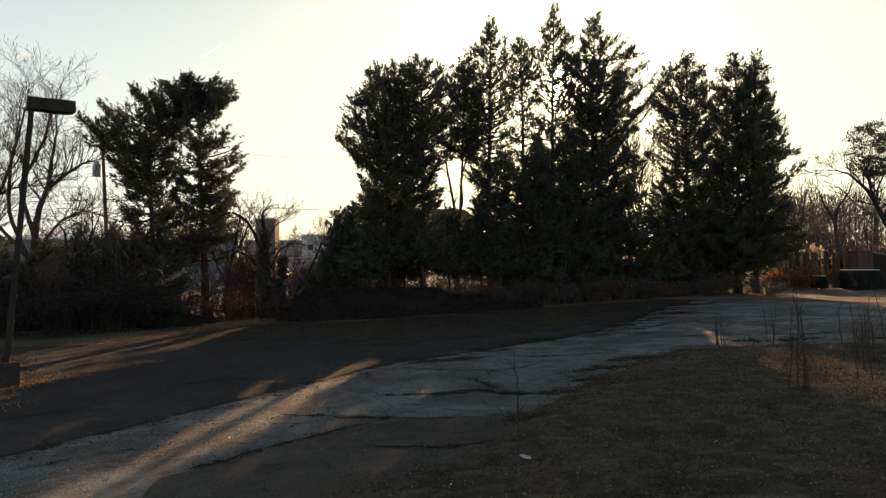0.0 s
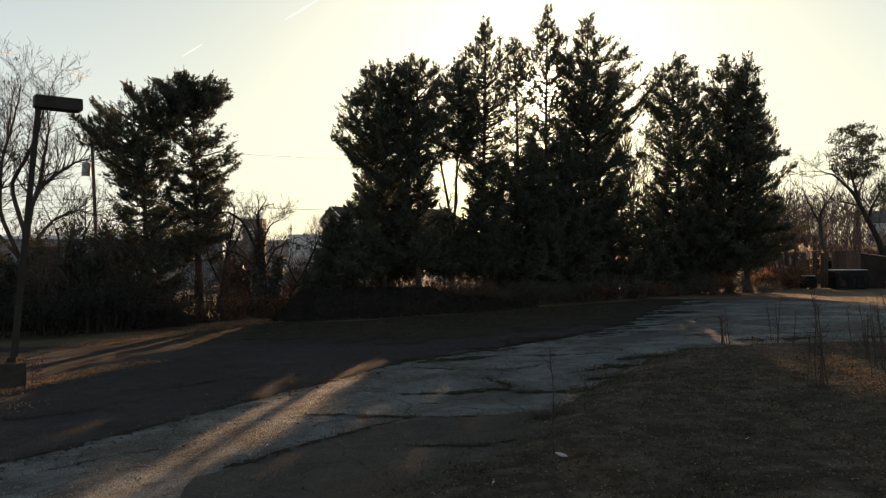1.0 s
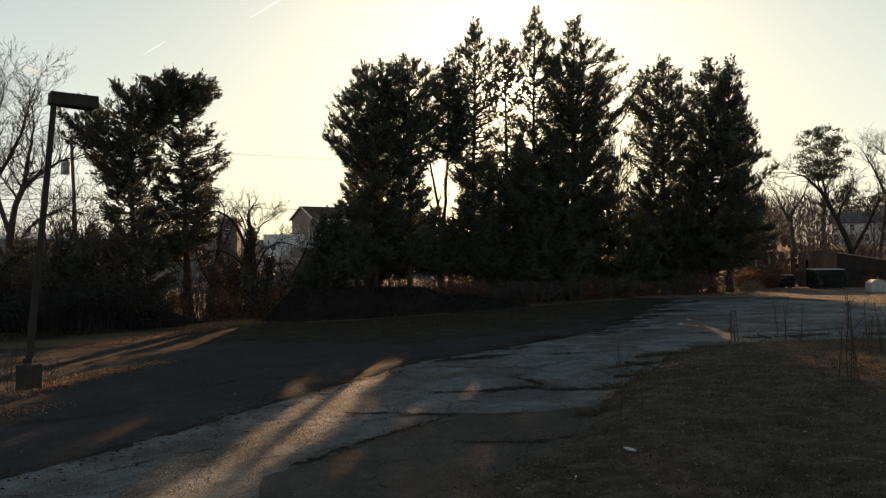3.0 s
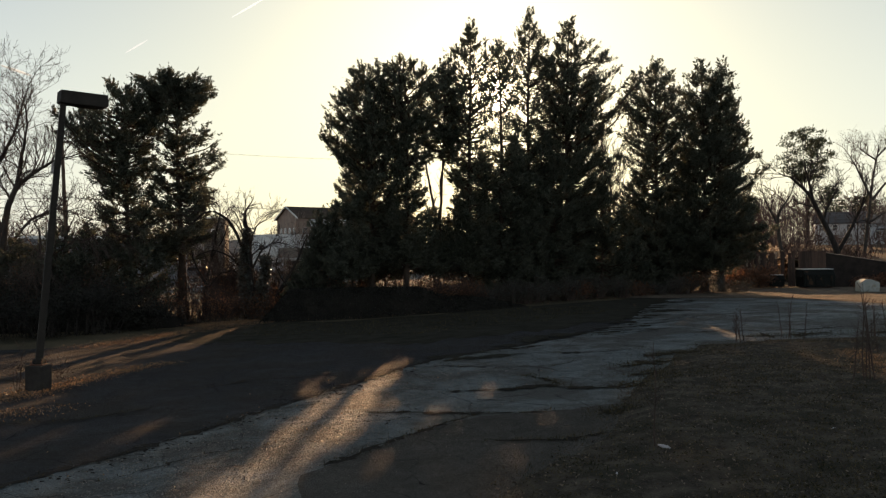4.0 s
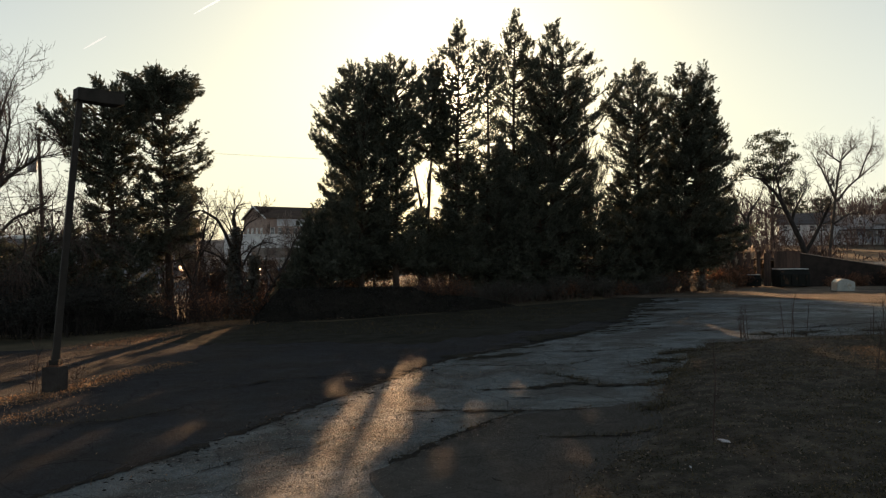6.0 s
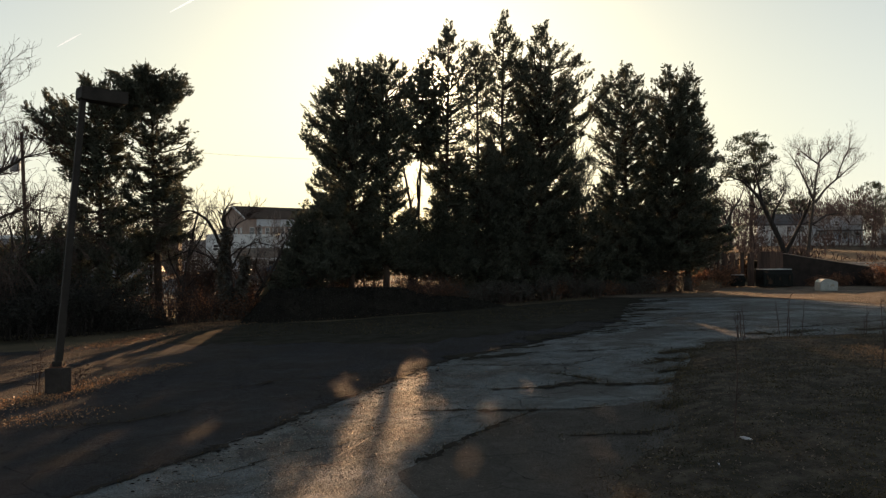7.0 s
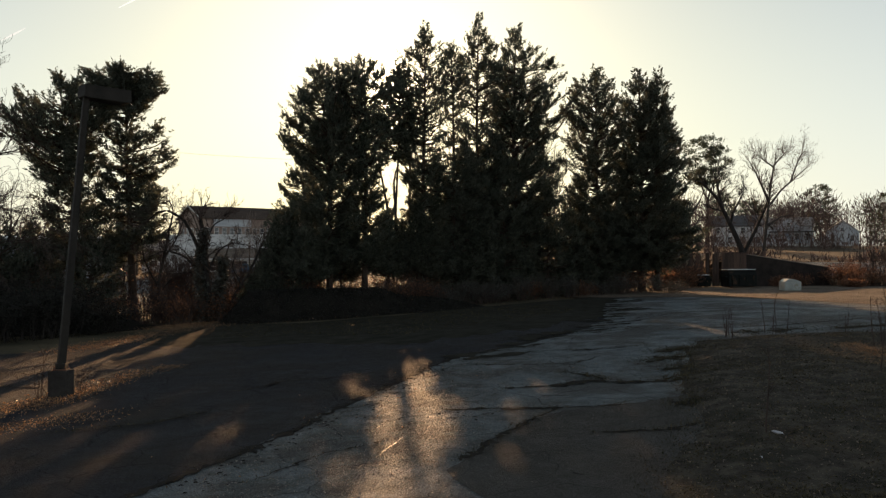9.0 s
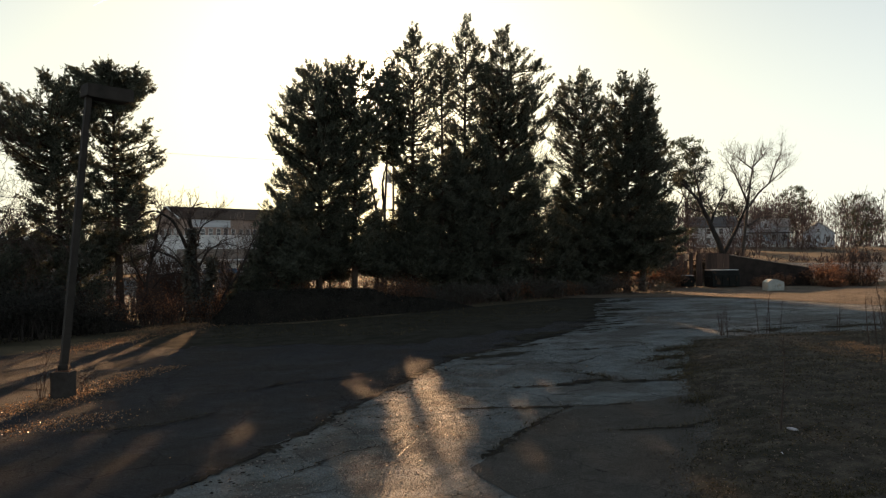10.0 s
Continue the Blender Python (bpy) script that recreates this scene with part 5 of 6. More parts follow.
by = 46.4 + 0.08 * (bx + 5) + rng.uniform(-2.2, 1.0, n)
q = np.array([(x, y, berm_z(x, y) + 0.01) for x, y in zip(bx, by)])
ln = rng.uniform(0.05, 0.12, n)
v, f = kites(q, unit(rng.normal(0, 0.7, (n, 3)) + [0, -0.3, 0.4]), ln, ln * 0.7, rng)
tagged(new("bank_ivy", mesh_of("bank_ivy", v, f, IVY_SHADED)), "ivy leaves in shade-dark colour covering the low bank", "ivy", kind="stuff")
for i, (x, y, h) in enumerate([(-0.3, 47.0, 1.9), (0.5, 46.7, 1.8), (1.2, 47.2, 2.0), (2.0, 47.4, 1.8), (2.8, 47.6, 1.9)]):
    shrub("bramble", x, y, 0.7, 0.6, h, 370 + i, "dry rust-brown brush with glinting leaves under the cedars", RUST_LEAF, 40, 1300, 0.07, "brambles under the cedars")
for i, (x, y, h) in enumerate([(-8.6, 49.4, 1.9), (-7.9, 49.0, 2.1), (-9.3, 49.8, 1.7)]):
    shrub("bramble", x, y, 0.8, 0.6, h, 376 + i, "dense low brown brush beside the bank", RUST_LEAF, 50, 1500, 0.07, "brambles under the cedars")
for i, x in enumerate((-7.6, -6.4, -5.1, -3.9, -2.6, -1.4, -0.2, 1.0, 2.2)):
    shrub("bare_shrub", x, 49.9 + 0.3 * (i % 3), 0.8, 0.5, 2.7 + 0.3 * (i % 2), 380 + i, "thin leafless brush behind the low bank", RUST_LEAF, 34, 420, 0.06, "brush behind the low bank", arch=0.6)
for i in range(9):
    x = 0.7 + i * 1.08
    y = 47.4 + 0.42 * i + 0.3 * math.sin(i * 2.1)
    shrub("hedge_shrub", x, y, 0.95, 0.8, 1.5 + 0.35 * math.sin(i * 1.7), 170 + i, "low dark brush with small leaves at the foot of the cedars", IVY if i > 1 else RUST_LEAF, 30, 1500, 0.085, "low shrubs along the cedar row")
for i in range(9):
    x = 10.2 + i * 1.45
    y = 51.2 + 0.36 * i + 0.4 * math.sin(i * 2.3)
    shrub("hedge_shrub", x, y, 1.1, 0.9, 1.3 + 0.4 * math.sin(i * 1.3), 200 + i, "low dark shrub under the cedar skirts", IVY if i % 3 else RUST_LEAF, 28, 1700, 0.085, "low shrubs along the cedar row")
for i, (x, y, rx, h) in enumerate([(24.6, 60.4, 1.3, 1.8), (26.2, 61.6, 1.4, 2.0), (27.6, 60.6, 1.3, 1.9), (36.8, 59.8, 1.0, 1.0), (41.6, 59.4, 1.5, 1.2), (40.4, 60.0, 1.3, 1.7), (42.4, 60.4, 1.4, 1.9), (43.0, 60.5, 1.7, 2.4), (41.0, 57.6, 1.7, 1.5), (43.0, 57.4, 1.6, 1.7), (34.4, 58.6, 0.7, 0.8), (38.4, 55.6, 0.7, 0.7), (25.0, 59.4, 1.2, 1.3), (26.6, 59.8, 1.2, 1.5)]):
    shrub("bramble", x, y, rx, 1.0, h, 220 + i, "sunlit rust-orange dry brambles on the bank", RUST_LEAF, 34, 1500, 0.13, "dry brambles on the bank")

for i, (x, y, h) in enumerate([(42.6, 58.2, 5.0), (44.0, 58.0, 4.4), (44, 64, 2.6), (40, 68, 2.6), (37, 70, 2.4), (34, 66, 2.6), (31, 66.5, 3.0), (27.5, 66, 3.2)]):
    shrub("bare_shrub", x, y, 1.3, 1.0, h, 330 + i, "upright leafless brush on the bank", RUST_LEAF, 34, 160, 0.12, "brush on the bank", arch=0.5)


def reeds(x, y, n, h, seed, label):
    rng = np.random.default_rng(seed)
    th = thing("reed_clump", pose(x, y, gz(x, y)), label, "reeds", "reeds by the bins")
    foot = rng.normal(0, 0.45, (n, 2))
    top = np.stack([foot[:, 0] * 1.5 + rng.normal(0, 0.25, n), foot[:, 1] * 1.5, h * rng.uniform(0.6, 1.0, n)], 1)
    seg = np.concatenate([foot, np.zeros((n, 1)), top, np.full((n, 1), 0.012), np.full((n, 1), 0.006)], 1)
    v, f = tubes(seg, 3)
    part("stalkwork", mesh_of("stalkwork", v, f, STRAW), STRAW, th)
    k = 26
    q = np.repeat(top, k, 0) - np.array([0, 0, 1]) * rng.uniform(0, 0.55, (n * k, 1))
    d = unit(rng.normal(0, 0.35, (n * k, 3)) + [0.3, 0, 0.8])
    kv, kf = kites(q, d, np.full(n * k, 0.26), np.full(n * k, 0.10), rng)
    part("plumage", mesh_of("plumage", kv, kf, PLUME), PLUME, th, "pale fluffy seed plumes")
    q = np.repeat(foot, 6, 0)
    q = np.concatenate([q, rng.uniform(0, h * 0.4, (len(q), 1))], 1)
    d = unit(rng.normal(0, 0.4, (len(q), 3)) + [0, 0, 0.8])
    kv, kf = kites(q, d, rng.uniform(0.5, 1.0, len(q)), np.full(len(q), 0.035), rng)
    part("bladework", mesh_of("bladework", kv, kf, STRAW), STRAW, th)
    return th


for i, (x, y, h) in enumerate([(26.8, 62.8, 2.4), (27.9, 62.6, 2.9), (28.8, 63.2, 3.3), (29.6, 63.4, 3.4), (25.8, 62.4, 2.0)]):
    reeds(x, y, 13, h, 240 + i, "tall dry reeds with pale plumes, lit from behind")


# young leafless shoots on and by the lawn
def shoot(x, y, h, seed, stems, label, wide=0.16):
    rng = np.random.default_rng(seed)
    th = thing("sapling", pose(x, y, lawn_z(x, y) - 0.03 if y < lawn_top(x) else gz(x, y)), label, "sapling", "leafless shoots by the lawn")
    for i in range(stems):
        k = h * (1 if i == 0 else rng.uniform(0.6, 0.98))
        off = np.zeros(3) if i == 0 else np.array([rng.normal(0, wide), rng.normal(0, wide), 0])
        s = np.linspace(0, 1, 8)
        lean = rng.normal(-0.03, 0.04, 2) * (1 if stems == 1 else 2)
        c = off + np.stack([lean[0] * k * s, lean[1] * k * s, k * s], 1)
        c[1:, :2] += np.cumsum(rng.normal(0, 0.010, (7, 2)), 0)
        v, f = sweep(c, 0.014 * (1 - 0.75 * s) * (0.8 + 0.2 * h), 6)
        stem = part("stem", mesh_of("stem", v, f, TWIG, True), TWIG, th)
        rows = []
        for j in range(rng.integers(11, 20)):
            u = rng.uniform(0.25, 0.98)
            p = np.array([np.interp(u, s, c[:, a]) for a in range(3)])
            a = rng.uniform(0, 6.28)
            e = p + np.array([math.cos(a), math.sin(a), rng.uniform(0.7, 1.6)]) * k * (0.10 if stems < 5 else 0.16) * rng.uniform(0.4, 1.3) * (1.15 - 0.5 * u)
            rows.append(chain(np.stack([p, (p + e) / 2 - [0, 0, 0.01], e]), np.array([0.005, 0.004, 0.002])))
        v, f = tubes(np.concatenate(rows), 4)
        part("twigwork", mesh_of("twigwork", v, f, TWIG), TWIG, stem)
    return th


shoot(1.08, 11.65, 1.62, 301, 1, "single thin leafless shoot standing in the lawn")
shoot(6.9, 15.6, 2.0, 302, 5, "clump of thin leafless shoots in the lawn")
shoot(8.7, 16.3, 1.45, 303, 2, "pair of thin leafless shoots by a straw patch")
shoot(8.6, 24.6, 1.15, 304, 6, "low leafless shoots at the edge of the lawn", 0.26)
shoot(10.5, 24.4, 1.2, 305, 1, "thin leafless shoot at the edge of the lawn")
shoot(9.3, 17.8, 1.5, 306, 3, "clump of thin leafless shoots in the lawn")
shoot(10.4, 19.4, 1.6, 307, 6, "bushy leafless shoots in the lawn", 0.42)
shoot(11.4, 20.6, 1.5, 309, 5, "bushy leafless shoots in the lawn", 0.4)
shoot(10.1, 24.6, 1.5, 312, 3, "slim leafless shoots with spreading twigs at the edge of the lawn", 0.2)
shoot(12.6, 24.0, 1.0, 308, 2, "short leafless shoots at the edge of the lawn")

# grass, straw and leaves
def scatter(name, pts, zf, height, width, material, label, rng, flat=0.0, category="grass"):
    n = len(pts)
    q = np.array([(x, y, zf(x, y)) for x, y in pts])
    d = rng.normal(0, 0.55, (n, 3)) + np.array([0, 0, 1.0])
    if flat:
        d[:, 2] = np.abs(rng.normal(0, flat, n))
    d = unit(d)
    ln = height * rng.uniform(0.4, 1.3, n)
    v, f = kites(q, d, ln, width * rng.uniform(0.6, 1.3, n), rng)
    return tagged(new(name, mesh_of(name, v, f, material)), label, category, kind="stuff")


def along(line, n, spread, rng):
    p = np.array(line, float)
    seg = np.r_[0, np.cumsum(np.linalg.norm(np.diff(p, axis=0), axis=1))]
    s = rng.uniform(0, seg[-1], n)
    return np.stack([np.interp(s, seg, p[:, 0]) + rng.normal(0, spread, n), np.interp(s, seg, p[:, 1]) + rng.normal(0, spread, n)], 1)


rng = np.random.default_rng(400)
pts = []
while len(pts) < 62000:
    x = rng.uniform(-3.5, 17)
    y = 8.2 + (25 - 8.2) * rng.uniform(0, 1) ** 1.3
    if y < lawn_top(x) + 0.05 and noise.noise((x * 0.9, y * 0.9, 0.3)) + rng.uniform(-0.45, 0.45) > 0.0:
        pts.append((x, y))
scatter("grass", pts, lambda x, y: lawn_z(x, y) - 0.005, 0.065, 0.012, GRASS, "short dead winter grass on the lawn", rng, 0.45)
pts = [(rng.uniform(-3, 15), rng.uniform(8.5, 24)) for _ in range(18000)]
scatter("leaf_litter", [p for p in pts if p[1] < lawn_top(p[0])], lambda x, y: lawn_z(x, y) + 0.012, 0.05, 0.024, LITTER, "scattered dry leaves on the lawn", rng, 0.2, "leaves")
# straw bands follow the sunlit patch; their orange stands in for sunlight
pts = np.concatenate([along([(9.6, 20.4), (8.8, 18.6), (8.4, 17.0), (8.6, 15.6)], 2200, 0.26, rng), along([(8.0, 16.0), (8.0, 14.8), (9.2, 13.6)], 1500, 0.34, rng)])
scatter("straw", [p for p in pts if p[1] < lawn_top(p[0])], lambda x, y: lawn_z(x, y) + 0.005, 0.07, 0.012, STRAW, "dry straw and leaves, orange like the sunlit patch they follow", rng, 0.3)
pts = np.stack([rng.uniform(-9, 9, 9000), rng.uniform(30, 44, 9000)], 1)
pts = [(x, y) for x, y in pts if 32.0 + 0.55 * abs(x + 1.5) + rough_noise(x, 5.0, 0.5, 2.4) < y < float(np.interp(x, BACK_X, BACK_Y)) + 0.5]
scatter("verge_grass", pts, lambda x, y: gz(x, y) + 0.015, 0.09, 0.03, GRASS, "short dark grass along the foot of the trees", rng)


leaf_rows = [along([(-14.4, 33.6), (-12.8, 38.2), (-10.6, 42.4), (-9.4, 43.6)], 5200, 0.65, rng), along([(-12.2, 43.0), (-11.0, 44.6), (-9.6, 45.6)], 5200, 0.6, rng), along([(-12.4, 20.6), (-11.6, 22.6), (-11.1, 24.4), (-10.0, 27.2)], 2400, 0.3, rng),
             along([(-13.6, 19.6), (-12.6, 20.6), (-12.0, 21.6)], 1300, 0.5, rng), along([(-12.6, 17.6), (-11.0, 18.6), (-10.4, 19.0)], 900, 0.4, rng), along([(-9.6, 44.0), (-6, 43.0), (4, 46.5), (16, 53)], 700, 0.9, rng),
             along([(14, 53), (19, 55.4), (26, 58.6)], 2400, 0.8, rng), along([(-8, 13), (-4, 19), (0, 23), (3, 17.6)], 110, 1.1, rng)]
scatter("fallen_leaves", np.concatenate(leaf_rows), lambda x, y: gz(x, y) + 0.03, 0.055, 0.03, LEAVES, "drifts of orange-brown fallen leaves", rng, 0.4, "leaves")
weed_rows = [along(line, int(160 * width / 0.1), width * 0.6, rng) for line, width in CRACKS]
edge = np.array([(x, lawn_top(x)) for x in np.linspace(-2.6, 14, 900)]) + rng.normal(0, 0.14, (900, 2))
scatter("weeds", np.concatenate(weed_rows + [edge]), lambda x, y: gz(x, y) + 0.03, 0.07, 0.012, GRASS, "low dead weeds in the asphalt cracks", rng, 0, "weeds")
n = 130
clods = np.concatenate([along([(-4.9, 18.2), (-3.4, 20.6), (-1.6, 22.6)], n, 0.45, rng), along([(-8, 12), (-5.5, 16.5), (-1.0, 24.0)], 160, 0.22, rng), along([(-4.6, 15.4), (-2.6, 16.2)], 40, 0.5, rng)])
cv, cf = [], []
for i, (x, y) in enumerate(clods):
    r = rng.uniform(0.007, 0.026)
    a = np.arange(6) * math.pi / 3 + rng.uniform(0, 1)
    rr = r * rng.uniform(0.6, 1.4, 6)
    z = gz(x, y) + 0.025
    b = len(cv)
    cv += [(x + math.cos(t) * q * 1.6, y + math.sin(t) * q, z) for t, q in zip(a, rr)] + [(x + math.cos(t) * q * 0.8, y + math.sin(t) * q * 0.5, z + r * 0.5) for t, q in zip(a, rr)]
    cf += [(b + k, b + (k + 1) % 6, b + 6 + (k + 1) % 6, b + 6 + k) for k in range(6)] + [(b + 6, b + 7, b + 8, b + 9), (b + 9, b + 10, b + 11, b + 6)]
tagged(new("soil_clods", mesh_of("soil_clods", cv, cf, SOIL_DARK)), "scattered dark clods of soil on the asphalt", "soil", kind="stuff")
# grit along the sun patch, its pale colour standing in for sun glints
grit = along([(-8, 10.5), (-4, 14), (-3, 18), (-1, 22)], 13000, 1.5, rng)
grit = [p for p in grit if p[0] > lane_edge(p[1])]
scatter("grit", grit, lambda x, y: gz(x, y) + 0.022, 0.026, 0.02, GRIT, "fine asphalt grit, pale to stand in for glints in the sun patch", rng, 0.3, "grit")

# ---- the parking lot lamp ----
PX, PY = -12.0, 22.05
pz = gz(PX, PY)
lamp = thing("street_lamp", pose(PX, PY, pz), "leaning dark bronze car park lamp on a concrete footing", "street lamp")
part("footing", boxed(0, 0, -0.1, 0.46, 0.46, 0.78, 0.02, turn=pose(0, 0, 0, 0, 0, -14)), CONCRETE_SHADED, lamp, "weathered square concrete footing")
part("base_plate", boxed(0, 0, 0.682, 0.34, 0.34, 0.03, 0.006), RUST, lamp, "rusty steel base plate")
for sx in (-1, 1):
    for sy in (-1, 1):
        part("bolt", rod(bmesh.new(), (sx * 0.13, sy * 0.13, 0.71), (sx * 0.13, sy * 0.13, 0.79), 0.018, sides=6), RUST, lamp)
foot, head = Vector((0.0, 0.0, 0.71)), Vector((0.58, 0.3, 7.75 - pz))
axis = (head - foot)
pm = Matrix.Translation(foot) @ axis.to_track_quat("Z", "Y").to_matrix().to_4x4()
bm = bmesh.new()
bmesh.ops.create_cone(bm, cap_ends=True, segments=4, radius1=0.125, radius2=0.1, depth=axis.length, matrix=pm @ Matrix.Translation((0, 0, axis.length / 2)) @ pose(0, 0, 0, 0, 0, 45))
part("pole", bm, BRONZE, lamp)
part("pole_collar", boxed(0.01, 0.005, 0.71, 0.24, 0.24, 0.14, 0.01), BRONZE, lamp)
hv = pose(head.x, head.y, head.z, 0, 2, 33)
bm = prism(bmesh.new(), [(-0.13, -0.19), (-0.12, 0.12), (1.08, 0.14), (1.10, -0.17), (1.02, -0.2), (-0.05, -0.22)], -0.24, 0.24)
bmesh.ops.bevel(bm, geom=bm.edges[:], offset=0.008, segments=2, affect="EDGES")
bmesh.ops.transform(bm, matrix=hv, verts=bm.verts)
part("lamp_head", bm, BRONZE, lamp, "wedge-shaped bronze lamp head")
bm = boxed(0.62, 0, -0.232, 0.62, 0.34, 0.03, 0.005)
bmesh.ops.transform(bm, matrix=hv, verts=bm.verts)
part("lens", bm, BRONZE, lamp, "dull lamp lens")
shrub("weed_clump", PX - 0.45, PY - 0.1, 0.25, 0.15, 1.35, 310, "tall thin dry weeds beside the lamp footing", LITTER, 7, 60, 0.05, category="weeds", arch=0.1)
shrub("weed_clump", PX + 0.34, PY + 0.5, 0.2, 0.2, 1.1, 311, "dry curled weeds beside the lamp footing", LITTER, 5, 90, 0.06, category="weeds", arch=0.2)

# ---- utility poles and wires ----
def utility_pole(x, y, top, lean, label, arm=2.2):
    z = gz(x, y)
    th = thing("utility_pole", pose(x, y, z), label, "utility pole", "utility poles")
    part("pole", rod(bmesh.new(), (0, 0, -0.2), (lean, 0, top - z), 0.17, 0.12, 12), POLE_WOOD, th)
    part("crossarm", boxed(lean * 0.96, 0, top - z - 0.55, arm, 0.11, 0.12, 0.01), POLE_WOOD, th)
    for k in (-0.43 * arm, -0.16 * arm, 0.16 * arm, 0.43 * arm):
        bm = rod(bmesh.new(), (lean * 0.96 + k, 0, top - z - 0.43), (lean * 0.96 + k, 0, top - z - 0.26), 0.05, 0.03, 8)
        part("insulator", bm, LID, th)
    bm = rod(bmesh.new(), (lean * 0.85 - 0.55, 0, top - z - 2.9), (lean * 0.85 - 0.5, 0, top - z - 1.9), 0.33, sides=14)
    rod(bm, (lean * 0.85 - 0.5, 0, top - z - 1.9), (lean * 0.85 - 0.5, 0, top - z - 1.82), 0.27, 0.2, 14)
    tr = part("transformer", bm, STEEL, th, "grey drum transformer")
    part("bushing", rod(bmesh.new(), (lean * 0.85 - 0.5, 0, top - z - 1.82), (lean * 0.85 - 0.5, 0, top - z - 1.5), 0.05, 0.03, 8), LID, tr)
    return th


utility_pole(-26.4, 63.5, 12.7, -0.5, "leaning wooden utility pole with a transformer", 0.8)
utility_pole(10.1, 97.7, 15.3, 0.1, "wooden utility pole behind the cedars")


def wire(a, b, sag, r, label):
    a, b = Vector(a), Vector(b)
    c = np.array([list(a.lerp(b, k / 24) - Vector((0, 0, sag * 4 * (k / 24) * (1 - k / 24)))) for k in range(25)])
    v, f = sweep(c, np.full(25, r), 4)
    return tagged(new("power_line", mesh_of("power_line", v, f, CABLE)), label, "cable", "overhead wires")


wire((-26.3, 63.5, 8.0), (10.1, 97.7, 8.84), 0.55, 0.022, "black telephone cable between the utility poles")
wire((-27.1, 63.5, 12.4), (9.3, 97.7, 15.1), 0.7, 0.006, "thin overhead wire between the utility poles")
wire((-26.7, 63.5, 12.4), (10.9, 97.7, 15.1), 0.7, 0.006, "thin overhead wire between the utility poles")
wire((-26.3, 63.5, 8.0), (-75.0, 50.0, 8.0), 0.6, 0.022, "black telephone cable running along the thicket")
wire((-26.5, 63.5, 7.4), (-75.0, 50.0, 7.2), 0.6, 0.018, "black telephone cable running along the thicket")

# ---- buildings ----
def pane_in(th_part, x, y, z, w, h, turn=0, frame_m=None, bars=1):
    """A window in a wall that faces -y: sash frame, panes behind it and a sill."""
    win = new("window")
    win.parent = th_part
    win.matrix_basis = pose(x, y, z, 0, 0, turn)
    bm = bmesh.new()
    t = 0.09
    box(bm, 0, -0.03, 0, w, 0.1, t)
    box(bm, 0, -0.03, h - t, w, 0.1, t)
    box(bm, -w / 2 + t / 2, -0.03, t, t, 0.1, h - 2 * t)
    box(bm, w / 2 - t / 2, -0.03, t, t, 0.1, h - 2 * t)
    if bars:
        box(bm, 0, -0.025, h / 2 - 0.03, w - 2 * t, 0.08, 0.06)
    part("window_frame", bm, frame_m or TRIM, win)
    part("pane", boxed(0, 0.01, t, w - 2 * t, 0.02, h - 2 * t), PANE, win)
    part("sill", boxed(0, -0.08, -0.06, w + 0.16, 0.2, 0.06), frame_m or TRIM, win)
    return win


def gable_house(name, m, w, d, eave, ridge, wall_m, label, windows, group="", chimney=False, roof_m=None, along_x=True, category="house", over=0.35):
    """A house whose long wall faces -y, with a gable roof along x, or across it."""
    th = thing(name, m, label, category, group)
    bm = bmesh.new()
    if along_x:
        prism(bm, [(-d / 2, -0.5), (d / 2, -0.5), (d / 2, eave), (0, ridge), (-d / 2, eave)], -w / 2, w / 2)
        bmesh.ops.rotate(bm, verts=bm.verts, matrix=Matrix.Rotation(radians(90), 3, "Z"))
    else:
        prism(bm, [(-w / 2, -0.5), (w / 2, -0.5), (w / 2, eave), (0, ridge), (-w / 2, eave)], -d / 2, d / 2)
    wall = part("wall", bm, wall_m, th)
    half = (d if along_x else w) / 2
    run = (w if along_x else d) / 2 + over
    k = (ridge - eave) / half
    bm = bmesh.new()
    lo = eave - over * k
    prism(bm, [(-half - over, lo + 0.04), (-half - over, lo + 0.22), (0, ridge + 0.24), (half + over, lo + 0.22), (half + over, lo + 0.04), (0, ridge + 0.04)], -run, run)
    if along_x:
        bmesh.ops.rotate(bm, verts=bm.verts, matrix=Matrix.Rotation(radians(90), 3, "Z"))
    roof = part("roof", bm, roof_m or SHINGLE, th)
    if chimney:
        part("chimney", boxed(w * 0.2, 0.2, ridge - 0.6, 0.7, 0.7, 1.7, 0.02), BRICK, roof)
    for x, z, ww, hh in windows:
        pane_in(wall, x, -d / 2 - 0.01, z, ww, hh)
    return th


# long grey shed behind the thicket
sh = thing("warehouse", pose(-52, 92, gz(-52, 92), 0, 0, 25), "long low grey metal-clad warehouse with a flat roof", "building")
wall = part("wall", boxed(0, 4, -0.5, 54, 16, 6.4, 0.05), METAL_WALL, sh)
part("roof_edge", boxed(0, 4, 5.9, 54.4, 16.4, 0.35, 0.03), TRIM, sh)
for k in range(27):
    part("cladding_rib", boxed(-26 + 2 * k, -4.05, 0.0, 0.12, 0.1, 5.9), METAL_WALL, wall)
for k in range(5):
    pane_in(wall, -22 + 10 * k, -4.02, 2.0, 2.4, 1.4)
part("roller_door", boxed(17, -4.04, -0.4, 4, 0.1, 4.2, 0.02), LID, wall)

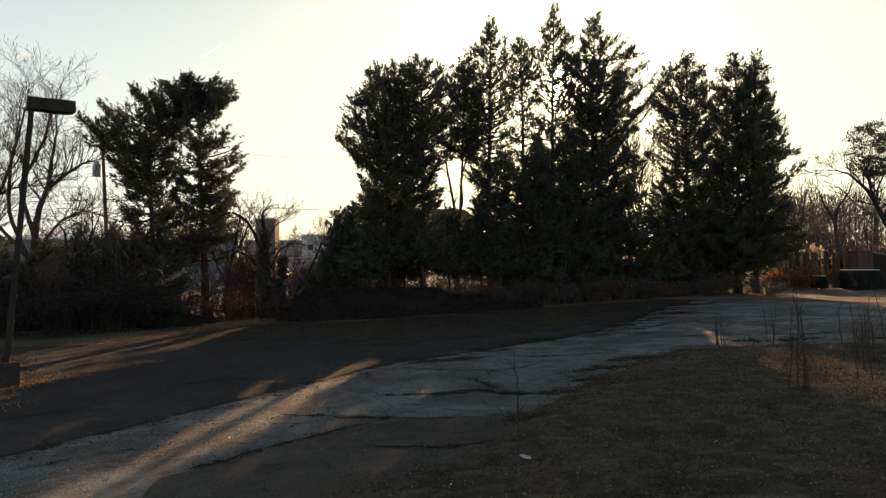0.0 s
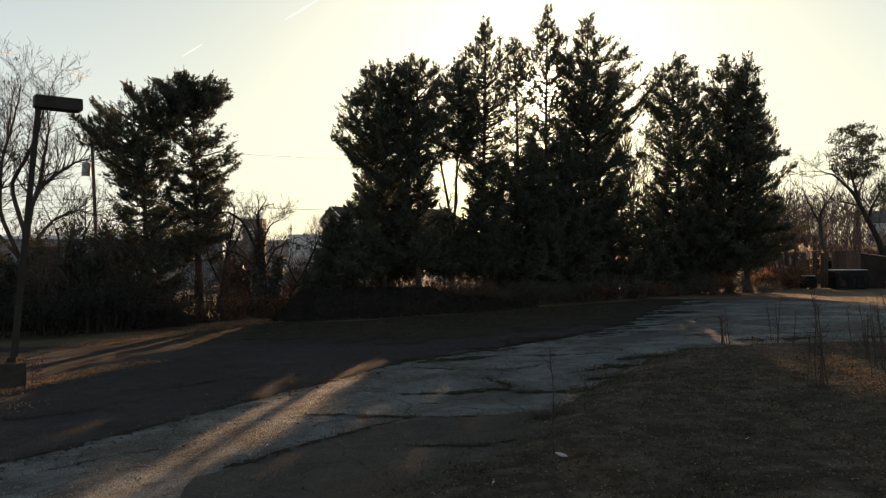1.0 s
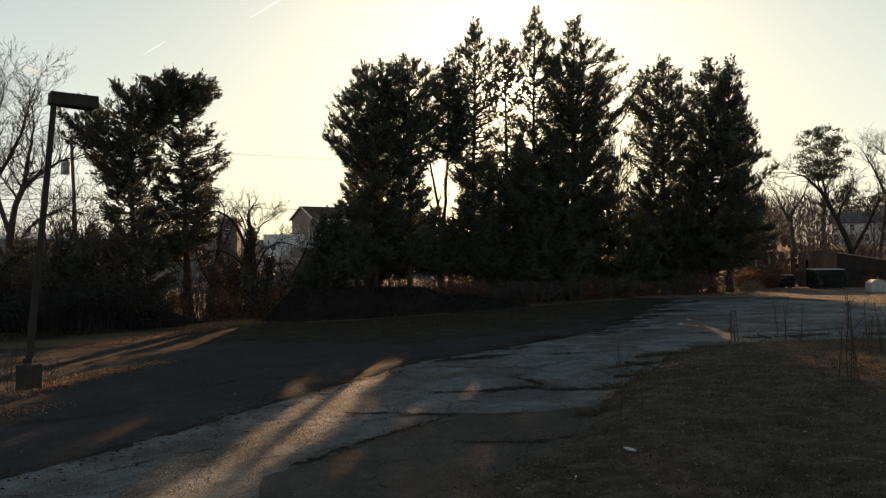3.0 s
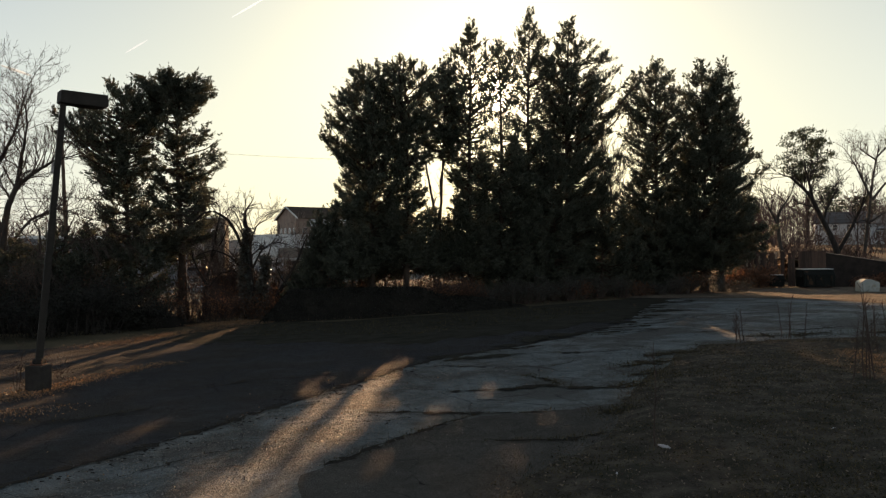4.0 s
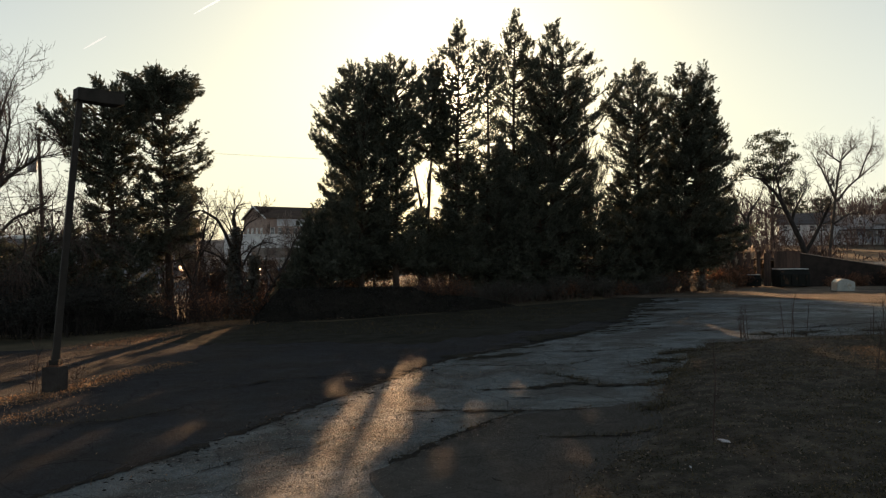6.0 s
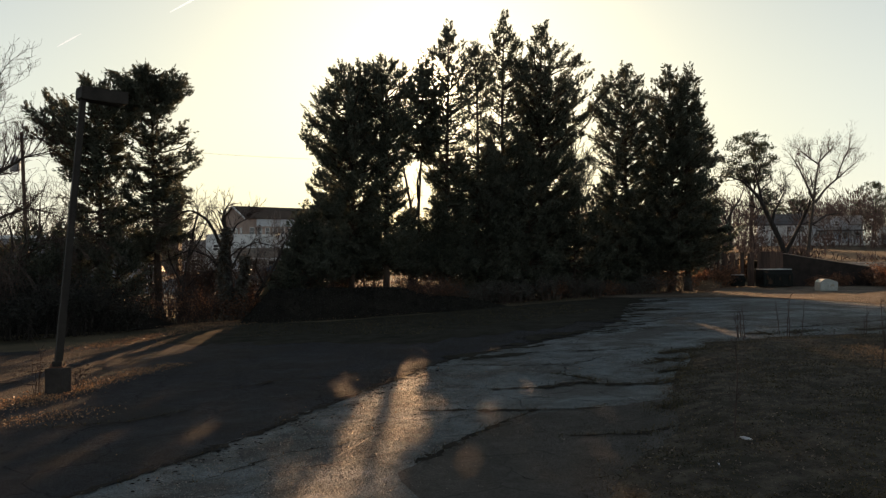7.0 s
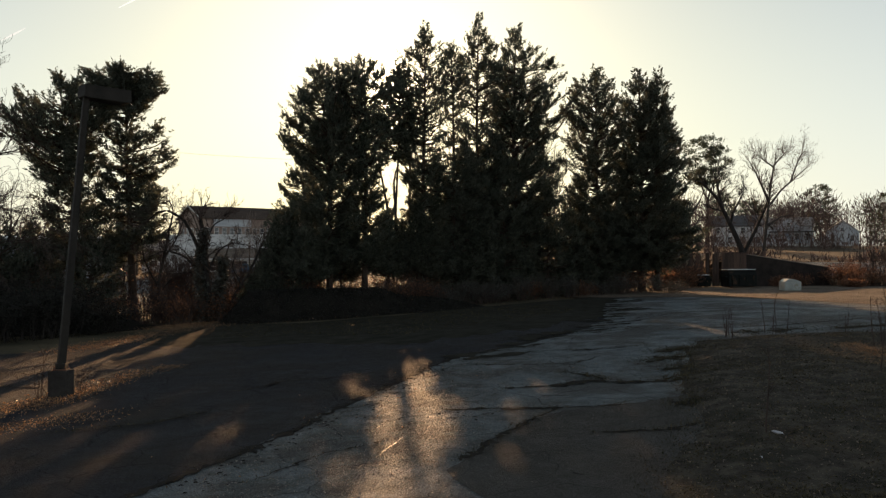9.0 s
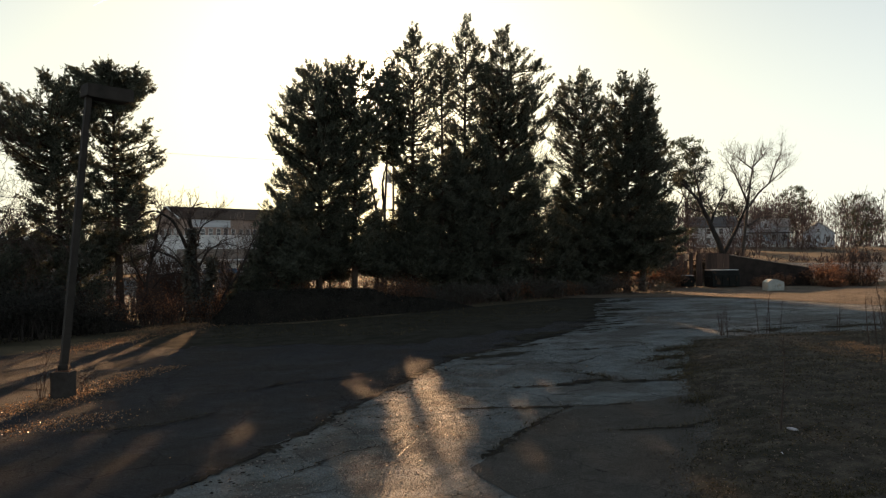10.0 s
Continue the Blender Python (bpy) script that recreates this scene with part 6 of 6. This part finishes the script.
# white flat-roofed block by the far car park
wb = thing("office_building", pose(-11.5, 123, gz(-12.5, 121)), "low white flat-roofed commercial building", "building")
wall = part("wall", boxed(0, 0, -0.4, 19, 8, 5.8, 0.04), WHITE_WALL, wb)
part("parapet", boxed(0, 0, 5.4, 19.3, 8.3, 0.2, 0.03), TRIM, wb)
pane_in(wall, -8.1, -4.02, 3.2, 0.9, 1.0)
for x in (-3.4, 0.4, 4.2, 8.0):
    pane_in(wall, x, -4.02, 0.4, 2.4, 1.4)
part("front_door", boxed(-6.4, -4.05, -0.35, 1.1, 0.1, 2.2, 0.02), PANE, wall)
part("canopy", prism(bmesh.new(), [(-5.6, 2.15), (9.5, 2.15), (9.3, 3.6), (-5.4, 3.6)], -5.6, -4.0), SHINGLE_TAN, wb, "brown shingled canopy")
part("canopy_edge", boxed(1.95, -5.62, 1.98, 15.1, 0.1, 0.18), TRIM, wb)
part("plinth", boxed(0, -4.05, -0.3, 19.1, 0.14, 0.5), BRICK, wb)

# narrow grey stair tower of the warehouse, taller than its roof
tw = thing("tower", pose(-26.2, 120, gz(-26.2, 120)), "plain grey flat-topped tower block behind the bare trees", "building")
wall = part("wall", boxed(0, 0, -0.4, 2.9, 3.2, 9.3 - gz(-26.2, 120), 0.04), CONCRETE, tw)
part("roof_edge", boxed(0, 0, 8.9 - gz(-26.2, 120), 3.06, 3.36, 0.22, 0.02), TRIM, tw)
pane_in(wall, 0, -1.62, 5.4, 0.9, 1.1)

# big brick hall with a long dark roof, seen on its corner
hall = gable_house("brick_hall", pose(-11.9, 272, gz(-11, 262), 0, 0, 30), 44, 17, 14.3, 18.1, BRICK, "large tan brick hall with a long dark shingle roof", [(-20 + 2.6 * k, 8.9, 1.5, 2.4) for k in range(16)], category="building", over=0.6, roof_m=SHINGLE_BROWN)
part("dormer", boxed(-12, -8.56, 11.7, 13, 0.24, 2.3), SIDING, hall, "grey panelled upper storey")
for sy in (-1, 1):
    bm = prism(bmesh.new(), [(0, 18.05), (0, 18.45), (9.2, 14.3), (9.2, 13.9)], -0.12, 0.12)
    bmesh.ops.transform(bm, matrix=pose(-22.75, 0, 0, 0, 0, 90 * sy), verts=bm.verts)
    part("verge_board", bm, TRIM, hall, "white roof edge board")
for k in (-5.0, -1.7, 1.7, 5.0):
    win = new("window")
    win.parent = hall
    win.matrix_basis = pose(-22.05, k, 8.9, 0, 0, -90)
    part("window_frame", boxed(0, -0.03, 0, 1.6, 0.1, 2.4, 0.02), TRIM, win)
    part("pane", boxed(0, -0.09, 0.12, 1.36, 0.03, 2.16), PANE, win)
part("porch_roof", boxed(2, -11.1, 5.9, 36, 5.4, 0.5, 0.04), TRIM, hall)
wing = part("wing", boxed(2, -10.9, -0.4, 35, 5.0, 6.3, 0.04), WHITE_WALL, hall, "white low front wing")
for k in range(9):
    pane_in(wing, -13 + 3.7 * k, -13.42, 2.6, 2.2, 1.8)

# brown-roofed house beyond the far car park
gable_house("house", pose(-30.0, 146, gz(-30, 146), 0, 0, 12), 11, 8, 2.6, 5.2, SIDING, "low pale house with a brown gable roof", [(-3.4, 0.9, 1.2, 1.2), (0, 0.9, 1.2, 1.2), (3.4, 0.9, 1.2, 1.2)], roof_m=SHINGLE_TAN)

# houses across the street
h1 = gable_house("house", pose(99.7, 150, gz(99.7, 150), 0, 0, -30), 9.5, 7.5, 4.2, 5.9, SIDING, "pale grey-white house with a gable roof and a front porch",
                 [(-3.6, 1.2, 1.0, 1.5), (-1.2, 1.2, 1.0, 1.5), (1.6, 1.2, 1.0, 1.5), (3.8, 1.2, 1.0, 1.5)], chimney=True, roof_m=SHINGLE_TAN)
bm = bmesh.new()
prism(bm, [(-2.0, 3.6), (2.0, 3.6), (2.0, 4.2), (0, 5.9), (-2.0, 4.2)], -4.4, -3.0)
gb = part("gable", bm, SIDING, h1, "front cross gable")
pane_in(gb, 0, -4.42, 3.9, 0.8, 1.1)
part("porch_floor", boxed(0.6, -5.4, 0.0, 8.5, 2.6, 0.55, 0.02), TRIM, h1)
part("porch_roof", boxed(0.6, -5.4, 2.9, 8.8, 2.9, 0.22, 0.03), SHINGLE, h1)
for k in range(5):
    part("porch_post", boxed(-3.5 + 2.05 * k, -6.6, 0.55, 0.16, 0.16, 2.35), TRIM, h1)
rail = part("porch_rail", boxed(0.6, -6.62, 1.38, 8.4, 0.08, 0.1), BLUE_TRIM, h1, "pale blue porch rail")
for k in range(34):
    part("baluster", boxed(-3.5 + 0.25 * k, -6.62, 0.55, 0.05, 0.05, 0.83), BLUE_TRIM, rail)
part("front_door", boxed(-0.1, -4.03, 0.55, 1.0, 0.08, 2.1, 0.02), BLUE_TRIM, h1)
h2 = gable_house("house", pose(125.6, 166, gz(125.6, 166), 0, 0, -34), 7, 9, 3.4, 6.0, SIDING, "pale grey gabled house partly behind bare trees", [(-2.0, 1.2, 1.0, 1.5), (2.0, 1.2, 1.0, 1.5), (0, 3.5, 0.8, 1.0)], along_x=False, roof_m=SHINGLE_TAN)
h3 = gable_house("house", pose(94, 160, gz(94, 160), 0, 0, -28), 10, 8, 4.6, 6.8, WHITE_WALL, "white two-storey house with a dark roof behind trees", [(-3.8, 3.0, 1.0, 1.3), (-1.3, 3.0, 1.0, 1.3), (1.3, 3.0, 1.0, 1.3), (3.8, 3.0, 1.0, 1.3), (-4.2, 0.8, 1.0, 1.5), (-1.4, 0.8, 1.0, 1.5), (1.4, 0.8, 1.0, 1.5), (4.2, 0.8, 1.0, 1.5)])

# white picket fence beside the porch
pf = thing("picket_fence", pose(105.2, 147, gz(105.2, 147), 0, 0, -32), "low white picket fence beside the house", "fence")
part("rail", boxed(0, 0, 0.25, 8, 0.05, 0.09), TRIM, pf)
part("rail", boxed(0, 0, 0.85, 8, 0.05, 0.09), TRIM, pf)
for k in range(33):
    part("picket", boxed(-4 + 0.25 * k, -0.05, 0.03, 0.11, 0.03, 1.1), TRIM, pf)

# a street light by the houses
sl = thing("street_lamp", pose(108.1, 150, gz(108.1, 150)), "slim street light with a small white head", "street lamp")
part("pole", rod(bmesh.new(), (0, 0, 0), (0, 0, 5.2), 0.07, 0.05, 8), STEEL, sl)
part("lamp_head", boxed(0, 0, 5.2, 0.5, 0.35, 0.35, 0.06), TRIM, sl)


# ---- parked vehicles ----
def parked_car(m, paint, label, long=4.6, high=1.7, wide=1.82, suv=True):
    th = thing("car", m, label, "car", "parked cars")
    e = long / 2
    belt = high * 0.60
    low = [(-e, 0.32), (-e, belt * 0.9), (-e + 0.12, belt), (e - 1.25, belt), (e - 0.15, belt * 0.83), (e, belt * 0.62), (e, 0.32), (e - 0.3, 0.24), (-e + 0.3, 0.24)]
    bm = prism(bmesh.new(), low, -wide / 2, wide / 2)
    bmesh.ops.bevel(bm, geom=bm.edges[:], offset=0.07, segments=2, affect="EDGES")
    body = part("body", bm, paint, th)
    rear = -e + (0.12 if suv else 0.7)
    cab = [(rear, belt - 0.03), (rear + 0.3, high), (e - 2.15, high), (e - 1.3, belt - 0.03)]
    bm = prism(bmesh.new(), cab, -wide / 2 + 0.1, wide / 2 - 0.1)
    bmesh.ops.bevel(bm, geom=bm.edges[:], offset=0.06, segments=2, affect="EDGES")
    part("cabin", bm, paint, th)
    for s in (-1, 1):
        y = s * (wide / 2 - 0.097)
        for a, b in ((rear + 0.35, (rear + e - 1.9) / 2 - 0.05), ((rear + e - 1.9) / 2 + 0.05, e - 1.75)):
            bm = prism(bmesh.new(), [(a, belt + 0.06), (a + 0.06, high - 0.16), (b - (0.25 if b > e - 2 else 0), high - 0.16), (b, belt + 0.06)], y - 0.01, y + 0.01)
            part("side_window", bm, PANE, th)
        for x in (-e + 0.85, e - 0.9):
            wh = part("wheel", rod(bmesh.new(), (x, s * (wide / 2 - 0.22), 0.34), (x, s * (wide / 2 + 0.01), 0.34), 0.34, sides=18), RUBBER, th)
            part("rim", rod(bmesh.new(), (x, s * (wide / 2 - 0.1), 0.34), (x, s * (wide / 2 + 0.02), 0.34), 0.21, sides=12), STEEL, wh)
        part("headlight", boxed(e - 0.04, s * (wide / 2 - 0.3), belt * 0.62, 0.1, 0.36, 0.16, 0.02), LID, th)
        part("tail_light", boxed(-e + 0.02, s * (wide / 2 - 0.2), belt * 0.7, 0.08, 0.22, 0.3, 0.02), RED_PAINT, th)
        part("mirror", boxed(e - 1.55, s * (wide / 2 + 0.08), belt + 0.02, 0.14, 0.18, 0.13, 0.03), paint, th)
    bm = prism(bmesh.new(), [(e - 2.13, high - 0.07), (e - 1.36, belt + 0.04), (e - 1.33, belt + 0.04), (e - 2.10, high - 0.07)], -wide / 2 + 0.2, wide / 2 - 0.2)
    part("windscreen", bm, PANE, th)
    part("bumper", boxed(e - 0.02, 0, 0.3, 0.12, wide * 0.94, 0.22, 0.04), paint, th)
    return th


def car_at(x, y, turn, *a, **k):
    return parked_car(pose(x, y, gz(x, y) + 0.04, 0, 0, turn), *a, **k)


car_at(-18.3, 115.5, 180, CAR_WHITE, "white estate car parked by the white building", 4.9, 1.75)
car_at(-11.0, 113.0, 185, CAR_BLUE, "blue car parked behind the trees", 4.5, 1.5, suv=False)
car_at(-4.5, 111.0, 178, CAR_GREY, "grey car parked behind the trees", 4.6, 1.5, suv=False)
car_at(2.5, 108.0, 182, CAR_WHITE, "white car parked behind the cedars", 4.6, 1.5, suv=False)
car_at(-27.0, 108.0, 175, CAR_GREY, "grey car parked behind the trees", 4.6, 1.6)
car_at(92.7, 143, 150, CAR_WHITE, "white car parked in front of the houses", 4.6, 1.6)

# ---- bins, cabinet and barrier by the bank ----
def dumpster(m, w, d, h, label, lids=2):
    th = thing("dumpster", m, label, "dumpster", "bins by the bank")
    bm = prism(bmesh.new(), [(-d / 2, 0.12), (d / 2, 0.12), (d / 2, h), (-d / 2 + 0.25, h - 0.02), (-d / 2, h * 0.75)], -w / 2, w / 2)
    bmesh.ops.rotate(bm, verts=bm.verts, matrix=Matrix.Rotation(radians(90), 3, "Z"))
    bmesh.ops.bevel(bm, geom=bm.edges[:], offset=0.02, segments=1, affect="EDGES")
    body = part("body", bm, BIN_DARK, th)
    for k in range(4):
        part("rib", boxed(-w / 2 + w * (k + 0.5) / 4, -d / 2 - 0.03, 0.15, 0.08, 0.06, h * 0.58), BIN_DARK, body)
    for k in range(lids):
        lw = w / lids
        part("lid", boxed(-w / 2 + lw * (k + 0.5), 0.1, h, lw - 0.05, d * 0.92, 0.055, 0.015), LID, th, "pale grey plastic lid")
    for s in (-1, 1):
        part("sleeve", boxed(s * (w / 2 + 0.06), 0, h * 0.55, 0.12, d * 0.75, 0.14, 0.01), BIN_DARK, th)
        part("skid", boxed(s * (w / 2 - 0.25), 0, 0.0, 0.12, d * 0.9, 0.12, 0.01), RUST, th)
    return th


dumpster(pose(30.6, 58.9, gz(30.6, 58.9), 0, 0, -6), 2.35, 1.5, 1.45, "dark green dumpster with two pale lids")
dumpster(pose(28.2, 60.3, gz(28.2, 60.3), 0, 0, -12), 1.0, 0.9, 1.0, "small dark waste bin with a pale lid", 1)
CX, CY = 30.1, 51.6
cab = thing("utility_cabinet", pose(CX, CY, gz(CX, CY), 0, 0, -14), "pale grey-green utility cabinet with a sloped top", "utility cabinet")
part("plinth", boxed(0, 0, -0.05, 1.35, 1.25, 0.13, 0.02), CONCRETE, cab, "concrete slab")
bm = prism(bmesh.new(), [(-0.6, 0.08), (0.6, 0.08), (0.6, 0.70), (0.05, 0.90), (-0.3, 0.90), (-0.6, 0.70)], -0.55, 0.55)
bmesh.ops.bevel(bm, geom=bm.edges[:], offset=0.03, segments=2, affect="EDGES")
cb = part("body", bm, ENAMEL, cab)
for x in (-0.28, 0.28):
    dr = part("door", boxed(x, -0.56, 0.14, 0.53, 0.03, 0.52, 0.008), ENAMEL, cab)
    part("handle", boxed(x - 0.19 * (1 if x > 0 else -1), -0.595, 0.36, 0.04, 0.04, 0.12, 0.01), STEEL, dr)

# brown board fence behind the bins
bf = thing("board_fence", pose(29.4, 61.8, gz(29.4, 61.8), 0, 0, -9), "weathered brown board fence with gaps", "fence")
for k in range(5):
    part("post", boxed(-3.4 + 1.7 * k, 0.08, -0.1, 0.1, 0.1, 2.95), BOARD, bf)
part("rail", boxed(0, 0.03, 0.4, 6.9, 0.05, 0.1), BOARD, bf)
part("rail", boxed(0, 0.03, 2.2, 6.9, 0.05, 0.1), BOARD, bf)
part("capping", boxed(0, 0.02, 2.83, 7.0, 0.16, 0.05, 0.01), BOARD, bf)
rng = np.random.default_rng(500)
for k in range(26):
    if k in (12, 14, 17):
        continue
    part("board", boxed(-3.4 + 0.27 * k + rng.normal(0, 0.01), -0.02, 0.02, 0.262, 0.025, 2.78 + rng.normal(0, 0.02)), BOARD, bf)

# retaining wall that drops along the ramp
wall_pts = [(32.9, 61.3, 3.22), (34.6, 61.2, 2.96), (36.6, 61.1, 2.64), (38.6, 61.0, 2.34), (40.6, 60.9, 2.04)]
rw = thing("retaining_wall", pose(32.9, 61.3, gz(32.9, 61.3)), "dark brown retaining wall with a pale sloping top", "wall")
base = Vector((32.9, 61.3, gz(32.9, 61.3)))
for nm, lo, hi, half, m_ in (("wall_face", None, 0.0, 0.14, WALL_BROWN), ("coping", 0.0, 0.05, 0.18, CONCRETE)):
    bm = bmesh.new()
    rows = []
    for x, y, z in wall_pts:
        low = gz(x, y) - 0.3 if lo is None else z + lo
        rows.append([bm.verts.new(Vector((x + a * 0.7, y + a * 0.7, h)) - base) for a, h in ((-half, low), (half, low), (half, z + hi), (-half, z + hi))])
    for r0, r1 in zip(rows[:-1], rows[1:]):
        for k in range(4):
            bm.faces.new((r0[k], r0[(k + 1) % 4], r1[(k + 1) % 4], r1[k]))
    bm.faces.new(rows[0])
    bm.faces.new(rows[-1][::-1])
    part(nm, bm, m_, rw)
verge_far = strips("verge_far", np.arange(36, 200, 2.0), lambda x: 89.5 - 0.02 * (x - 60), lambda x: 150.0, 20, lambda x, y: gz(x, y) + 0.05 + rough_noise(x, y, 0.2, 0.05), HAY)
tagged(verge_far, "tawny sunlit grass rising to the houses", "verge", kind="structure")
bank = strips("bank", np.arange(33.2, 60, 0.6), lambda x: 61.9 - 3.6 * step(40.8, 43.5, x) + 3.0 * step(46, 52, x), lambda x: 79.0, 24,
              lambda x, y: gz(x, y) + 0.02 + (max(0.0, 2.0 - 0.22 * (x - 33))) * step(0, 4, 79 - y) * step(61.6, 63.0, y) + rough_noise(x, y, 0.5, 0.1) + 0.35 * step(40.5, 42.5, x) * (1 - step(46, 49, x)) * step(58.4, 60.0, y), FIELD)
tagged(bank, "brown earth bank between the wall and the street", "bank", kind="structure")

# litter on the lawn
lx, ly = 1.15, 11.45
bag = bmesh.new()
bmesh.ops.create_icosphere(bag, subdivisions=3, radius=0.045)
for v in bag.verts:
    q = v.co.copy()
    v.co = Vector((q.x * 1.9, q.y * 0.8, q.z * 0.5)) * (1 + 0.45 * noise.noise(q * 24) + 0.3 * noise.noise(q * 50))
lb = new("plastic_bag", bm_mesh("plastic_bag", bag, PLASTIC, False))
lb.matrix_basis = pose(lx, ly, lawn_z(lx, ly) + 0.03, 0, 8, -25)
tagged(lb, "crumpled white plastic bag lying on the lawn", "litter")
rng = np.random.default_rng(510)
for k in range(5):
    x, y = rng.uniform(0, 7), rng.uniform(9.3, 15)
    if y > lawn_top(x) - 0.3:
        continue
    bm = bmesh.new()
    bmesh.ops.create_grid(bm, x_segments=3, y_segments=2, size=0.5)
    for v in bm.verts:
        v.co = Vector((v.co.x * 0.055, v.co.y * 0.022, 0.008 * math.sin(v.co.x * 5 + k)))
    bmesh.ops.solidify(bm, geom=bm.faces[:], thickness=0.003)
    ob = new("paper_scrap", bm_mesh("paper_scrap", bm, PLASTIC))
    ob.matrix_basis = pose(x, y, lawn_z(x, y) + 0.035, rng.uniform(-15, 15), rng.uniform(-15, 15), rng.uniform(0, 180))
    tagged(ob, "small pale scrap of litter in the grass", "litter", "litter on the lawn")

# a pale dry stick on the asphalt
stick = np.array([(-5.13, 12.95), (-4.31, 14.49)])
line = np.array([(*(stick[0] + (stick[1] - stick[0]) * k), 0.0) for k in np.linspace(0, 1, 9)])
line[:, 2] = [gz(x, y) + 0.045 for x, y, _ in line]
line[:, 0] += 0.012 * np.sin(np.arange(9) * 1.9)
v, f = sweep(line, np.linspace(0.0035, 0.0025, 9), 6)
tagged(new("stick", mesh_of("stick", v, f, GRIT)), "pale dry stick lying on the bleached asphalt", "stick")

# ---- vapour trails high in the sky ----
def trail(a, b, width, colour, strength, label, seed):
    rng = np.random.default_rng(seed)
    a, b = np.array(a, float), np.array(b, float)
    k = np.linspace(0, 1, 24)[:, None]
    c = a * (1 - k) + b * k
    w = width * (0.25 + 0.75 * np.sin(np.pi * np.clip(k[:, 0], 0.03, 0.97))) * rng.uniform(0.7, 1.2, 24)
    v, f = tubes(chain(c, w), 6)
    return tagged(new("vapour_trail", mesh_of("vapour_trail", v, f, vapour("sunlit_vapour", colour, strength), True)), label, "cloud", "vapour trails", "structure")


trail((-691, 3992, 1175), (-500, 3991, 1290), 5, (1.0, 0.96, 0.86), TRAIL, "short white vapour trail in the sky", 1)
trail((-1199, 3993, 994), (-1095, 3993, 1058), 4, (1.0, 0.95, 0.86), TRAIL * 0.9, "short white vapour trail in the sky", 2)
trail((-2171, 3993, 1039), (-2002, 3993, 1004), 6, (1.0, 0.88, 0.74), TRAIL * 0.8, "faint warm streak of cloud", 3)
trail((-1777, 3993, 928), (-1637, 3994, 879), 7, (1.0, 0.86, 0.70), TRAIL * 0.85, "faint warm streak of cloud", 4)
